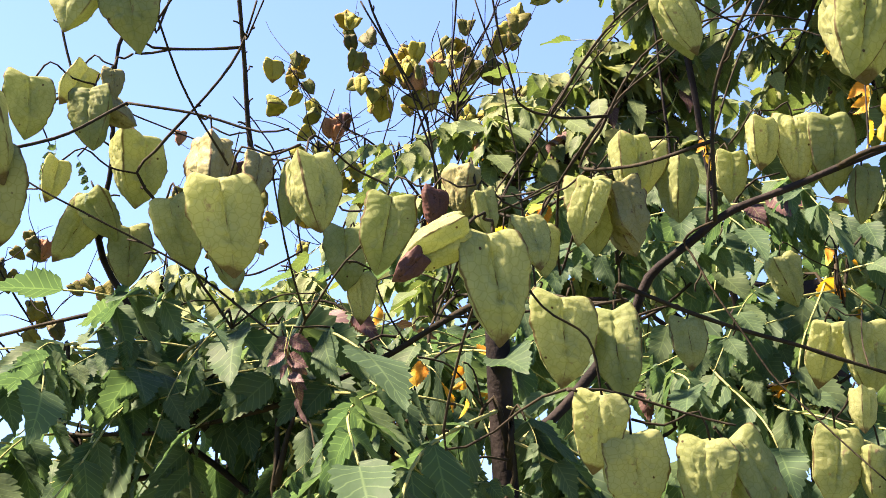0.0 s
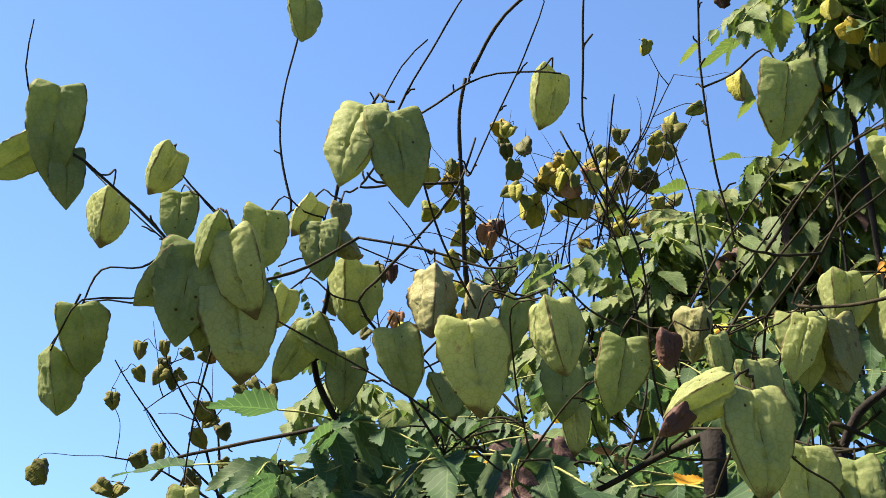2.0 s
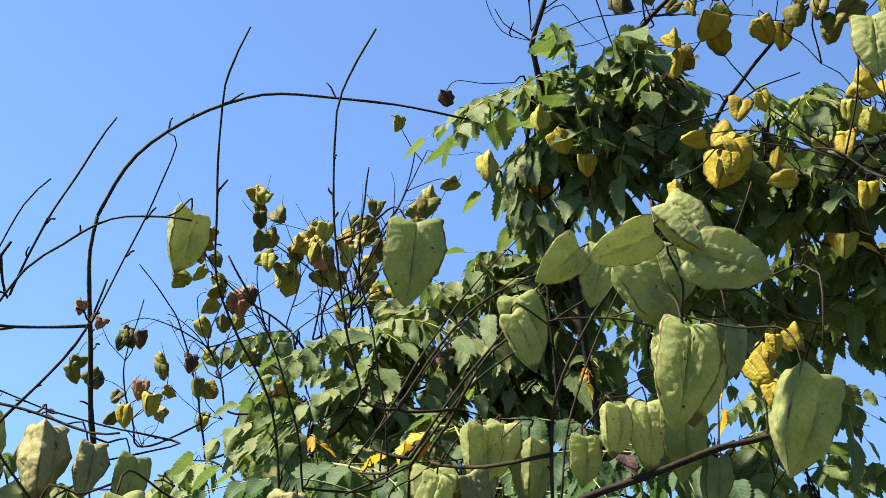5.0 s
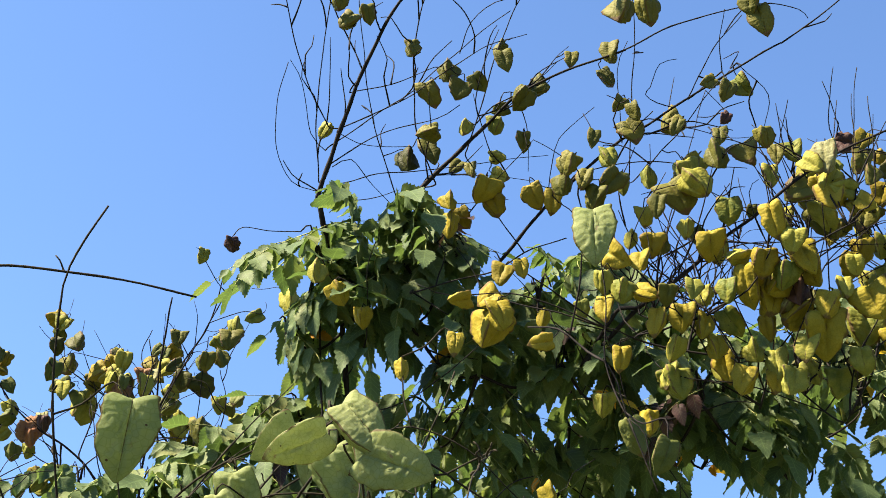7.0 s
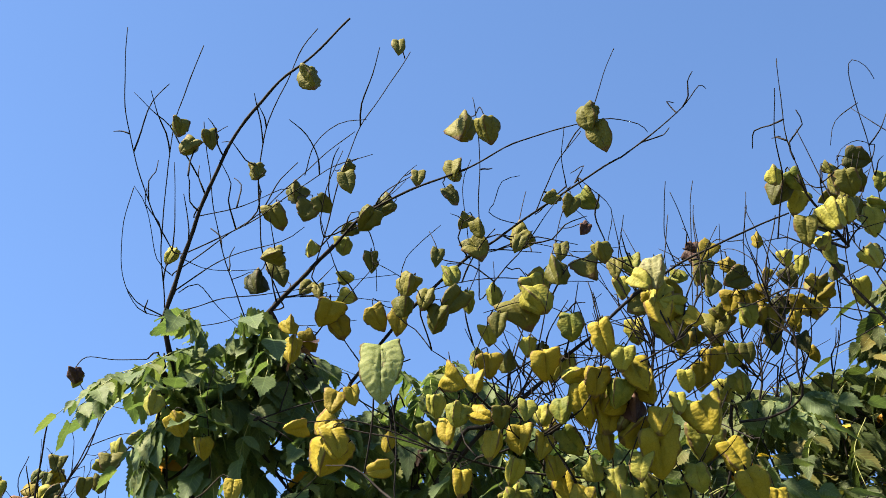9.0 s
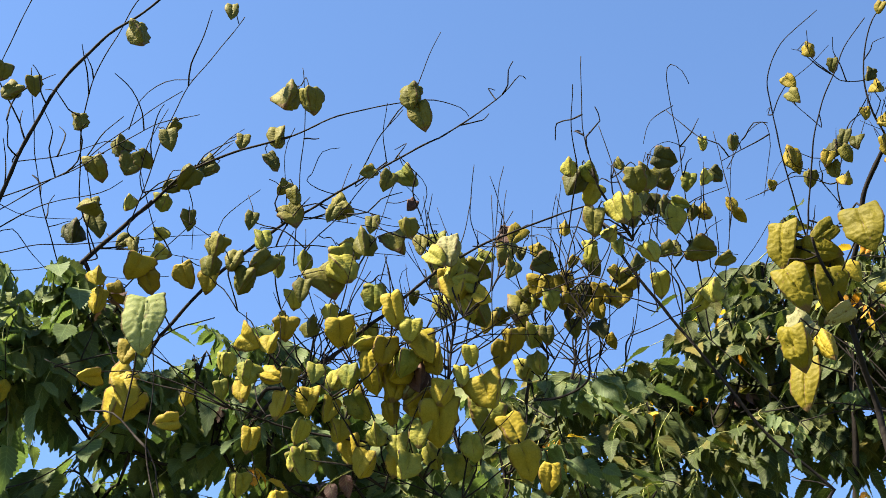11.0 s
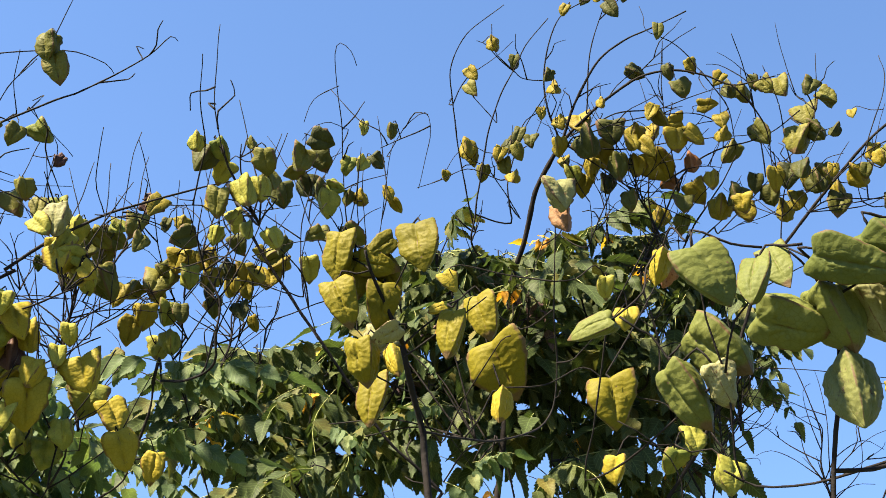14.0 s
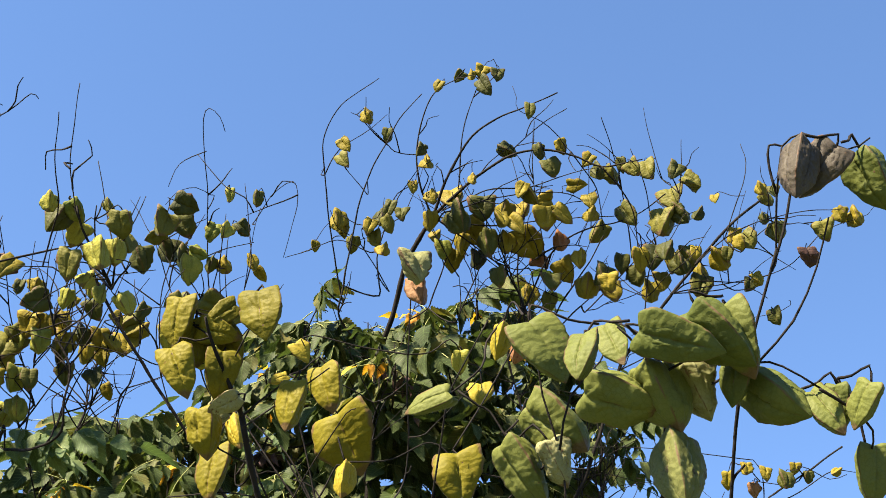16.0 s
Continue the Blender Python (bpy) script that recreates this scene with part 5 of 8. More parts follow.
pod(MIDDLE, GREEN, 0.647, 1.413, 2.660, 0.026, -13, 20)
pod(MIDDLE, GREEN, 0.659, 1.374, 2.629, 0.030, -13, -10)
pod(MIDDLE, GREEN, 0.663, 1.399, 2.609, 0.043, -13, -15)
pod(MIDDLE, GREEN, 0.745, 1.451, 2.662, 0.037, -13, 60)
pod(MIDDLE, GREEN, 0.759, 1.342, 2.672, 0.027, -13, 60)
pod(MIDDLE, GREEN, 0.795, 1.364, 2.674, 0.035, -13, 10)
pod(MIDDLE, SOFT, 0.843, 1.406, 2.714, 0.037, -13, -25)
pod(MIDDLE, PURPLE, 0.113, 1.599, 2.454, 0.023, -13, -10)

stem(MIDDLE, 1.0, 0.7, [(0.908, 1.696, 2.880), (0.943, 1.717, 2.872), (0.967, 1.739, 2.866)])
pod(MIDDLE, PURPLE, 0.929, 1.664, 2.810, 0.026, -13, 40)

pod(MIDDLE, GREEN, 0.548, 1.332, 2.509, 0.035, -13, 30)
pod(MIDDLE, GREEN, 0.599, 1.385, 2.582, 0.031, -13, 0)
pod(MIDDLE, SOFT, 0.615, 1.370, 2.547, 0.038, -13, -20)
pod(MIDDLE, GREEN, 0.577, 1.353, 2.500, 0.036, -13, 20)
pod(MIDDLE, GREEN, 0.617, 1.367, 2.507, 0.043, -13, 30)
pod(MIDDLE, GREEN, 0.594, 1.360, 2.476, 0.040, -13, 20)
pod(MIDDLE, SOFT, 0.647, 1.400, 2.525, 0.034, -13, 0)
pod(MIDDLE, SOFT, 0.683, 1.393, 2.534, 0.034, -13, 0)
pod(MIDDLE, GREEN, 0.672, 1.330, 2.461, 0.035, -13, 10)
pod(MIDDLE, GREEN, 0.711, 1.359, 2.491, 0.052, -13, -20)
pod(MIDDLE, SOFT, 0.721, 1.315, 2.494, 0.047, -13, -25)
pod(MIDDLE, GREEN, 0.751, 1.312, 2.537, 0.040, -13, 0)
pod(MIDDLE, GREEN, 0.764, 1.328, 2.578, 0.029, -13, 0)
pod(MIDDLE, GREEN, 0.804, 1.327, 2.555, 0.037, -13, 0)
pod(MIDDLE, GREEN, 0.801, 1.268, 2.551, 0.030, -13, -10)
pod(MIDDLE, GREEN, 0.827, 1.286, 2.537, 0.033, -13, 0)
pod(MIDDLE, SOFT, 0.854, 1.287, 2.545, 0.033, -13, -10)
pod(MIDDLE, SOFT, 0.777, 1.339, 2.471, 0.040, -13, 0)
pod(MIDDLE, SOFT, 0.886, 1.317, 2.532, 0.041, -13, 10)
pod(MIDDLE, GREEN, 0.922, 1.321, 2.533, 0.037, -13, -60)
pod(MIDDLE, GREEN, 0.863, 1.302, 2.492, 0.039, -13, 60)
pod(MIDDLE, SOFT, 0.908, 1.316, 2.469, 0.046, -13, -10)
pod(MIDDLE, SOFT, 0.712, 1.334, 2.434, 0.028, -13, 0)
pod(MIDDLE, GREEN, 0.738, 1.361, 2.439, 0.026, -13, 0)
pod(MIDDLE, GREEN, 0.711, 1.353, 2.598, 0.030, -13, 20)
pod(MIDDLE, SOFT, 0.668, 1.379, 2.466, 0.029, -13, 0)
pod(MIDDLE, GREEN, 0.700, 1.396, 2.433, 0.029, -13, 0)
pod(MIDDLE, SOFT, 0.658, 1.406, 2.442, 0.029, -13, 10)
pod(MIDDLE, YELLOW, 0.448, 1.418, 2.500, 0.039, -13, 15)
pod(MIDDLE, GOLD, 0.469, 1.446, 2.493, 0.041, -13, -20)
pod(MIDDLE, YELLOW, 0.400, 1.408, 2.470, 0.026, -13, 0)
pod(MIDDLE, YELLOW, 0.406, 1.427, 2.445, 0.039, -13, 10)
pod(MIDDLE, GOLD, 0.435, 1.470, 2.479, 0.034, -13, -20)
pod(MIDDLE, GOLD, 0.520, 1.399, 2.490, 0.039, -13, -30)
pod(MIDDLE, YELLOW, 0.556, 1.439, 2.503, 0.039, -13, 10)
pod(MIDDLE, GREEN, 0.545, 1.352, 2.488, 0.031, -13, 0)
pod(MIDDLE, GREEN, 0.958, 1.303, 2.551, 0.037, -13, 0)
pod(MIDDLE, GREEN, 0.961, 1.282, 2.519, 0.033, -13, 20)
stem(MIDDLE, 3.5, 2.3, [(0.675, 1.433, 2.354), (0.735, 1.409, 2.399), (0.780, 1.388, 2.445), (0.828, 1.372, 2.481)])
stem(MIDDLE, 2.3, 1.2, [(0.804, 1.318, 2.456), (0.855, 1.291, 2.504), (0.907, 1.269, 2.541), (0.983, 1.241, 2.579), (1.060, 1.217, 2.611)])
stem(MIDDLE, 1.6, 0.8, [(0.397, 1.466, 2.369), (0.470, 1.442, 2.390), (0.521, 1.419, 2.418), (0.565, 1.404, 2.433)])
stem(MIDDLE, 3.5, 2.7, [(0.628, 1.502, 2.307), (0.647, 1.464, 2.345), (0.654, 1.443, 2.355), (0.673, 1.428, 2.351)])
stem(MIDDLE, 0.9, 0.5, [(0.782, 1.391, 2.447), (0.835, 1.359, 2.438), (0.886, 1.323, 2.436), (0.937, 1.295, 2.421)])
stem(MIDDLE, 0.9, 0.5, [(0.746, 1.438, 2.411), (0.717, 1.421, 2.453), (0.687, 1.397, 2.510), (0.676, 1.365, 2.573)])
stem(MIDDLE, 0.9, 0.5, [(0.821, 1.357, 2.475), (0.768, 1.344, 2.494), (0.716, 1.336, 2.502), (0.654, 1.344, 2.483)])
stem(MIDDLE, 0.9, 0.5, [(0.869, 1.321, 2.519), (0.834, 1.289, 2.552), (0.828, 1.244, 2.598)])
stem(MIDDLE, 0.8, 0.5, [(0.909, 1.272, 2.543), (0.884, 1.244, 2.578), (0.875, 1.201, 2.632)])
stem(MIDDLE, 0.8, 0.5, [(0.898, 1.251, 2.532), (0.959, 1.241, 2.533), (1.008, 1.244, 2.514)])
stem(MIDDLE, 0.9, 0.5, [(0.806, 1.322, 2.458), (0.840, 1.355, 2.420), (0.861, 1.397, 2.371), (0.896, 1.429, 2.335)])
stem(MIDDLE, 0.9, 0.5, [(0.725, 1.382, 2.388), (0.794, 1.397, 2.366), (0.863, 1.404, 2.357), (0.937, 1.396, 2.377)])
stem(MIDDLE, 0.9, 0.5, [(0.664, 1.398, 2.340), (0.644, 1.375, 2.395), (0.653, 1.346, 2.450), (0.677, 1.314, 2.505)])
stem(MIDDLE, 0.8, 0.5, [(0.939, 1.298, 2.422), (0.935, 1.286, 2.501), (0.931, 1.255, 2.616), (0.941, 1.252, 2.671)])

stem(MIDDLE, 1.7, 1.0, [(0.661, 1.300, 2.276), (0.722, 1.258, 2.296), (0.766, 1.208, 2.340), (0.811, 1.171, 2.359), (0.849, 1.136, 2.377)])
stem(MIDDLE, 1.4, 0.7, [(0.797, 1.318, 2.202), (0.800, 1.277, 2.249), (0.830, 1.232, 2.295), (0.875, 1.189, 2.327), (0.894, 1.166, 2.335)])
stem(MIDDLE, 1.4, 0.7, [(0.878, 1.249, 2.189), (0.883, 1.230, 2.240), (0.903, 1.214, 2.280), (0.922, 1.192, 2.332)])
stem(MIDDLE, 1.0, 0.5, [(0.730, 1.252, 2.237), (0.693, 1.256, 2.308), (0.691, 1.265, 2.356)])
pod(MIDDLE, YELLOW, 0.622, 1.254, 2.302, 0.032, -13, -70)
pod(MIDDLE, YELLOW, 0.677, 1.273, 2.283, 0.038, -13, 0)
pod(MIDDLE, YELLOW, 0.702, 1.272, 2.274, 0.038, -13, 5)
pod(MIDDLE, YELLOW, 0.637, 1.259, 2.268, 0.038, -13, 10)
pod(MIDDLE, YELLOW, 0.596, 1.271, 2.354, 0.037, -13, -35)
pod(MIDDLE, GOLD, 0.640, 1.276, 2.379, 0.033, -13, 0)
pod(MIDDLE, YELLOW, 0.618, 1.256, 2.346, 0.029, -13, 0)
pod(MIDDLE, SOFT, 0.561, 1.236, 2.305, 0.030, -13, 0)
pod(MIDDLE, YELLOW, 0.704, 1.245, 2.372, 0.040, -13, -10)
pod(MIDDLE, SOFT, 0.736, 1.232, 2.355, 0.034, -13, 60)
pod(MIDDLE, YELLOW, 0.750, 1.230, 2.318, 0.057, -13, -10)
pod(MIDDLE, YELLOW, 0.781, 1.244, 2.310, 0.052, -13, 0)
pod(MIDDLE, GOLD, 0.750, 1.197, 2.335, 0.038, -13, 0)
pod(MIDDLE, YELLOW, 0.801, 1.186, 2.342, 0.046, -13, -25)
pod(MIDDLE, YELLOW, 0.823, 1.208, 2.334, 0.039, -13, -10)
pod(MIDDLE, YELLOW, 0.827, 1.185, 2.284, 0.035, -13, 20)
pod(MIDDLE, YELLOW, 0.812, 1.241, 2.289, 0.043, -13, 60)
pod(MIDDLE, YELLOW, 0.830, 1.211, 2.256, 0.062, -13, -10)
pod(MIDDLE, YELLOW, 0.888, 1.186, 2.294, 0.048, -13, -20)
pod(MIDDLE, SOFT, 0.909, 1.256, 2.283, 0.046, -13, 10)
pod(MIDDLE, YELLOW, 0.938, 1.229, 2.258, 0.052, -13, -30)
pod(MIDDLE, YELLOW, 0.946, 1.212, 2.217, 0.051, -13, -20)
pod(MIDDLE, YELLOW, 0.946, 1.235, 2.266, 0.026, -13, -70)
pod(MIDDLE, YELLOW, 1.011, 1.277, 2.218, 0.043, -13, 0)
pod(MIDDLE, SOFT, 0.748, 1.288, 2.290, 0.042, -13, -30)
pod(MIDDLE, YELLOW, 0.746, 1.306, 2.236, 0.044, -13, -10)
pod(MIDDLE, YELLOW, 0.753, 1.270, 2.208, 0.036, -13, 20)
pod(MIDDLE, GOLD, 0.782, 1.255, 2.274, 0.033, -13, 0)
pod(MIDDLE, SOFT, 0.797, 1.273, 2.233, 0.042, -13, 0)
pod(MIDDLE, SOFT, 0.797, 1.237, 2.201, 0.038, -13, 10)
pod(MIDDLE, SOFT, 0.846, 1.276, 2.230, 0.039, -13, -20)
pod(MIDDLE, SOFT, 0.871, 1.261, 2.213, 0.039, -13, 0)
pod(MIDDLE, SOFT, 0.670, 1.288, 2.247, 0.036, -13, 20)
pod(MIDDLE, SOFT, 0.685, 1.325, 2.213, 0.043, -13, -20)
pod(MIDDLE, SOFT, 0.877, 1.206, 2.225, 0.035, -13, 0)
pod(MIDDLE, YELLOW, 0.756, 1.167, 2.379, 0.047, -13, -15)
pod(MIDDLE, SOFT, 0.713, 1.289, 2.321, 0.029, -13, 20)
pod(MIDDLE, SOFT, 0.717, 1.223, 2.305, 0.032, -13, 0)
pod(MIDDLE, SOFT, 0.778, 1.196, 2.322, 0.036, -13, 0)
pod(MIDDLE, SOFT, 0.777, 1.161, 2.352, 0.032, -13, 10)
pod(MIDDLE, SOFT, 0.852, 1.191, 2.311, 0.032, -13, 0)
pod(MIDDLE, SOFT, 0.767, 1.271, 2.245, 0.029, -13, 0)
pod(MIDDLE, SOFT, 0.808, 1.211, 2.236, 0.035, -13, 10)
pod(MIDDLE, SOFT, 0.861, 1.174, 2.335, 0.028, -13, 0)
pod(MIDDLE, GREEN, 0.643, 1.239, 2.298, 0.028, -13, 0)
pod(MIDDLE, SOFT, 0.669, 1.221, 2.301, 0.028, -13, 10)
pod(MIDDLE, YELLOW, 0.407, 1.345, 2.307, 0.030, -13, 70)
pod(MIDDLE, YELLOW, 0.447, 1.351, 2.312, 0.033, -13, 60)
pod(MIDDLE, YELLOW, 0.450, 1.363, 2.278, 0.050, -13, 10)
pod(MIDDLE, YELLOW, 0.451, 1.313, 2.277, 0.039, -13, -10)
pod(MIDDLE, YELLOW, 0.463, 1.250, 2.317, 0.025, -13, -20)
pod(MIDDLE, GOLD, 0.447, 1.282, 2.319, 0.032, -13, 10)
pod(MIDDLE, YELLOW, 0.507, 1.323, 2.251, 0.032, -13, 70)

pod(MIDDLE, SOFT, 0.229, 1.429, 2.356, 0.034, -13, 0)
pod(MIDDLE, YELLOW, 0.263, 1.467, 2.344, 0.035, -13, -25)
pod(MIDDLE, YELLOW, 0.298, 1.476, 2.316, 0.031, -13, 0)
pod(MIDDLE, YELLOW, 0.540, 1.435, 2.324, 0.028, -13, 10)

pod(MIDDLE, PALE, 0.430, 0.860, 2.192, 0.059, -13, -8, 0)
stem(MIDDLE, 0.4, 0.3, [(0.447, 0.885, 2.110), (0.444, 0.878, 2.164), (0.436, 0.869, 2.224)])

pod(MIDDLE, LIME, 0.472, 0.886, 2.023, 0.035, -11, -20)
pod(MIDDLE, LIME, 0.480, 0.844, 1.998, 0.032, -11, 20)
stem(MIDDLE, 0.4, 0.3, [(0.476, 0.860, 1.985), (0.472, 0.858, 2.017), (0.460, 0.866, 2.032)])

pod(MIDDLE, GREEN, 0.976, 1.458, 2.599, 0.048, -27, -60)
pod(MIDDLE, GREEN, 0.970, 1.488, 2.586, 0.049, -27, 0)
pod(MIDDLE, GREEN, 0.957, 1.405, 2.505, 0.054, -27, -20)
pod(MIDDLE, GREEN, 0.924, 1.421, 2.553, 0.039, -27, 60)
pod(MIDDLE, SOFT, 0.924, 1.465, 2.529, 0.039, -27, 0)
pod(MIDDLE, GREEN, 0.883, 1.493, 2.550, 0.024, -27, 0)
pod(MIDDLE, SOFT, 0.911, 1.481, 2.608, 0.040, -27, 0)
stem(MIDDLE, 1.0, 0.6, [(0.970, 1.491, 2.465), (0.964, 1.461, 2.527), (0.957, 1.440, 2.573), (0.957, 1.423, 2.604)])

pod(MIDDLE, SOFT, 0.948, 1.050, 2.559, 0.022, -27, 0)
pod(MIDDLE, SHADED_OLIVE, 0.972, 1.084, 2.561, 0.039, -27, 25)
pod(MIDDLE, SOFT, 0.987, 1.065, 2.568, 0.032, -27, -30)
pod(MIDDLE, SOFT, 1.005, 1.103, 2.558, 0.034, -27, 20)
pod(MIDDLE, GREEN, 0.986, 1.058, 2.492, 0.038, -27, 10)
pod(MIDDLE, SOFT, 1.009, 1.034, 2.502, 0.043, -27, -10)
pod(MIDDLE, SOFT, 1.032, 1.042, 2.516, 0.033, -27, 0)
pod(MIDDLE, SOFT, 1.010, 1.067, 2.482, 0.027, -27, 10)
pod(MIDDLE, GREEN, 1.014, 1.035, 2.570, 0.020, -27, -20)
pod(MIDDLE, GREEN, 1.025, 1.013, 2.539, 0.034, -27, 0)
pod(MIDDLE, GREEN, 1.051, 1.060, 2.542, 0.031, -27, -20)
pod(MIDDLE, SOFT, 1.010, 1.125, 2.481, 0.026, -27, 10)
pod(MIDDLE, SOFT, 1.046, 1.029, 2.447, 0.029, -27, -30)
pod(MIDDLE, SOFT, 1.047, 1.111, 2.491, 0.024, -27, 0)
stem(MIDDLE, 0.8, 0.4, [(0.970, 1.029, 2.561), (0.955, 1.020, 2.608), (0.947, 1.003, 2.662), (0.945, 0.994, 2.697)])
stem(MIDDLE, 1.8, 1.4, [(1.025, 1.066, 2.505), (0.994, 1.061, 2.543), (0.981, 1.052, 2.567)])
stem(MIDDLE, 1.1, 0.5, [(1.026, 1.051, 2.483), (1.035, 1.047, 2.531), (1.050, 1.032, 2.593)])
stem(MIDDLE, 0.8, 0.4, [(1.041, 1.091, 2.505), (1.056, 1.057, 2.501), (1.076, 1.020, 2.497)])
stem(MIDDLE, 0.8, 0.4, [(1.020, 1.047, 2.487), (0.981, 1.094, 2.467), (0.966, 1.129, 2.447)])

stem(MIDDLE, 3.0, 1.9, [(1.340, 1.114, 2.196), (1.284, 1.131, 2.245), (1.240, 1.141, 2.294), (1.167, 1.146, 2.385), (1.128, 1.153, 2.436), (1.089, 1.160, 2.488), (1.032, 1.159, 2.575)])
stem(MIDDLE, 0.9, 0.5, [(1.135, 1.164, 2.442), (1.084, 1.183, 2.455), (1.029, 1.208, 2.460), (0.972, 1.229, 2.473)])
stem(MIDDLE, 0.9, 0.5, [(1.162, 1.137, 2.381), (1.131, 1.126, 2.459), (1.133, 1.108, 2.518), (1.148, 1.096, 2.550)])
stem(MIDDLE, 0.9, 0.5, [(1.075, 1.133, 2.474), (1.112, 1.109, 2.489), (1.158, 1.085, 2.494), (1.200, 1.069, 2.488)])

# far tree: fine twigs with small hanging pods
pod(FAR, SHADED_OLIVE, 1.223, 1.276, 2.753, 0.040, -27, -70)
pod(FAR, SHADED_OLIVE, 1.254, 1.341, 2.758, 0.047, -27, -20)
pod(FAR, GREEN, 1.206, 1.309, 2.730, 0.044, -27, 10)
pod(FAR, GREEN, 1.216, 1.356, 2.735, 0.034, -27, 60)
pod(FAR, SHADED_OLIVE, 1.253, 1.386, 2.733, 0.040, -27, 0)
pod(FAR, SHADED_OLIVE, 1.184, 1.323, 2.671, 0.042, -27, -5)
pod(FAR, SHADED_OLIVE, 1.257, 1.337, 2.701, 0.042, -27, 0)
pod(FAR, SOFT, 1.259, 1.323, 2.675, 0.046, -27, 0)
pod(FAR, SOFT, 1.271, 1.316, 2.705, 0.031, -27, -60)
pod(FAR, SOFT, 1.291, 1.272, 2.729, 0.031, -27, 20)
pod(FAR, SHADED_OLIVE, 1.349, 1.330, 2.778, 0.029, -27, -40)
pod(FAR, SOFT, 1.303, 1.340, 2.760, 0.032, -27, 10)
pod(FAR, GOLD, 1.321, 1.325, 2.701, 0.027, -27, -20)
pod(FAR, SHADED_OLIVE, 1.298, 1.327, 2.697, 0.027, -27, 10)
pod(FAR, GOLD, 1.355, 1.300, 2.708, 0.028, -27, -20)
pod(FAR, GOLD, 1.380, 1.314, 2.701, 0.028, -27, -30)
pod(FAR, SOFT, 1.292, 1.271, 2.793, 0.026, -27, 0)
pod(FAR, SHADED_OLIVE, 1.309, 1.212, 2.765, 0.026, -27, 5)
stem(FAR, 1.3, 0.6, [(1.366, 1.418, 2.549), (1.338, 1.387, 2.631), (1.302, 1.351, 2.729), (1.278, 1.318, 2.810), (1.256, 1.297, 2.866), (1.239, 1.277, 2.914), (1.242, 1.263, 2.929), (1.259, 1.257, 2.914), (1.270, 1.258, 2.892)])
stem(FAR, 0.8, 0.5, [(1.258, 1.295, 2.872), (1.222, 1.311, 2.843), (1.211, 1.319, 2.802)])
stem(FAR, 0.9, 0.5, [(1.336, 1.309, 2.580), (1.337, 1.281, 2.675), (1.336, 1.268, 2.739), (1.342, 1.262, 2.784)])
stem(FAR, 0.8, 0.5, [(1.344, 1.280, 2.768), (1.350, 1.246, 2.799), (1.370, 1.211, 2.817), (1.378, 1.212, 2.774), (1.373, 1.238, 2.695)])
stem(FAR, 1.1, 0.6, [(1.265, 1.406, 2.563), (1.249, 1.388, 2.651), (1.253, 1.367, 2.724), (1.263, 1.348, 2.790)])
stem(FAR, 0.9, 0.5, [(1.314, 1.314, 2.596), (1.289, 1.278, 2.692), (1.281, 1.254, 2.748)])
stem(FAR, 1.1, 0.6, [(1.294, 1.349, 2.557), (1.248, 1.357, 2.657), (1.223, 1.369, 2.727)])
stem(FAR, 0.9, 0.5, [(1.284, 1.319, 2.813), (1.252, 1.309, 2.809), (1.220, 1.307, 2.788), (1.202, 1.301, 2.760)])

pod(FAR, SHADED_OLIVE, 1.063, 1.479, 2.652, 0.024, -27, 10)
pod(FAR, GOLD, 1.073, 1.436, 2.639, 0.025, -27, 0)
pod(FAR, SHADED_OLIVE, 1.064, 1.401, 2.598, 0.043, -27, 60)
pod(FAR, GOLD, 1.101, 1.441, 2.584, 0.038, -27, 0)
pod(FAR, GOLD, 1.076, 1.439, 2.578, 0.038, -27, 10)
pod(FAR, GOLD, 1.118, 1.425, 2.591, 0.034, -27, -20)
pod(FAR, SOFT, 1.068, 1.461, 2.556, 0.035, -27, 0)
pod(FAR, SOFT, 1.081, 1.413, 2.545, 0.037, -27, 0)
pod(FAR, SOFT, 1.129, 1.361, 2.620, 0.026, -27, 0)
pod(FAR, SHADED_OLIVE, 1.151, 1.394, 2.606, 0.035, -27, -30)
pod(FAR, GOLD, 1.182, 1.386, 2.595, 0.026, -27, -40)
pod(FAR, SHADED_OLIVE, 1.151, 1.433, 2.577, 0.034, -27, 0)
pod(FAR, GOLD, 1.178, 1.437, 2.580, 0.036, -27, 0)
pod(FAR, GOLD, 1.185, 1.401, 2.563, 0.031, -27, -30)
pod(FAR, GOLD, 1.149, 1.396, 2.539, 0.023, -27, 0)
pod(FAR, SHADED_OLIVE, 1.207, 1.359, 2.604, 0.032, -27, 10)
pod(FAR, SOFT, 1.275, 1.409, 2.600, 0.044, -27, -10)
pod(FAR, GREEN, 1.238, 1.316, 2.613, 0.030, -27, 60)
pod(FAR, GREEN, 1.267, 1.340, 2.629, 0.031, -27, -40)
pod(FAR, GREEN, 1.299, 1.309, 2.624, 0.044, -27, -60)
pod(FAR, GREEN, 1.309, 1.267, 2.589, 0.031, -27, 60)
pod(FAR, GREEN, 1.142, 1.450, 2.520, 0.035, -27, 0)
pod(FAR, SHADED_OLIVE, 1.177, 1.432, 2.515, 0.038, -27, -10)
pod(FAR, GOLD, 1.214, 1.466, 2.515, 0.028, -27, -20)
pod(FAR, SOFT, 1.066, 1.449, 2.495, 0.037, -27, 10)
pod(FAR, SOFT, 1.081, 1.513, 2.463, 0.038, -27, 10)
pod(FAR, SOFT, 1.081, 1.462, 2.456, 0.037, -27, -10)
pod(FAR, SOFT, 1.311, 1.305, 2.548, 0.035, -27, 0)
pod(FAR, SOFT, 1.309, 1.345, 2.549, 0.034, -27, 60)
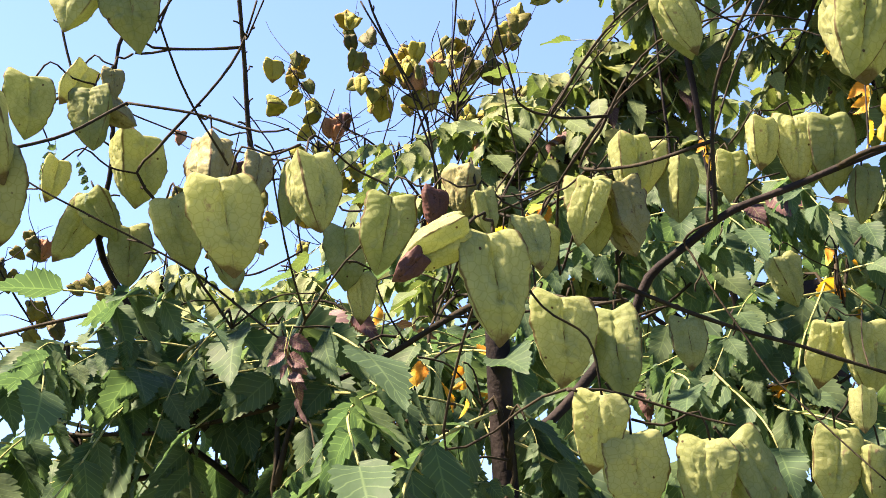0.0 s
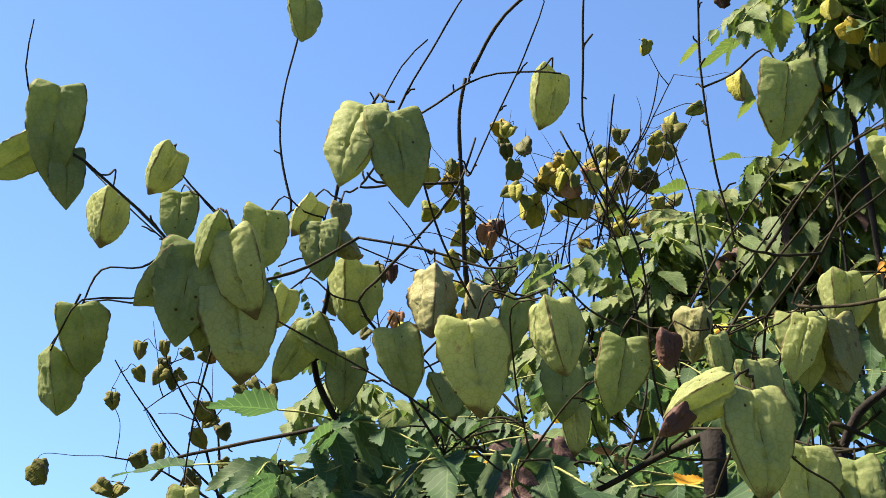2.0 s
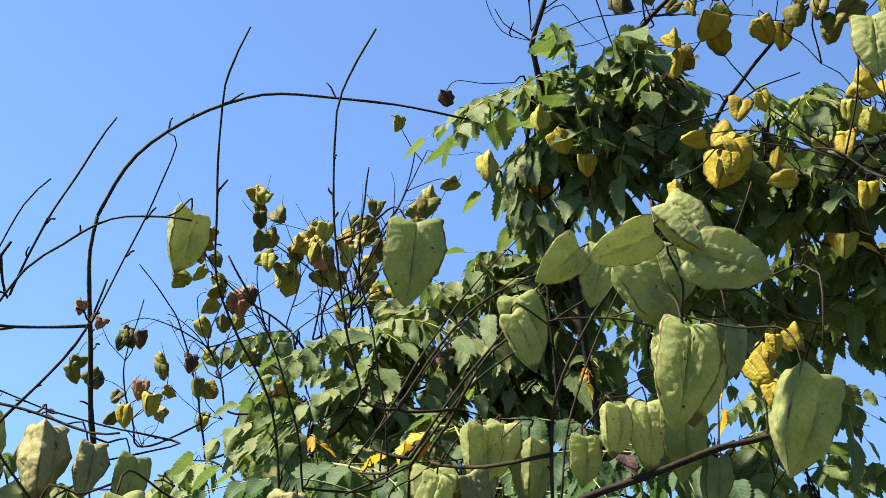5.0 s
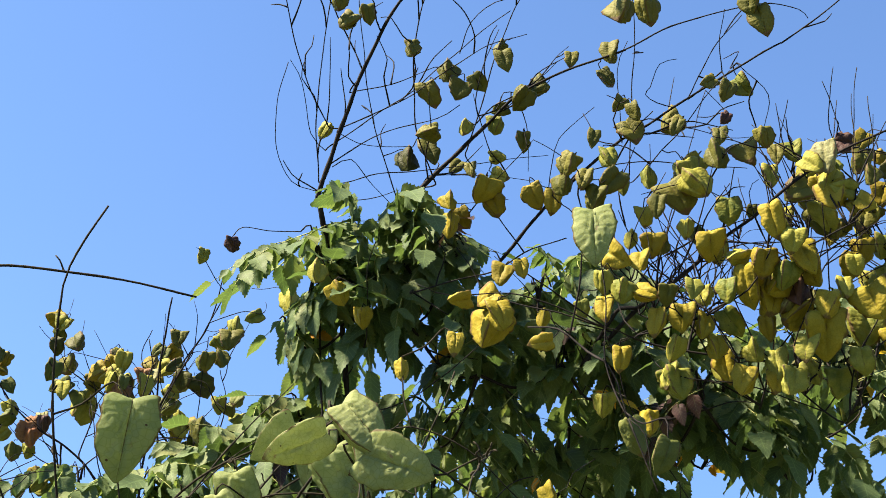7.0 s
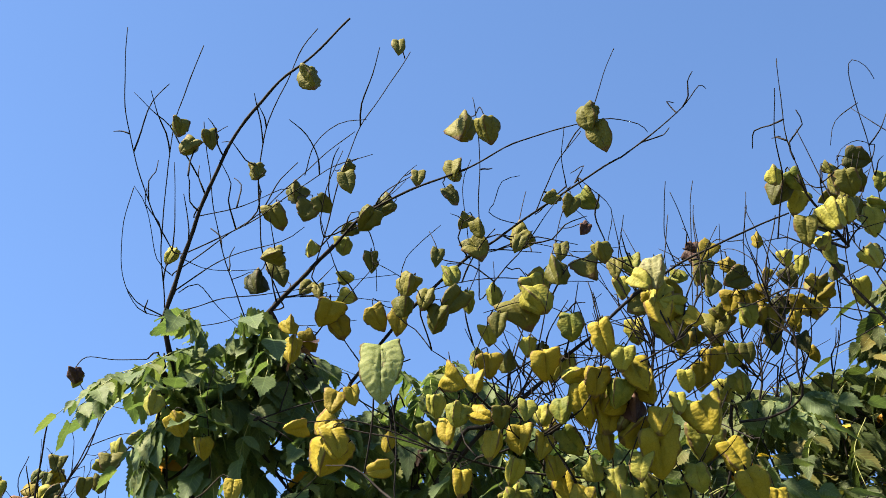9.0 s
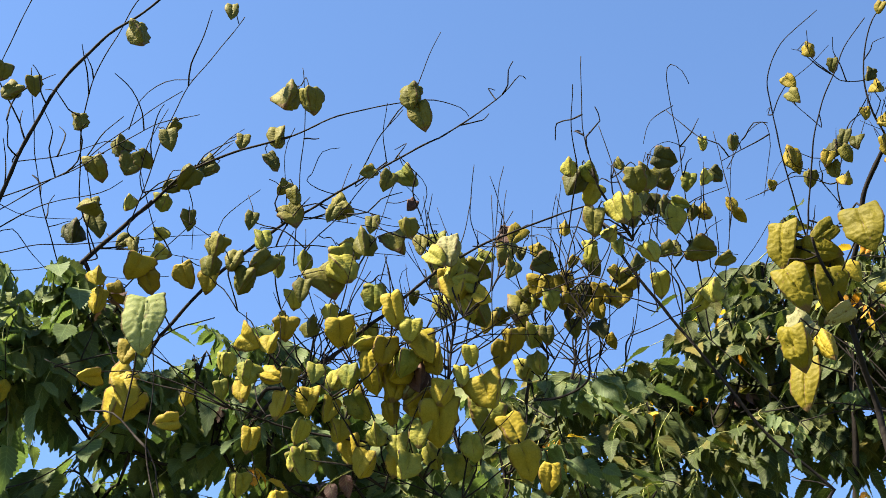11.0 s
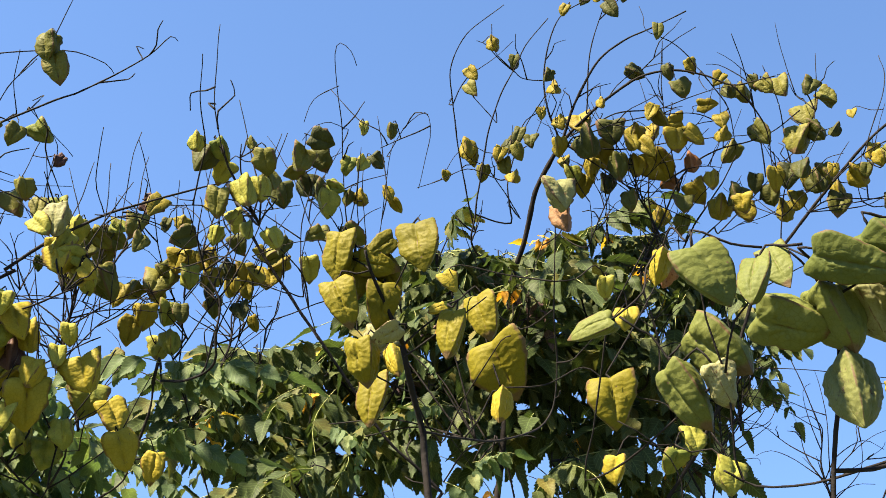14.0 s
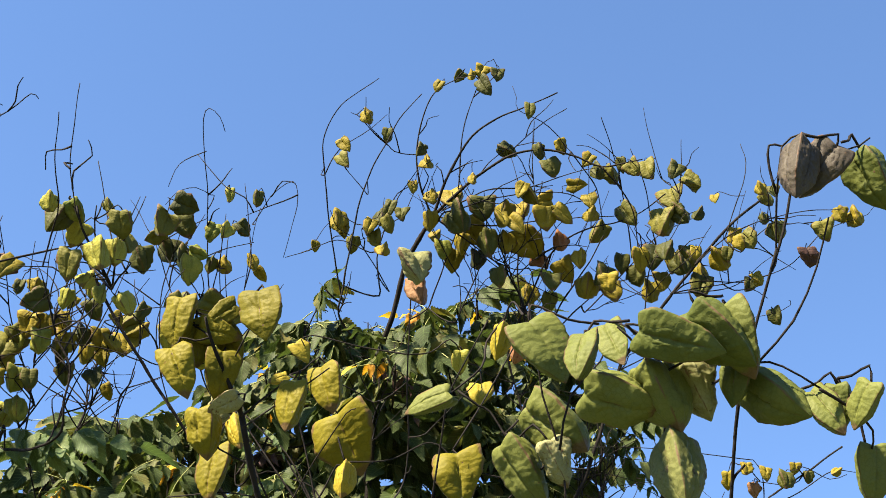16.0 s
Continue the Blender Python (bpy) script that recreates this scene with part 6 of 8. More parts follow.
pod(FAR, PURPLE, 1.033, 1.461, 2.670, 0.036, -27, -60)
pod(FAR, GOLD, 1.083, 1.355, 2.641, 0.024, -27, 0)
pod(FAR, GOLD, 1.121, 1.412, 2.616, 0.024, -27, 20)
pod(FAR, SHADED_OLIVE, 1.081, 1.429, 2.491, 0.033, -27, 0)
pod(FAR, SOFT, 1.061, 1.487, 2.536, 0.031, -27, 0)
pod(FAR, SHADED_OLIVE, 1.123, 1.432, 2.538, 0.027, -27, 10)
stem(FAR, 1.8, 0.9, [(1.113, 1.505, 2.420), (1.103, 1.480, 2.503), (1.094, 1.458, 2.580), (1.072, 1.438, 2.665)])
stem(FAR, 1.3, 0.6, [(1.119, 1.515, 2.499), (1.084, 1.499, 2.564), (1.057, 1.487, 2.612), (1.019, 1.455, 2.709), (0.991, 1.440, 2.765)])
stem(FAR, 1.3, 0.6, [(1.093, 1.462, 2.440), (1.121, 1.425, 2.506), (1.141, 1.391, 2.573), (1.136, 1.365, 2.648), (1.144, 1.345, 2.700)])
stem(FAR, 1.3, 0.6, [(1.149, 1.482, 2.456), (1.163, 1.454, 2.525), (1.188, 1.427, 2.578), (1.213, 1.400, 2.632)])
stem(FAR, 1.1, 0.5, [(1.103, 1.473, 2.539), (1.131, 1.434, 2.607), (1.102, 1.420, 2.684), (1.099, 1.396, 2.752)])
stem(FAR, 1.1, 0.5, [(1.188, 1.482, 2.463), (1.190, 1.428, 2.521), (1.176, 1.383, 2.578), (1.198, 1.316, 2.641)])
stem(FAR, 1.1, 0.5, [(1.124, 1.537, 2.488), (1.070, 1.527, 2.513), (1.029, 1.503, 2.554)])
stem(FAR, 1.1, 0.5, [(1.154, 1.475, 2.493), (1.096, 1.477, 2.520), (1.047, 1.459, 2.580), (1.021, 1.454, 2.591)])
stem(FAR, 0.9, 0.5, [(1.016, 1.490, 2.673), (1.056, 1.469, 2.684), (1.083, 1.464, 2.678)])
stem(FAR, 1.1, 0.5, [(1.214, 1.434, 2.453), (1.222, 1.395, 2.535), (1.218, 1.369, 2.601), (1.209, 1.363, 2.635)])

pod(FAR, GOLD, 1.755, 1.331, 3.228, 0.025, -37, 30)
pod(FAR, SHADED_OLIVE, 1.829, 1.356, 3.297, 0.028, -37, 40)
pod(FAR, GOLD, 1.862, 1.358, 3.316, 0.026, -37, 0)
pod(FAR, GOLD, 1.885, 1.353, 3.331, 0.032, -37, 20)
pod(FAR, SHADED_OLIVE, 1.831, 1.280, 3.230, 0.045, -37, -25)
pod(FAR, SHADED_OLIVE, 1.906, 1.328, 3.318, 0.031, -37, 0)
pod(FAR, GREEN, 1.915, 1.249, 3.190, 0.035, -37, 10)
pod(FAR, SHADED_OLIVE, 1.961, 1.370, 3.179, 0.043, -37, -50)
pod(FAR, SHADED_OLIVE, 1.973, 1.287, 3.138, 0.034, -37, 0)
pod(FAR, SHADED_OLIVE, 1.979, 1.267, 3.091, 0.041, -37, -20)
pod(FAR, GOLD, 2.028, 1.279, 3.167, 0.035, -37, -20)
pod(FAR, GOLD, 1.865, 1.369, 3.074, 0.024, -37, 0)
pod(FAR, GOLD, 2.068, 1.249, 3.133, 0.034, -37, 40)
pod(FAR, SHADED_OLIVE, 2.108, 1.262, 3.127, 0.039, -37, 0)
pod(FAR, GREEN, 2.145, 1.260, 3.133, 0.043, -37, -20)
pod(FAR, SHADED_OLIVE, 2.128, 1.211, 3.126, 0.034, -37, 0)
pod(FAR, GREEN, 2.124, 1.179, 3.100, 0.038, -37, -30)
pod(FAR, GREEN, 2.196, 1.204, 3.135, 0.049, -37, -15)
pod(FAR, GOLD, 2.071, 1.288, 3.096, 0.043, -37, -80)
pod(FAR, SHADED_OLIVE, 2.204, 1.145, 3.107, 0.042, -37, 20)
pod(FAR, GREEN, 2.256, 1.146, 3.100, 0.047, -37, -35)
pod(FAR, GOLD, 1.803, 1.419, 3.035, 0.031, -37, 0)
pod(FAR, GOLD, 1.888, 1.460, 3.078, 0.053, -37, -10)
pod(FAR, GOLD, 1.817, 1.446, 3.000, 0.041, -37, 0)
pod(FAR, SHADED_OLIVE, 1.860, 1.409, 2.999, 0.057, -37, -15)
pod(FAR, SHADED_OLIVE, 1.916, 1.396, 3.039, 0.052, -37, 0)
pod(FAR, GOLD, 1.965, 1.390, 3.047, 0.038, -37, 0)
pod(FAR, GOLD, 1.954, 1.326, 3.060, 0.042, -37, 20)
pod(FAR, GREEN, 1.984, 1.332, 3.060, 0.042, -37, -30)
pod(FAR, GOLD, 2.022, 1.339, 3.064, 0.042, -37, 60)
pod(FAR, GOLD, 2.026, 1.404, 3.074, 0.039, -37, 0)
pod(FAR, GOLD, 1.933, 1.364, 3.004, 0.045, -37, -10)
pod(FAR, GOLD, 1.956, 1.348, 2.992, 0.051, -37, -25)
pod(FAR, GOLD, 2.016, 1.280, 3.002, 0.047, -37, -60)
pod(FAR, GOLD, 1.999, 1.311, 3.004, 0.051, -37, -10)
pod(FAR, GOLD, 2.078, 1.262, 3.048, 0.038, -37, 0)
pod(FAR, GOLD, 2.078, 1.262, 3.016, 0.038, -37, 10)
pod(FAR, GREEN, 2.166, 1.331, 3.036, 0.054, -37, 30)
pod(FAR, GREEN, 2.165, 1.241, 3.037, 0.059, -37, -25)
pod(FAR, GREEN, 2.280, 1.221, 3.102, 0.054, -37, 10)
pod(FAR, SHADED_OLIVE, 2.207, 1.145, 3.009, 0.051, -37, -30)
pod(FAR, GREEN, 2.190, 1.176, 2.997, 0.061, -37, 20)
pod(FAR, GOLD, 1.943, 1.472, 3.028, 0.061, -37, -20)
pod(FAR, SHADED_OLIVE, 1.920, 1.394, 2.961, 0.059, -37, -10)
pod(FAR, GOLD, 1.902, 1.451, 2.979, 0.042, -37, 0)
pod(FAR, GOLD, 2.019, 1.383, 2.989, 0.071, -37, -25)
pod(FAR, RUST, 2.051, 1.326, 2.975, 0.044, -37, 0)
pod(FAR, RUST, 2.055, 1.387, 2.963, 0.049, -37, -30)
pod(FAR, GOLD, 2.107, 1.371, 2.947, 0.053, -37, -30)
pod(FAR, GOLD, 1.878, 1.504, 3.007, 0.033, -37, 0)
pod(FAR, SOFT, 1.873, 1.480, 2.968, 0.042, -37, 0)
pod(FAR, SHADED_OLIVE, 2.193, 1.209, 2.935, 0.051, -37, 10)
pod(FAR, SHADED_OLIVE, 2.113, 1.276, 2.898, 0.051, -37, 0)
pod(FAR, GREEN, 2.242, 1.164, 2.932, 0.051, -37, -20)
pod(FAR, GOLD, 1.931, 1.514, 2.975, 0.049, -37, 10)
pod(FAR, SHADED_OLIVE, 1.974, 1.492, 2.980, 0.045, -37, -10)
pod(FAR, GOLD, 1.970, 1.398, 2.979, 0.046, -37, 0)
pod(FAR, GOLD, 2.036, 1.426, 3.026, 0.041, -37, 10)
pod(FAR, SHADED_OLIVE, 2.044, 1.350, 2.893, 0.039, -37, 0)
pod(FAR, GOLD, 2.067, 1.290, 2.927, 0.039, -37, 0)
pod(FAR, SHADED_OLIVE, 2.222, 1.326, 2.978, 0.046, -37, 0)
pod(FAR, SHADED_OLIVE, 2.249, 1.305, 2.952, 0.047, -37, -10)
pod(FAR, GOLD, 2.301, 1.256, 2.975, 0.047, -37, 10)
pod(FAR, GOLD, 2.314, 1.197, 2.929, 0.044, -37, 0)
pod(FAR, GOLD, 2.111, 1.322, 2.890, 0.044, -37, 10)
pod(FAR, SHADED_OLIVE, 2.065, 1.383, 2.868, 0.040, -37, 0)
pod(FAR, GOLD, 2.077, 1.451, 2.916, 0.041, -37, 0)
pod(FAR, GOLD, 2.186, 1.323, 2.900, 0.044, -37, -20)
pod(FAR, SHADED_OLIVE, 1.958, 1.406, 2.902, 0.043, -37, 0)
pod(FAR, GOLD, 2.296, 1.320, 2.932, 0.046, -37, 0)
stem(FAR, 7.0, 4.6, [(1.851, 1.669, 2.789), (1.848, 1.599, 2.892), (1.842, 1.553, 2.963), (1.856, 1.486, 3.042)])
stem(FAR, 3.5, 1.2, [(1.834, 1.458, 3.022), (1.837, 1.397, 3.104), (1.850, 1.348, 3.159), (1.879, 1.303, 3.188), (1.917, 1.259, 3.207), (1.958, 1.210, 3.230)])
stem(FAR, 3.5, 1.2, [(1.860, 1.485, 3.045), (1.892, 1.409, 3.096), (1.934, 1.333, 3.136), (1.979, 1.279, 3.141), (2.020, 1.242, 3.124), (2.064, 1.209, 3.098), (2.116, 1.149, 3.103)])
stem(FAR, 2.3, 0.9, [(1.817, 1.442, 3.009), (1.779, 1.434, 3.086), (1.762, 1.403, 3.172), (1.770, 1.367, 3.238), (1.810, 1.325, 3.275)])
stem(FAR, 1.7, 0.9, [(1.882, 1.433, 3.097), (1.869, 1.397, 3.212), (1.881, 1.354, 3.308)])
stem(FAR, 1.7, 0.8, [(1.860, 1.463, 3.043), (1.919, 1.389, 3.077), (1.979, 1.334, 3.080), (2.041, 1.265, 3.103), (2.081, 1.223, 3.111)])
stem(FAR, 1.5, 0.8, [(1.959, 1.396, 3.163), (1.980, 1.294, 3.204), (1.992, 1.222, 3.212)])
stem(FAR, 1.7, 0.8, [(1.861, 1.473, 3.034), (1.944, 1.420, 3.019), (2.051, 1.331, 3.030), (2.160, 1.244, 3.036)])
stem(FAR, 1.7, 0.8, [(1.832, 1.438, 3.002), (1.897, 1.419, 2.964), (1.990, 1.391, 2.906), (2.077, 1.354, 2.867)])
stem(FAR, 1.7, 0.8, [(1.838, 1.419, 3.015), (1.939, 1.360, 3.057), (2.049, 1.308, 3.080), (2.125, 1.304, 3.071)])
stem(FAR, 1.5, 0.8, [(2.052, 1.371, 2.943), (1.995, 1.333, 3.105), (1.974, 1.299, 3.218)])
stem(FAR, 1.5, 0.8, [(2.222, 1.230, 2.978), (2.176, 1.200, 3.082), (2.132, 1.189, 3.155)])
stem(FAR, 1.5, 0.8, [(2.227, 1.298, 2.982), (2.141, 1.234, 3.112), (2.059, 1.193, 3.204)])
stem(FAR, 1.3, 0.8, [(2.207, 1.147, 3.029), (2.215, 1.138, 3.108), (2.223, 1.132, 3.183)])
stem(FAR, 2.3, 1.2, [(2.007, 1.450, 2.782), (2.025, 1.397, 2.868), (2.042, 1.343, 2.954), (2.091, 1.292, 3.001), (2.166, 1.235, 3.028), (2.216, 1.182, 3.075)])
stem(FAR, 2.3, 1.2, [(2.086, 1.453, 2.779), (2.100, 1.377, 2.882), (2.124, 1.313, 2.955), (2.131, 1.283, 2.997)])
stem(FAR, 2.3, 1.2, [(2.099, 1.482, 2.817), (2.044, 1.448, 2.945), (2.025, 1.414, 3.031)])
stem(FAR, 1.7, 0.9, [(2.191, 1.403, 2.893), (2.234, 1.305, 2.974), (2.259, 1.243, 3.023), (2.299, 1.183, 3.050)])
stem(FAR, 1.7, 0.9, [(2.149, 1.429, 2.864), (2.197, 1.355, 2.929), (2.278, 1.285, 2.953), (2.350, 1.221, 2.976)])
stem(FAR, 1.7, 0.9, [(1.889, 1.538, 2.881), (1.889, 1.481, 2.961), (1.886, 1.440, 3.022), (1.859, 1.425, 3.071)])
stem(FAR, 1.7, 0.9, [(1.916, 1.480, 2.842), (1.932, 1.427, 2.940), (1.928, 1.402, 3.019), (1.921, 1.399, 3.069)])
stem(FAR, 1.7, 0.9, [(2.060, 1.205, 3.095), (2.135, 1.206, 3.030), (2.178, 1.238, 2.955)])
stem(FAR, 1.5, 0.8, [(2.036, 1.257, 3.139), (2.093, 1.255, 3.078), (2.126, 1.278, 3.006)])

pod(FAR, GOLD, 1.654, 1.427, 3.168, 0.033, -37, -10)
pod(FAR, SHADED_OLIVE, 1.692, 1.411, 3.132, 0.029, -37, 10)
pod(FAR, GOLD, 1.632, 1.469, 3.117, 0.035, -37, -20)
pod(FAR, GREEN, 1.590, 1.409, 3.035, 0.035, -37, -20)
pod(FAR, SHADED_OLIVE, 1.744, 1.378, 3.101, 0.029, -37, 20)
pod(FAR, GOLD, 1.775, 1.396, 3.091, 0.033, -37, -20)
pod(FAR, GOLD, 1.763, 1.429, 3.049, 0.029, -37, 0)
pod(FAR, GOLD, 1.665, 1.541, 2.993, 0.045, -37, 0)
pod(FAR, GOLD, 1.690, 1.557, 2.993, 0.042, -37, -10)
pod(FAR, SHADED_OLIVE, 1.729, 1.458, 3.001, 0.041, -37, 20)
pod(FAR, SHADED_OLIVE, 1.741, 1.502, 3.006, 0.037, -37, 0)
pod(FAR, GOLD, 1.681, 1.457, 2.946, 0.036, -37, 10)
pod(FAR, GREEN, 1.704, 1.425, 2.946, 0.036, -37, -20)
pod(FAR, GREEN, 1.702, 1.464, 2.931, 0.034, -37, -20)
pod(FAR, GREEN, 1.681, 1.513, 2.933, 0.035, -37, 0)
pod(FAR, GOLD, 1.632, 1.569, 2.938, 0.023, -37, 0)
pod(FAR, GOLD, 1.694, 1.429, 2.889, 0.026, -37, 0)
pod(FAR, SHADED_OLIVE, 1.770, 1.475, 3.011, 0.030, -37, 0)
stem(FAR, 1.7, 0.8, [(1.709, 1.587, 2.859), (1.663, 1.556, 2.957), (1.613, 1.514, 3.076), (1.595, 1.487, 3.135), (1.605, 1.446, 3.185), (1.648, 1.382, 3.232)])
stem(FAR, 2.2, 0.9, [(1.664, 1.514, 2.841), (1.656, 1.470, 2.943), (1.656, 1.425, 3.036), (1.673, 1.386, 3.101), (1.686, 1.367, 3.142), (1.713, 1.330, 3.194)])
stem(FAR, 1.1, 0.7, [(1.662, 1.442, 3.008), (1.614, 1.453, 3.060)])
stem(FAR, 1.1, 0.7, [(1.712, 1.438, 3.130), (1.655, 1.428, 3.155), (1.626, 1.394, 3.185)])
stem(FAR, 1.7, 0.8, [(1.740, 1.508, 2.863), (1.728, 1.493, 2.927), (1.735, 1.448, 3.012), (1.758, 1.405, 3.078)])
stem(FAR, 1.3, 0.7, [(1.698, 1.490, 2.916), (1.643, 1.507, 2.930), (1.601, 1.541, 2.906), (1.565, 1.564, 2.891)])
stem(FAR, 1.3, 0.7, [(1.781, 1.544, 2.890), (1.706, 1.519, 2.944), (1.645, 1.510, 2.957), (1.610, 1.481, 2.970)])

pod(FAR, GOLD, 2.264, 1.101, 3.042, 0.023, -38, 0)
pod(FAR, SHADED_OLIVE, 2.202, 1.099, 2.985, 0.034, -38, 40)
pod(FAR, GOLD, 2.284, 1.005, 3.026, 0.025, -38, 0)
pod(FAR, GREEN, 2.333, 1.029, 3.033, 0.037, -38, -20)
pod(FAR, SHADED_OLIVE, 2.281, 0.975, 3.005, 0.026, -38, 0)
pod(FAR, SHADED_OLIVE, 2.360, 1.062, 3.011, 0.025, -38, 0)
pod(FAR, GREEN, 2.386, 1.054, 2.987, 0.045, -38, -10)
pod(FAR, GOLD, 2.313, 1.106, 2.977, 0.035, -38, 10)
pod(FAR, GREEN, 2.264, 1.036, 2.922, 0.043, -38, -20)
pod(FAR, GOLD, 2.256, 1.102, 2.905, 0.045, -38, -20)
pod(FAR, GOLD, 2.189, 1.107, 2.901, 0.028, -38, 10)
pod(FAR, GOLD, 2.472, 0.959, 3.012, 0.035, -38, 0)
pod(FAR, GOLD, 2.498, 0.945, 3.007, 0.041, -38, -20)
pod(FAR, PURPLE, 2.354, 0.974, 2.887, 0.038, -38, 0)
pod(FAR, SHADED_OLIVE, 2.336, 1.104, 2.874, 0.031, -38, 20)
pod(FAR, GOLD, 2.283, 1.044, 2.847, 0.030, -38, -20)
pod(FAR, SHADED_OLIVE, 2.324, 1.043, 2.782, 0.035, -38, -20)
pod(FAR, SHADED_OLIVE, 2.195, 1.149, 2.894, 0.049, -38, -10)
pod(FAR, SHADED_OLIVE, 2.266, 1.165, 2.872, 0.058, -38, 10)
pod(FAR, GOLD, 2.114, 1.182, 2.895, 0.049, -38, 0)
pod(FAR, GOLD, 2.110, 1.257, 2.875, 0.040, -38, 0)
pod(FAR, GOLD, 2.218, 1.222, 2.893, 0.046, -38, 0)
pod(FAR, SHADED_OLIVE, 2.138, 1.132, 2.899, 0.041, -38, 10)
pod(FAR, GREEN, 2.436, 0.980, 2.973, 0.044, -38, -10)
pod(FAR, GOLD, 2.237, 1.036, 2.907, 0.031, -38, 0)
pod(FAR, SHADED_OLIVE, 2.254, 1.079, 2.907, 0.032, -38, 0)
stem(FAR, 4.9, 2.7, [(2.181, 1.311, 2.746), (2.224, 1.202, 2.862), (2.250, 1.144, 2.920), (2.277, 1.086, 2.979), (2.313, 1.031, 3.023)])
stem(FAR, 1.6, 0.8, [(2.213, 1.115, 2.897), (2.261, 1.063, 2.951), (2.341, 0.999, 2.986), (2.437, 0.935, 3.002)])
stem(FAR, 1.3, 0.7, [(2.235, 1.055, 2.951), (2.259, 1.015, 3.066), (2.264, 1.023, 3.131)])
stem(FAR, 1.6, 0.8, [(2.200, 1.182, 2.848), (2.282, 1.109, 2.866), (2.355, 1.042, 2.885), (2.388, 0.993, 2.924)])
stem(FAR, 1.6, 0.8, [(2.159, 1.227, 2.770), (2.143, 1.183, 2.880), (2.167, 1.139, 2.942), (2.181, 1.116, 2.985)])
stem(FAR, 1.6, 0.8, [(2.190, 1.173, 2.841), (2.239, 1.156, 2.873), (2.348, 1.105, 2.884)])
stem(FAR, 1.3, 0.7, [(2.264, 1.046, 2.908), (2.298, 1.026, 2.947), (2.332, 1.013, 2.977)])

stem(FAR, 2.3, 1.4, [(2.169, 1.005, 2.401), (2.224, 0.972, 2.440), (2.285, 0.928, 2.489)])
stem(FAR, 1.1, 0.6, [(2.224, 0.972, 2.440), (2.210, 0.988, 2.423), (2.153, 1.021, 2.431)])
stem(FAR, 1.1, 0.6, [(2.186, 0.933, 2.433), (2.218, 0.916, 2.416), (2.235, 0.895, 2.423)])
pod(FAR, GOLD, 2.145, 1.024, 2.449, 0.023, -38, 0)
pod(FAR, GOLD, 2.122, 0.969, 2.421, 0.024, -38, 0)
pod(FAR, SHADED_OLIVE, 2.178, 0.974, 2.423, 0.029, -38, 10)
pod(FAR, GOLD, 2.210, 0.977, 2.449, 0.020, -38, 0)
pod(FAR, GOLD, 2.252, 0.926, 2.438, 0.021, -38, 60)
pod(FAR, SHADED_OLIVE, 2.232, 0.968, 2.436, 0.021, -38, 0)
pod(FAR, GOLD, 2.163, 1.076, 2.446, 0.033, -38, 0)
pod(FAR, RUST, 2.175, 1.036, 2.421, 0.028, -38, 0)

# young tree: large pods on dark shoots
pod(RIGHT, LIME, 0.933, 0.185, 2.066, 0.030, -38, 10)
pod(RIGHT, LIME, 0.966, 0.193, 2.055, 0.040, -38, -60)
pod(RIGHT, LIME, 0.964, 0.151, 2.071, 0.042, -38, -62)
pod(RIGHT, LIME, 0.987, 0.144, 2.077, 0.041, -38, -40)
pod(RIGHT, LIME, 0.999, 0.142, 2.077, 0.039, -38, -15)
pod(RIGHT, LIME, 0.978, 0.176, 2.053, 0.036, -38, -10)
pod(RIGHT, TAN, 0.999, 0.172, 2.060, 0.032, -38, -20)
pod(RIGHT, LIME, 1.008, 0.154, 2.059, 0.023, -38, 20)
pod(RIGHT, LIME, 1.027, 0.146, 2.055, 0.041, -38, -40)
pod(RIGHT, LIME, 1.042, 0.130, 2.044, 0.029, -38, -30)
pod(RIGHT, LIME, 1.056, 0.130, 2.050, 0.024, -38, 0)
pod(RIGHT, LIME, 1.048, 0.111, 2.044, 0.025, -38, 20)
pod(RIGHT, LIME, 1.083, 0.137, 2.022, 0.031, -38, 0)
stem(RIGHT, 1.7, 1.1, [(1.000, 0.206, 2.007), (0.995, 0.194, 2.033), (0.989, 0.183, 2.058), (0.985, 0.177, 2.073)])
stem(RIGHT, 0.4, 0.3, [(0.990, 0.184, 2.059), (0.971, 0.183, 2.078), (0.957, 0.184, 2.087)])
stem(RIGHT, 0.4, 0.3, [(0.973, 0.168, 2.061), (0.989, 0.159, 2.074), (1.003, 0.149, 2.093)])
stem(RIGHT, 0.4, 0.3, [(0.989, 0.184, 2.052), (1.001, 0.164, 2.061), (1.012, 0.146, 2.069), (1.022, 0.137, 2.066), (1.038, 0.128, 2.055)])
stem(RIGHT, 0.4, 0.3, [(1.029, 0.122, 2.051), (1.049, 0.121, 2.046), (1.069, 0.123, 2.039), (1.079, 0.132, 2.032)])
pod(RIGHT, STREAKED, 0.987, 0.179, 2.018, 0.042, -38, 0)

pod(RIGHT, DULL, 1.021, 0.107, 2.166, 0.036, -38, 12)
pod(RIGHT, DULL, 1.042, 0.108, 2.172, 0.033, -38, 40)
pod(RIGHT, LIME, 1.075, 0.098, 2.175, 0.036, -38, -20)
stem(RIGHT, 1.2, 0.7, [(1.046, 0.199, 2.013), (1.035, 0.175, 2.059), (1.030, 0.157, 2.090), (1.027, 0.131, 2.131)])
stem(RIGHT, 0.7, 0.4, [(1.041, 0.141, 2.140), (1.030, 0.127, 2.164), (1.023, 0.115, 2.184)])
stem(RIGHT, 0.4, 0.3, [(1.045, 0.165, 2.084), (1.053, 0.147, 2.102), (1.055, 0.128, 2.128), (1.053, 0.114, 2.152)])
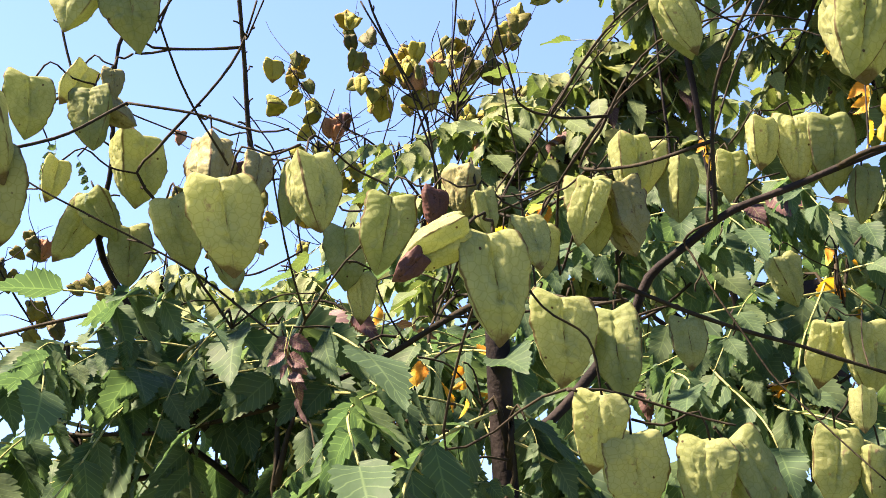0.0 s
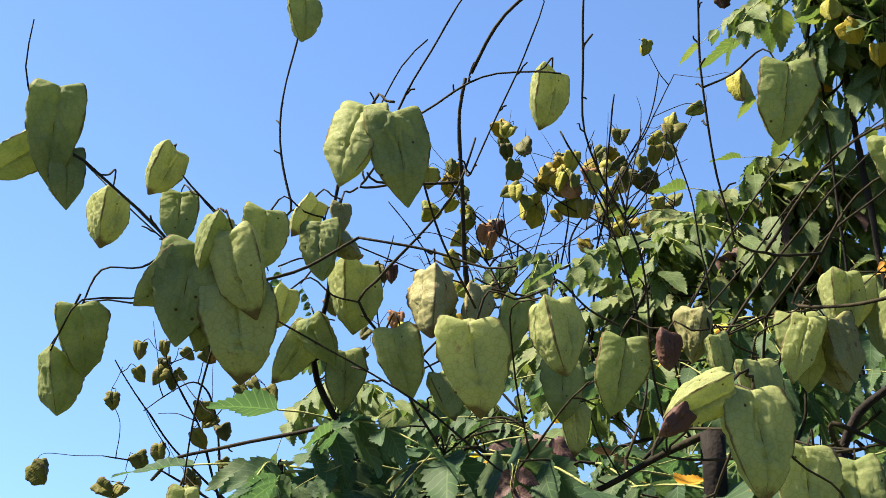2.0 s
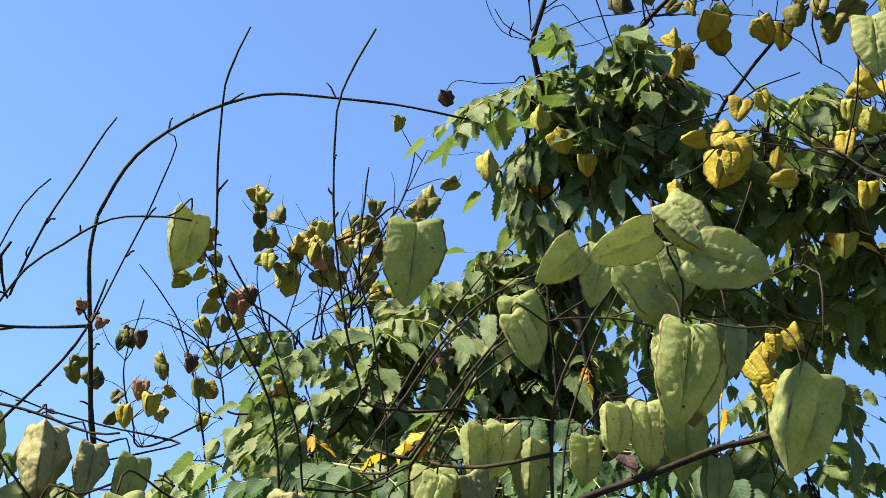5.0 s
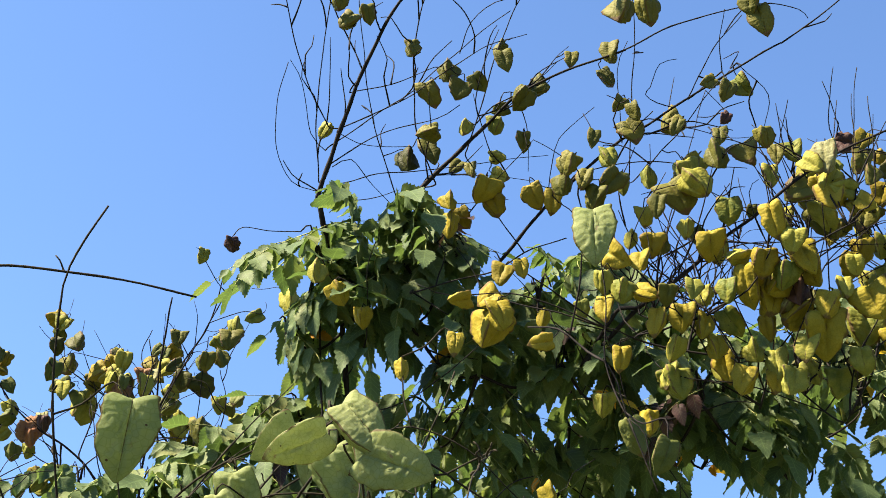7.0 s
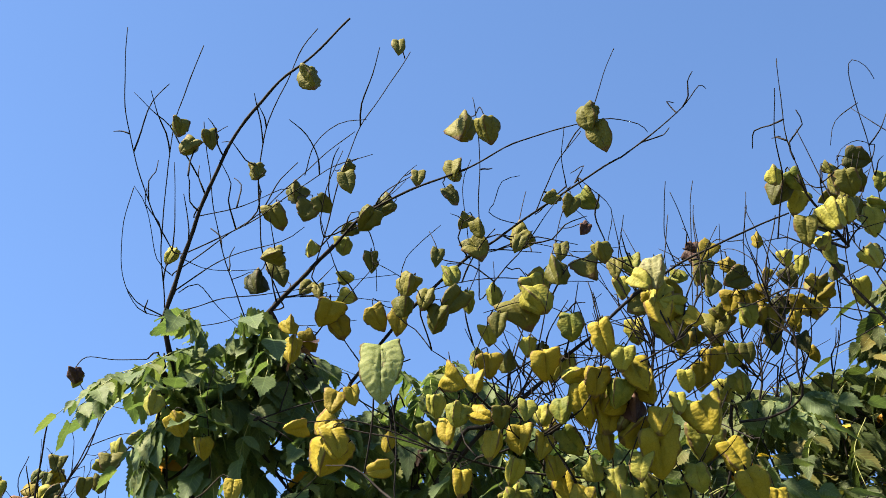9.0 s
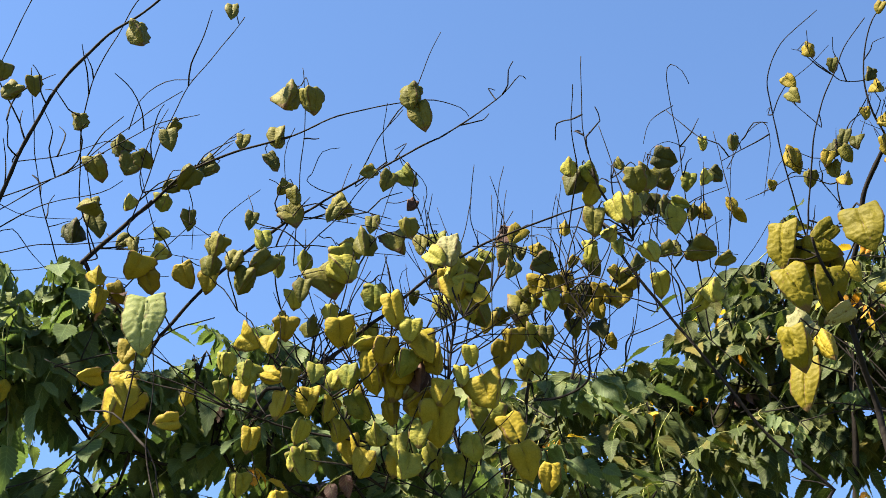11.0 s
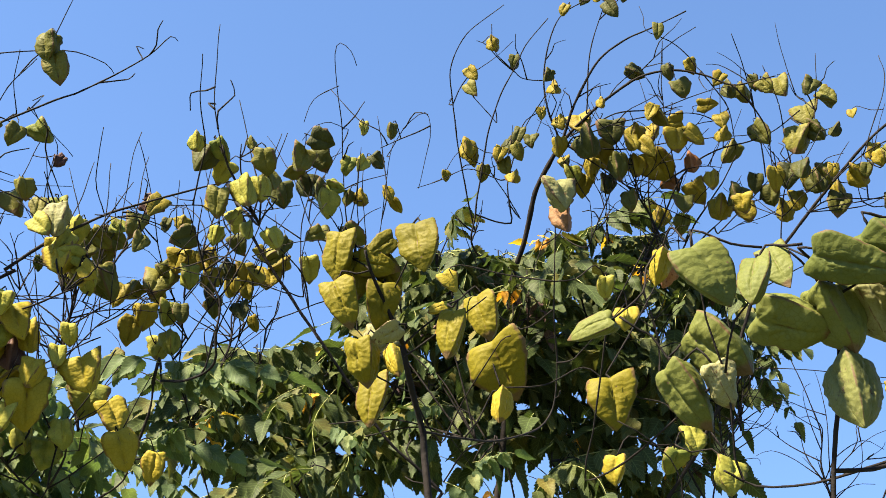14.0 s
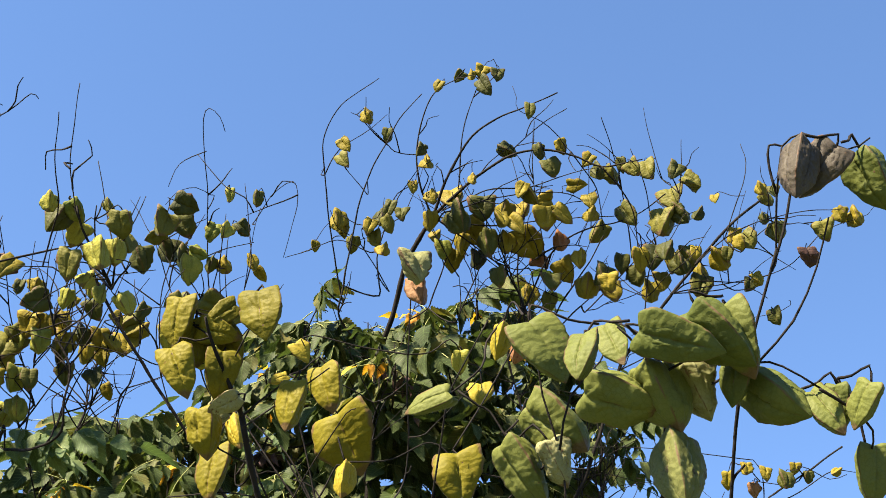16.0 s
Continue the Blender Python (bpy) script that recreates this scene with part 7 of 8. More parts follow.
stem(RIGHT, 0.4, 0.3, [(1.029, 0.119, 2.188), (1.035, 0.110, 2.193), (1.056, 0.099, 2.184), (1.064, 0.089, 2.189)])

pod(RIGHT, LIME, 0.996, 0.279, 2.117, 0.043, -38, -25)
pod(RIGHT, LIME, 1.030, 0.255, 2.121, 0.034, -38, -20)
pod(RIGHT, LIME, 1.037, 0.312, 2.089, 0.045, -38, -30)
pod(RIGHT, LIME, 1.024, 0.330, 2.062, 0.046, -38, -25)
pod(RIGHT, TAN, 1.028, 0.307, 2.063, 0.030, -38, -20)
stem(RIGHT, 0.7, 0.4, [(1.034, 0.308, 2.037), (1.026, 0.302, 2.068), (1.012, 0.299, 2.099), (1.001, 0.294, 2.131), (0.997, 0.291, 2.151)])
stem(RIGHT, 0.5, 0.3, [(1.021, 0.297, 2.066), (1.019, 0.282, 2.095), (1.028, 0.266, 2.114), (1.031, 0.254, 2.132)])

pod(RIGHT, MUSTARD, 0.894, 0.551, 2.208, 0.040, -38, 0, -20)
pod(RIGHT, MUSTARD, 0.919, 0.536, 2.215, 0.028, -38, 60, 14)
pod(RIGHT, MUSTARD, 0.920, 0.541, 2.203, 0.033, -38, -70, -19)
pod(RIGHT, MUSTARD, 0.934, 0.501, 2.206, 0.041, -38, 0, -17)
pod(RIGHT, MUSTARD, 0.910, 0.557, 2.199, 0.037, -38, 0, 14)
pod(RIGHT, MUSTARD, 0.934, 0.550, 2.201, 0.033, -38, -25, 4)
pod(RIGHT, MUSTARD, 0.892, 0.541, 2.165, 0.040, -38, -15, 2)
pod(RIGHT, MUSTARD, 0.924, 0.544, 2.172, 0.037, -38, 10, 27)
pod(RIGHT, TAN, 0.928, 0.540, 2.150, 0.025, -38, 60)
pod(RIGHT, MUSTARD, 0.962, 0.503, 2.144, 0.037, -38, 10, -27)
pod(RIGHT, MUSTARD, 1.004, 0.521, 2.172, 0.039, -38, -5, -25)
pod(RIGHT, YELLOW, 0.967, 0.532, 2.174, 0.015, -38, 60)
stem(RIGHT, 3.3, 2.2, [(0.985, 0.580, 2.093), (0.968, 0.570, 2.121), (0.953, 0.559, 2.150)])
stem(RIGHT, 1.8, 1.0, [(0.944, 0.543, 2.144), (0.924, 0.536, 2.171), (0.908, 0.530, 2.192), (0.899, 0.523, 2.204)])
stem(RIGHT, 0.6, 0.4, [(0.928, 0.543, 2.174), (0.929, 0.519, 2.193), (0.930, 0.495, 2.215)])
stem(RIGHT, 0.6, 0.4, [(0.941, 0.536, 2.132), (0.957, 0.522, 2.148), (0.974, 0.505, 2.164), (0.987, 0.495, 2.177)])
stem(RIGHT, 0.6, 0.4, [(0.919, 0.542, 2.190), (0.910, 0.559, 2.193), (0.903, 0.570, 2.205)])

pod(RIGHT, MUSTARD, 1.076, 0.598, 2.167, 0.054, -38, -25, -20)
pod(RIGHT, YELLOW, 1.060, 0.583, 2.127, 0.028, -38, 0)
pod(RIGHT, MUSTARD, 0.974, 0.656, 2.170, 0.042, -38, 0, -27)
pod(RIGHT, YELLOW, 0.998, 0.648, 2.173, 0.033, -38, -20)
pod(RIGHT, MUSTARD, 1.000, 0.686, 2.150, 0.049, -38, 0, -22)
stem(RIGHT, 0.7, 0.5, [(1.040, 0.633, 2.115), (1.045, 0.593, 2.153), (1.048, 0.566, 2.174), (1.050, 0.553, 2.175)])
stem(RIGHT, 0.7, 0.5, [(1.009, 0.637, 2.143), (0.988, 0.658, 2.159), (0.976, 0.663, 2.187)])

pod(RIGHT, LIME, 0.981, 0.368, 2.108, 0.032, -38, 70)
pod(RIGHT, YELLOW, 1.018, 0.342, 2.151, 0.024, -38, 10)
stem(RIGHT, 0.5, 0.4, [(1.022, 0.423, 2.061), (1.016, 0.402, 2.101), (1.012, 0.385, 2.130), (1.018, 0.354, 2.169)])

pod(RIGHT, TAN, 1.167, 0.631, 2.367, 0.032, -38, -15)
pod(RIGHT, RUST, 1.188, 0.653, 2.357, 0.033, -38, -10)
pod(RIGHT, YELLOW, 1.110, 0.739, 2.302, 0.024, -38, -30)
pod(RIGHT, YELLOW, 1.294, 0.690, 2.284, 0.029, -38, 10)
pod(RIGHT, SOFT, 1.260, 0.679, 2.309, 0.025, -38, 0)
stem(RIGHT, 1.1, 0.6, [(1.207, 0.698, 2.267), (1.190, 0.670, 2.337), (1.176, 0.648, 2.392)])
stem(RIGHT, 0.7, 0.4, [(1.185, 0.744, 2.277), (1.133, 0.746, 2.295), (1.103, 0.730, 2.312)])
stem(RIGHT, 0.7, 0.4, [(1.230, 0.692, 2.236), (1.258, 0.673, 2.271), (1.278, 0.670, 2.292)])

# middle tree: yellow pods over the leaf crown

foliage(MIDDLE, (0.24, 1.61, 2.47), (0.04, 0.05, 0.02), -13, 4)
foliage(MIDDLE, (0.27, 1.60, 2.49), (0.04, 0.05, 0.03), -13, 7)
foliage(MIDDLE, (0.36, 1.58, 2.48), (0.05, 0.05, 0.03), -13, 8)
foliage(MIDDLE, (0.43, 1.58, 2.46), (0.04, 0.05, 0.03), -13, 6)
foliage(MIDDLE, (0.21, 1.68, 2.35), (0.06, 0.05, 0.04), -13, 7)
foliage(MIDDLE, (0.29, 1.64, 2.40), (0.07, 0.05, 0.05), -13, 10)
foliage(MIDDLE, (0.38, 1.61, 2.41), (0.06, 0.05, 0.05), -13, 10)
foliage(MIDDLE, (0.49, 1.62, 2.34), (0.08, 0.05, 0.05), -13, 10)
foliage(MIDDLE, (0.61, 1.59, 2.36), (0.07, 0.05, 0.05), -13, 8)
foliage(MIDDLE, (0.69, 1.59, 2.31), (0.07, 0.05, 0.04), -13, 7)
foliage(MIDDLE, (0.57, 1.57, 2.41), (0.04, 0.05, 0.04), -13, 5)
foliage(MIDDLE, (0.82, 1.57, 2.29), (0.07, 0.05, 0.03), -13, 4)

foliage(MIDDLE, (0.25, 1.72, 2.37), (0.04, 0.05, 0.04), -1, 5)
foliage(MIDDLE, (0.46, 1.75, 2.26), (0.11, 0.05, 0.05), -1, 10)
foliage(MIDDLE, (0.16, 1.79, 2.14), (0.10, 0.05, 0.04), -1, 10)
foliage(MIDDLE, (0.03, 1.80, 2.12), (0.09, 0.05, 0.04), -1, 8)
foliage(MIDDLE, (0.34, 1.79, 2.12), (0.12, 0.06, 0.06), -1, 11)
foliage(MIDDLE, (-0.06, 1.83, 2.02), (0.08, 0.05, 0.04), -1, 6)
foliage(MIDDLE, (0.12, 1.83, 2.01), (0.09, 0.05, 0.04), -1, 7)
foliage(MIDDLE, (0.30, 1.83, 2.00), (0.09, 0.05, 0.03), -1, 5)

foliage(MIDDLE, (0.66, 1.70, 2.40), (0.04, 0.05, 0.03), -27, 5)
foliage(MIDDLE, (0.69, 1.64, 2.50), (0.04, 0.05, 0.03), -27, 5)
foliage(MIDDLE, (0.78, 1.71, 2.25), (0.09, 0.05, 0.04), -27, 7)
foliage(MIDDLE, (0.95, 1.63, 2.25), (0.09, 0.05, 0.03), -27, 6)
foliage(MIDDLE, (1.06, 1.55, 2.30), (0.06, 0.05, 0.04), -27, 5)
foliage(MIDDLE, (1.07, 1.49, 2.40), (0.04, 0.05, 0.03), -27, 4)

# far tree: fine twigs with small hanging pods
foliage(FAR, (1.55, 2.37, 2.74), (0.09, 0.05, 0.05), -27, 10)
foliage(FAR, (1.65, 2.30, 2.77), (0.09, 0.05, 0.05), -27, 11)
foliage(FAR, (1.74, 2.24, 2.80), (0.08, 0.05, 0.05), -27, 10)
foliage(FAR, (1.62, 2.40, 2.60), (0.09, 0.07, 0.07), -27, 8)
foliage(FAR, (1.76, 2.32, 2.63), (0.11, 0.09, 0.09), -27, 15)
foliage(FAR, (1.87, 2.20, 2.75), (0.08, 0.07, 0.07), -27, 10)
foliage(FAR, (1.88, 2.29, 2.56), (0.09, 0.07, 0.07), -27, 10)
foliage(FAR, (1.91, 2.12, 2.88), (0.08, 0.07, 0.07), -27, 10)

foliage(FAR, (1.94, 1.77, 2.79), (0.11, 0.07, 0.07), -27, 15)
foliage(FAR, (2.11, 1.71, 2.75), (0.11, 0.10, 0.10), -27, 17)
foliage(FAR, (2.29, 1.69, 2.60), (0.08, 0.11, 0.11), -27, 12)
foliage(FAR, (2.11, 1.80, 2.57), (0.13, 0.08, 0.08), -27, 15)
foliage(FAR, (1.87, 1.85, 2.70), (0.07, 0.07, 0.07), -27, 7)
foliage(FAR, (2.04, 1.68, 2.88), (0.07, 0.05, 0.05), -27, 7)
foliage(FAR, (2.20, 1.80, 2.46), (0.16, 0.05, 0.04), -27, 10)
foliage(FAR, (1.81, 1.82, 2.83), (0.05, 0.05, 0.04), -27, 5)
foliage(FAR, (2.18, 1.61, 2.86), (0.07, 0.05, 0.05), -27, 7)

# young tree: large pods on dark shoots
leaf_at(RIGHT, "green", (1.017, 0.672, 2.199), (1.031, 0.661, 2.155))
leaf_at(RIGHT, "green", (1.066, 0.671, 2.151), (1.008, 0.675, 2.151))
leaf_at(RIGHT, "green", (1.096, 0.679, 2.106), (1.119, 0.633, 2.121))
leaf_at(RIGHT, "green", (1.109, 0.667, 2.115), (1.063, 0.679, 2.086))
leaf_at(RIGHT, "green", (1.077, 0.697, 2.090), (1.133, 0.653, 2.067))
leaf_at(RIGHT, "green", (0.978, 0.725, 2.134), (1.006, 0.692, 2.117))
leaf_at(RIGHT, "green", (1.007, 0.715, 2.125), (0.987, 0.714, 2.094))
leaf_at(RIGHT, "orange", (1.096, 0.694, 2.076), (1.076, 0.690, 2.052))
leaf_at(RIGHT, "orange", (1.043, 0.648, 2.221), (1.038, 0.635, 2.198))
leaf_at(RIGHT, "green", (1.033, 0.669, 2.190), (1.048, 0.642, 2.174))
leaf_at(RIGHT, "green", (1.140, 0.676, 2.068), (1.179, 0.634, 2.059))

# far tree: fine twigs with small hanging pods
foliage(FAR, (1.91, 2.00, 2.96), (0.08, 0.05, 0.05), -38, 8)
foliage(FAR, (2.00, 1.92, 2.98), (0.09, 0.06, 0.06), -38, 10)
foliage(FAR, (2.10, 1.82, 3.00), (0.08, 0.06, 0.06), -38, 8)
foliage(FAR, (2.10, 1.90, 2.90), (0.09, 0.06, 0.06), -38, 8)
foliage(FAR, (2.18, 1.75, 3.01), (0.06, 0.05, 0.05), -38, 6)
foliage(FAR, (2.27, 1.84, 2.78), (0.09, 0.08, 0.08), -38, 7)
foliage(FAR, (2.35, 1.74, 2.82), (0.07, 0.07, 0.07), -38, 7)
foliage(FAR, (2.44, 1.77, 2.68), (0.06, 0.06, 0.06), -38, 6)
foliage(FAR, (1.99, 2.01, 2.85), (0.08, 0.06, 0.06), -38, 7)
foliage(FAR, (2.12, 1.98, 2.75), (0.09, 0.06, 0.06), -38, 7)
foliage(FAR, (1.98, 2.09, 2.75), (0.08, 0.06, 0.06), -38, 7)

foliage(FAR, (1.69, 2.56, 2.82), (0.11, 0.06, 0.06), -38, 10)
foliage(FAR, (1.62, 2.66, 2.76), (0.08, 0.05, 0.04), -38, 6)
foliage(FAR, (1.78, 2.53, 2.76), (0.10, 0.06, 0.06), -38, 7)
foliage(FAR, (1.79, 2.47, 2.84), (0.07, 0.05, 0.04), -38, 5)
foliage(FAR, (1.63, 2.58, 2.86), (0.07, 0.05, 0.03), -38, 5)

# middle tree: yellow pods over the leaf crown
foliage(MIDDLE, (0.64, 1.74, 2.46), (0.04, 0.05, 0.04), -27, 5)
foliage(MIDDLE, (0.76, 1.71, 2.41), (0.07, 0.05, 0.04), -27, 7)
foliage(MIDDLE, (0.89, 1.66, 2.37), (0.08, 0.05, 0.05), -27, 8)
foliage(MIDDLE, (0.84, 1.72, 2.30), (0.08, 0.05, 0.04), -27, 7)
foliage(MIDDLE, (1.00, 1.60, 2.37), (0.06, 0.05, 0.04), -27, 5)
foliage(MIDDLE, (0.68, 1.79, 2.32), (0.06, 0.05, 0.05), -27, 5)

pod(MIDDLE, SHADED_OLIVE, -0.265, 2.699, 2.613, 0.043, -11, 0)
pod(MIDDLE, SHADED_OLIVE, -0.220, 2.676, 2.616, 0.048, -11, -20)
pod(MIDDLE, GREEN, -0.250, 2.817, 2.603, 0.045, -11, 0)
pod(MIDDLE, SHADED_OLIVE, -0.130, 2.756, 2.608, 0.042, -11, 0)
pod(MIDDLE, GREEN, -0.134, 2.802, 2.566, 0.054, -11, 20)
pod(MIDDLE, SHADED_OLIVE, -0.106, 2.787, 2.557, 0.049, -11, -20)
pod(MIDDLE, GREEN, -0.179, 2.753, 2.549, 0.044, -11, 0)
pod(MIDDLE, SOFT, -0.239, 2.717, 2.514, 0.047, -11, 0)
pod(MIDDLE, SOFT, -0.217, 2.808, 2.521, 0.049, -11, 0)
pod(MIDDLE, TAN, -0.046, 2.727, 2.565, 0.044, -11, 0)
pod(MIDDLE, SHADED_OLIVE, 0.000, 2.737, 2.599, 0.044, -11, 60)
pod(MIDDLE, SHADED_OLIVE, 0.023, 2.737, 2.567, 0.049, -11, 20)
pod(MIDDLE, SHADED_OLIVE, 0.063, 2.755, 2.561, 0.062, -11, -30)
pod(MIDDLE, GREEN, 0.074, 2.604, 2.578, 0.047, -11, 0)
pod(MIDDLE, GREEN, 0.106, 2.613, 2.590, 0.045, -11, -20)
pod(MIDDLE, GREEN, 0.003, 2.735, 2.668, 0.040, -11, 0)
pod(MIDDLE, GREEN, 0.121, 2.680, 2.656, 0.051, -11, -10)
pod(MIDDLE, SOFT, 0.172, 2.676, 2.719, 0.045, -11, 60)
pod(MIDDLE, GREEN, -0.076, 2.681, 2.471, 0.047, -11, 0)
pod(MIDDLE, PURPLE, -0.284, 2.816, 2.458, 0.044, -11, 0)
pod(MIDDLE, RUST, -0.296, 2.744, 2.407, 0.047, -11, 0)
pod(MIDDLE, GREEN, 0.076, 2.688, 2.438, 0.059, -11, 0)
stem(MIDDLE, 5.2, 1.9, [(-0.010, 2.732, 2.366), (-0.026, 2.683, 2.495), (-0.028, 2.647, 2.589), (-0.017, 2.592, 2.720)])
stem(MIDDLE, 2.6, 1.0, [(-0.024, 2.711, 2.489), (0.039, 2.636, 2.605), (0.081, 2.581, 2.684), (0.112, 2.537, 2.746)])
stem(MIDDLE, 2.6, 1.0, [(-0.130, 2.842, 2.382), (-0.116, 2.786, 2.489), (-0.139, 2.743, 2.583), (-0.129, 2.722, 2.618)])
stem(MIDDLE, 2.6, 1.0, [(-0.246, 2.870, 2.380), (-0.277, 2.835, 2.517), (-0.258, 2.807, 2.620)])
stem(MIDDLE, 1.9, 0.9, [(-0.191, 2.791, 2.393), (-0.164, 2.734, 2.498), (-0.199, 2.695, 2.590)])
stem(MIDDLE, 1.9, 0.9, [(0.064, 2.754, 2.375), (0.064, 2.741, 2.490), (0.066, 2.732, 2.596)])
stem(MIDDLE, 1.9, 0.9, [(-0.031, 2.762, 2.515), (-0.078, 2.734, 2.612), (-0.059, 2.709, 2.674)])
stem(MIDDLE, 1.9, 0.9, [(0.101, 2.732, 2.386), (0.127, 2.671, 2.489), (0.106, 2.630, 2.569)])

foliage(MIDDLE, (0.57, 1.88, 2.00), (0.13, 0.07, 0.07), -1, 10)
foliage(MIDDLE, (0.68, 1.82, 2.18), (0.07, 0.07, 0.07), -1, 7)
foliage(MIDDLE, (0.25, 1.81, 2.25), (0.08, 0.05, 0.05), -1, 6)
foliage(MIDDLE, (0.22, 1.86, 2.08), (0.11, 0.06, 0.06), -1, 7)
foliage(MIDDLE, (-0.00, 1.90, 1.95), (0.11, 0.05, 0.05), -1, 7)
foliage(MIDDLE, (0.22, 1.90, 1.94), (0.11, 0.05, 0.05), -1, 7)
twig_tangle(MIDDLE, (-0.01, 1.82, 2.22), (0.11, 0.09, 0.12), -1, 16)
twig_tangle(MIDDLE, (-0.23, 1.85, 2.14), (0.12, 0.06, 0.08), -1, 10)

# far tree: fine twigs with small hanging pods
foliage(FAR, (1.83, 1.58, 2.76), (0.09, 0.07, 0.07), -28, 7)
foliage(FAR, (1.95, 1.68, 2.44), (0.07, 0.06, 0.06), -28, 5)
foliage(FAR, (1.52, 1.93, 2.39), (0.09, 0.05, 0.04), -28, 5)
twig_tangle(FAR, (2.21, 1.47, 2.55), (0.12, 0.12, 0.18), -28, 18)
twig_tangle(FAR, (1.97, 1.40, 2.95), (0.18, 0.11, 0.16), -28, 16)
twig_tangle(FAR, (1.83, 1.60, 2.72), (0.13, 0.12, 0.17), -28, 12)
twig_tangle(FAR, (1.34, 1.87, 2.70), (0.12, 0.09, 0.12), -28, 14)

# middle tree: yellow pods over the leaf crown
twig_tangle(MIDDLE, (0.81, 1.53, 2.45), (0.13, 0.09, 0.13), -27, 18)

twig_tangle(MIDDLE, (0.91, 1.39, 2.49), (0.13, 0.09, 0.12), -13, 18)
twig_tangle(MIDDLE, (1.07, 1.33, 2.55), (0.09, 0.09, 0.12), -13, 14)
twig_tangle(MIDDLE, (0.72, 1.46, 2.44), (0.11, 0.06, 0.09), -13, 10)

# far tree: fine twigs with small hanging pods
twig_tangle(FAR, (2.02, 1.46, 2.78), (0.13, 0.12, 0.18), -38, 10)

# middle tree: yellow pods over the leaf crown
foliage(MIDDLE, (0.50, 2.02, 2.23), (0.08, 0.06, 0.06), -1, 8)
foliage(MIDDLE, (0.77, 2.05, 2.13), (0.09, 0.08, 0.08), -1, 9)
foliage(MIDDLE, (0.81, 2.09, 1.98), (0.08, 0.07, 0.07), -1, 8)

pod(MIDDLE, YELLOW, 0.487, 1.344, 2.039, 0.033, -1, 10)
pod(MIDDLE, YELLOW, 0.532, 1.373, 2.071, 0.031, -1, -20)
pod(MIDDLE, SOFT, 0.496, 1.337, 1.998, 0.036, -1, 70)
pod(MIDDLE, YELLOW, 0.490, 1.375, 2.023, 0.031, -1, 20)

# far tree: fine twigs with small hanging pods
foliage(FAR, (1.77, 1.95, 2.78), (0.12, 0.10, 0.10), -38, 9)
foliage(FAR, (1.75, 2.04, 2.66), (0.11, 0.06, 0.06), -38, 6)
foliage(FAR, (1.92, 1.87, 2.72), (0.12, 0.08, 0.08), -38, 7)

# middle tree: yellow pods over the leaf crown
foliage(MIDDLE, (0.23, 1.85, 2.21), (0.10, 0.07, 0.07), 8, 11)
foliage(MIDDLE, (0.31, 1.89, 2.11), (0.07, 0.05, 0.05), 8, 7)
foliage(MIDDLE, (0.04, 1.86, 2.07), (0.10, 0.05, 0.05), 8, 8)
foliage(MIDDLE, (0.15, 1.89, 2.02), (0.11, 0.05, 0.04), 8, 8)

# young tree: large pods on dark shoots
pod(RIGHT, MUSTARD, 1.151, 0.551, 2.136, 0.045, -38, -10, 2)

pod(RIGHT, YELLOW, 1.130, 0.527, 2.072, 0.024, -28, 0)
pod(RIGHT, SOFT, 1.180, 0.518, 2.084, 0.022, -28, 10)
pod(RIGHT, SOFT, 1.201, 0.514, 2.103, 0.026, -28, -10)
pod(RIGHT, SOFT, 1.203, 0.479, 2.065, 0.029, -28, 0)
stem(RIGHT, 0.7, 0.5, [(1.181, 0.518, 2.024), (1.175, 0.503, 2.066), (1.152, 0.505, 2.090), (1.124, 0.515, 2.107)])
stem(RIGHT, 0.7, 0.5, [(1.218, 0.494, 2.025), (1.208, 0.480, 2.075), (1.192, 0.482, 2.101)])

# far tree: fine twigs with small hanging pods
foliage(FAR, (1.17, 2.27, 2.51), (0.12, 0.08, 0.08), -32, 9)
foliage(FAR, (1.36, 2.13, 2.55), (0.12, 0.07, 0.07), -32, 9)
foliage(FAR, (1.60, 2.02, 2.49), (0.12, 0.07, 0.07), -32, 9)
foliage(FAR, (1.77, 1.85, 2.59), (0.12, 0.09, 0.09), -32, 9)
foliage(FAR, (2.03, 1.72, 2.53), (0.10, 0.08, 0.08), -32, 8)
foliage(FAR, (2.23, 1.62, 2.49), (0.10, 0.07, 0.07), -32, 7)
twig_tangle(FAR, (2.47, 1.45, 2.53), (0.14, 0.11, 0.15), -32, 14)
twig_tangle(FAR, (2.29, 1.49, 2.66), (0.15, 0.11, 0.15), -32, 10)
twig_tangle(FAR, (1.10, 2.22, 2.70), (0.14, 0.11, 0.15), -32, 10)

# middle tree: yellow pods over the leaf crown
foliage(MIDDLE, (0.87, 1.68, 2.26), (0.10, 0.06, 0.06), -10, 6)
foliage(MIDDLE, (1.03, 1.66, 2.23), (0.09, 0.05, 0.05), -10, 5)
foliage(MIDDLE, (0.61, 1.74, 2.22), (0.09, 0.05, 0.05), -10, 8)
foliage(MIDDLE, (0.32, 1.78, 2.24), (0.07, 0.05, 0.05), -10, 6)

foliage(MIDDLE, (-0.41, 1.67, 1.88), (0.08, 0.05, 0.04), 6, 6)
foliage(MIDDLE, (-0.21, 1.69, 1.87), (0.09, 0.05, 0.05), 6, 8)
foliage(MIDDLE, (-0.02, 1.70, 1.91), (0.09, 0.05, 0.05), 6, 8)
foliage(MIDDLE, (0.16, 1.70, 1.97), (0.08, 0.05, 0.05), 6, 7)

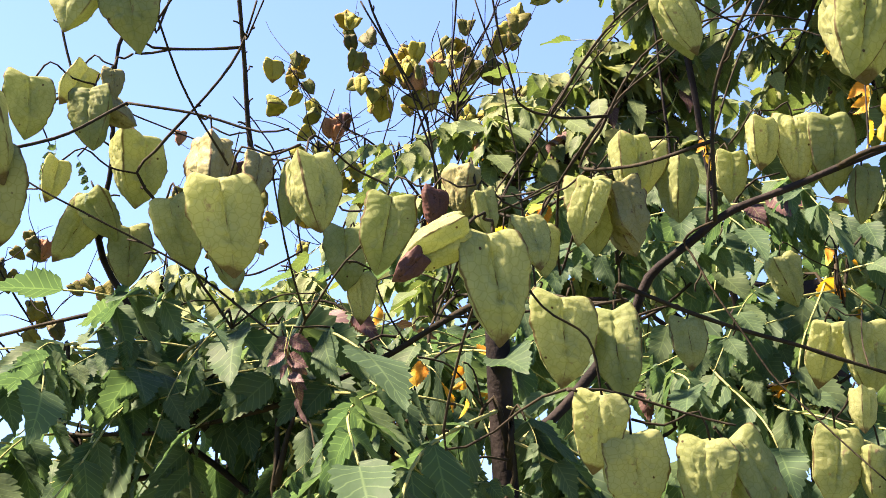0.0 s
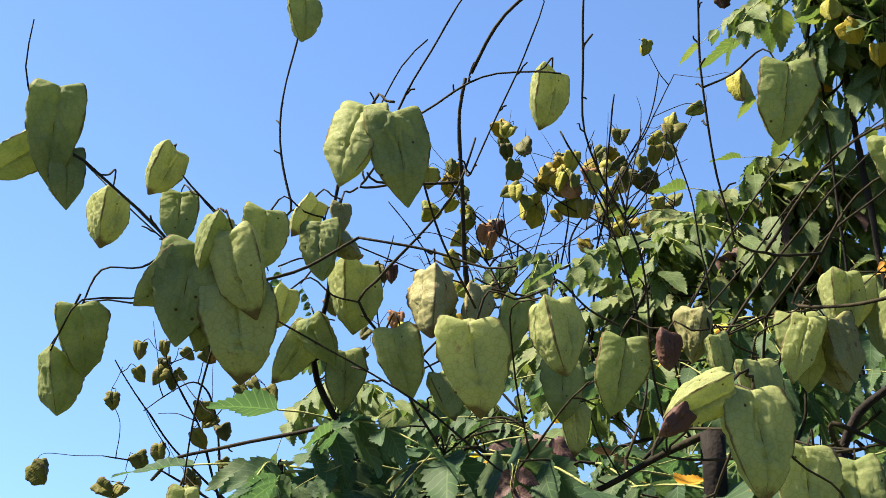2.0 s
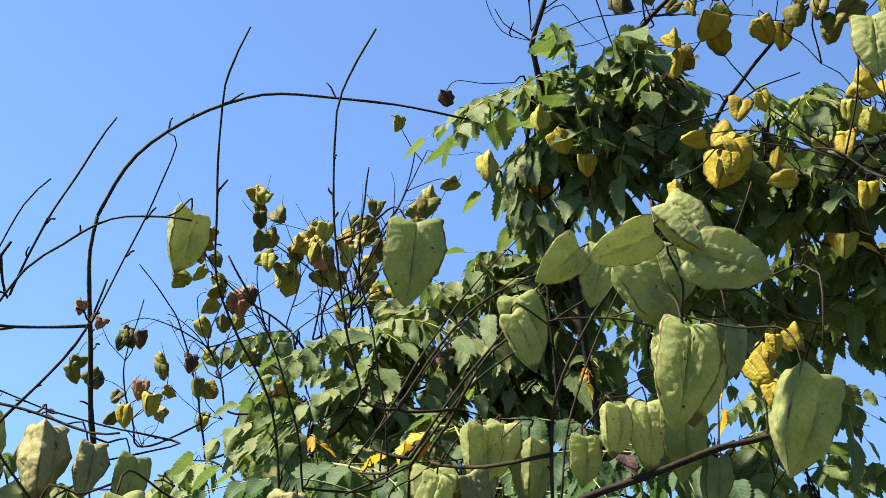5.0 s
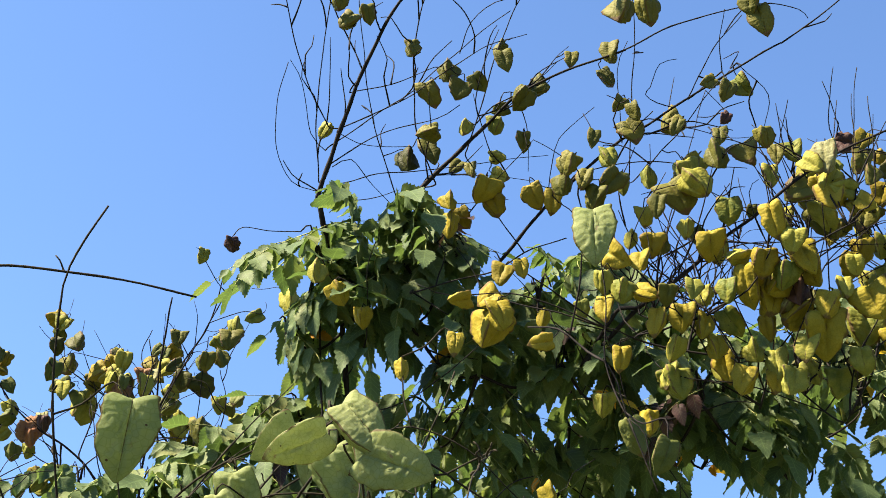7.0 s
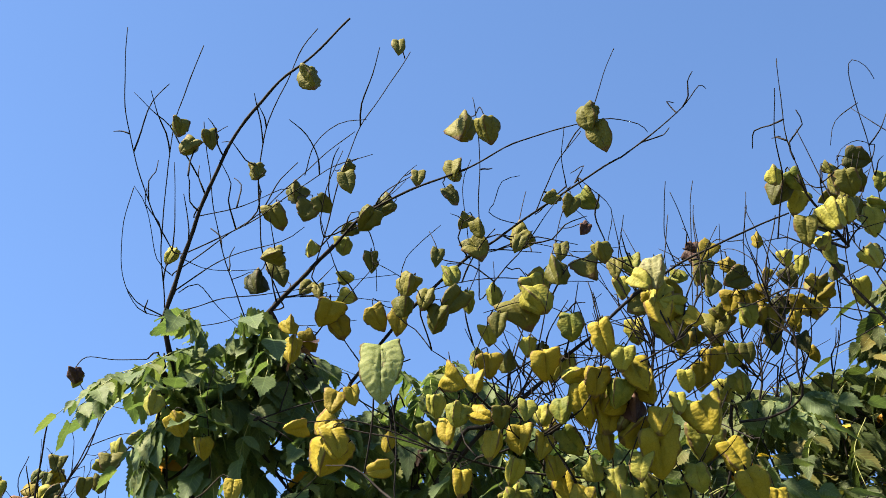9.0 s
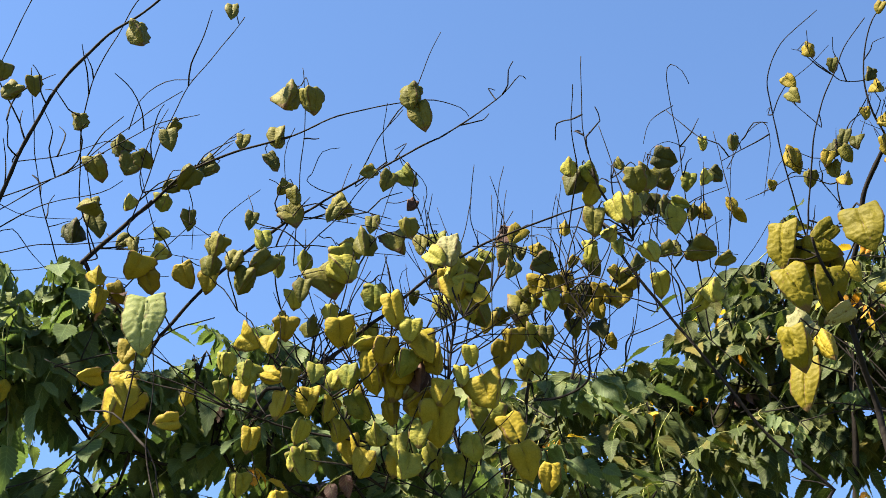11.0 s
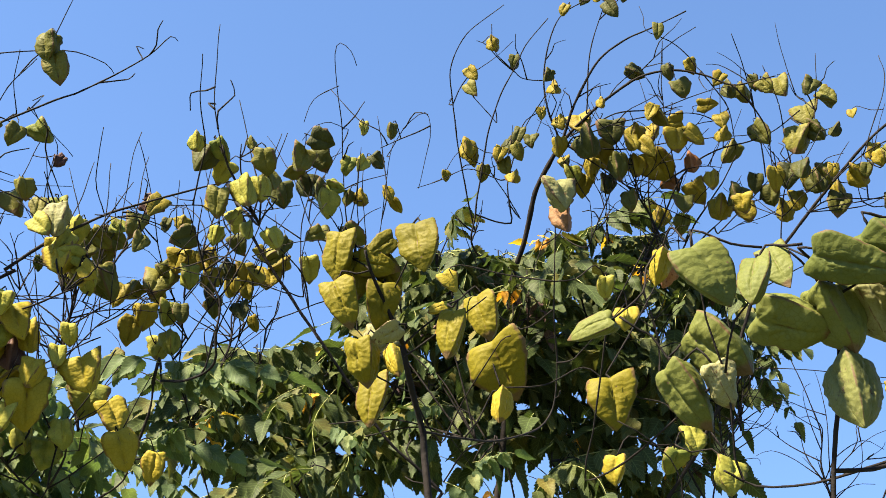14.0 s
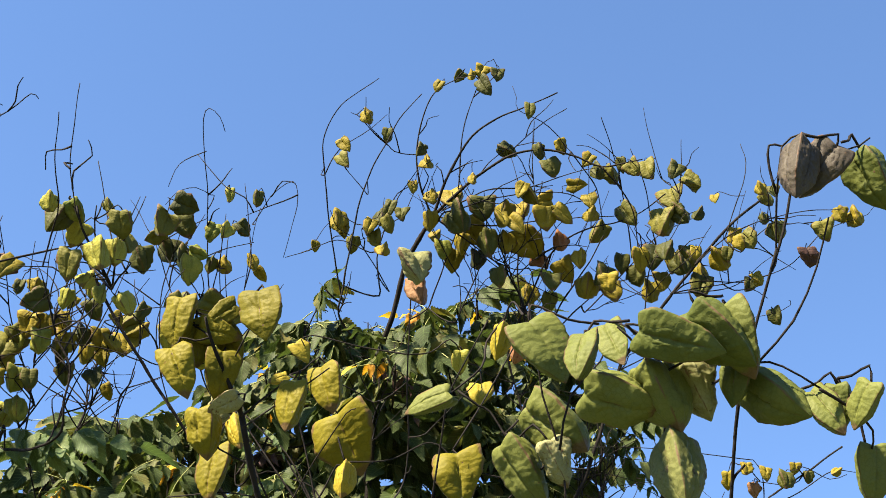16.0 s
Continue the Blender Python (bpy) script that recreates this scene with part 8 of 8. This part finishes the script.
# far tree: fine twigs with small hanging pods
foliage(FAR, (2.22, 1.64, 2.96), (0.11, 0.06, 0.06), -28, 7)
foliage(FAR, (2.37, 1.59, 2.90), (0.11, 0.08, 0.08), -28, 8)
foliage(FAR, (2.46, 1.61, 2.76), (0.09, 0.08, 0.08), -28, 7)
foliage(FAR, (2.12, 1.67, 3.00), (0.09, 0.05, 0.05), -28, 6)
foliage(FAR, (1.81, 1.88, 2.92), (0.10, 0.05, 0.05), -28, 6)
foliage(FAR, (1.38, 2.24, 2.66), (0.10, 0.05, 0.05), -28, 6)
foliage(FAR, (1.52, 2.14, 2.71), (0.10, 0.05, 0.05), -28, 6)

# middle tree: yellow pods over the leaf crown
pod(MIDDLE, RUST, -0.314, 2.748, 2.422, 0.049, -1, 0)
pod(MIDDLE, RUST, -0.521, 2.833, 2.221, 0.049, -1, 20)
pod(MIDDLE, RUST, -0.215, 2.821, 2.131, 0.042, -1, 0)
pod(MIDDLE, RUST, -0.660, 2.729, 2.387, 0.036, -1, -10)
pod(MIDDLE, RUST, -0.066, 2.734, 2.567, 0.042, -1, 0)
pod(MIDDLE, YELLOW, -0.530, 2.735, 2.146, 0.052, -1, 0)
pod(MIDDLE, SOFT, -0.494, 2.814, 2.187, 0.054, -1, 10)

leaf_at(MIDDLE, "orange", (0.309, 1.551, 2.064), (0.318, 1.527, 2.029))
leaf_at(MIDDLE, "orange", (-0.047, 1.587, 1.960), (-0.023, 1.558, 1.944))
leaf_at(MIDDLE, "orange", (0.553, 1.527, 2.129), (0.553, 1.505, 2.094))

# near tree: pale pods and their twigs
leaf_at(NEAR, "orange", (0.342, 1.147, 1.840), (0.366, 1.127, 1.828))

# middle tree: yellow pods over the leaf crown
leaf_at(MIDDLE, "orange", (0.653, 1.581, 2.275), (0.696, 1.528, 2.254))

# far tree: fine twigs with small hanging pods
leaf_at(FAR, "orange", (1.567, 1.343, 2.276), (1.566, 1.319, 2.230))
leaf_at(FAR, "orange", (0.892, 1.741, 2.213), (0.917, 1.676, 2.222))
leaf_at(FAR, "orange", (1.780, 1.140, 2.446), (1.758, 1.127, 2.402))

# young tree: large pods on dark shoots
pod(RIGHT, RUST, 1.209, 0.537, 2.259, 0.022, -28, 20)
pod(RIGHT, TAN, 1.017, 0.712, 2.214, 0.031, -28, 50)

# far tree: fine twigs with small hanging pods
foliage(FAR, (1.93, 1.71, 2.72), (0.12, 0.08, 0.08), -38, 8)
foliage(FAR, (2.13, 1.59, 2.68), (0.10, 0.08, 0.08), -38, 7)
foliage(FAR, (1.84, 1.86, 2.61), (0.10, 0.05, 0.05), -38, 6)
foliage(FAR, (1.60, 2.05, 2.62), (0.12, 0.05, 0.05), -38, 6)

# middle tree: yellow pods over the leaf crown
foliage(MIDDLE, (0.21, 1.84, 2.24), (0.09, 0.06, 0.06), 8, 8)
foliage(MIDDLE, (0.13, 1.86, 2.15), (0.09, 0.05, 0.05), 8, 7)

pod(MIDDLE, YELLOW, 0.614, 1.337, 2.243, 0.036, -27, 0)
pod(MIDDLE, SOFT, 0.675, 1.324, 2.220, 0.036, -27, 10)
pod(MIDDLE, YELLOW, 0.717, 1.273, 2.248, 0.034, -27, -10)
pod(MIDDLE, YELLOW, 0.665, 1.375, 2.174, 0.035, -27, 0)
pod(MIDDLE, SOFT, 0.750, 1.326, 2.239, 0.035, -27, 10)
pod(MIDDLE, YELLOW, 0.794, 1.273, 2.210, 0.033, -27, 0)
pod(MIDDLE, SOFT, 0.622, 1.430, 2.209, 0.033, -27, 0)

pod_spray(MIDDLE, (0.74, 1.26, 2.34), (0.24, 0.14, 0.12), -20, 18, 0.041)
pod_spray(MIDDLE, (0.86, 1.45, 2.50), (0.22, 0.16, 0.10), -20, 10, 0.038)
pod_spray(FAR, (1.12, 1.50, 2.56), (0.14, 0.16, 0.12), -27, 12, 0.038)

for tree in (NEAR, MIDDLE, FAR, RIGHT):
    build(tree)
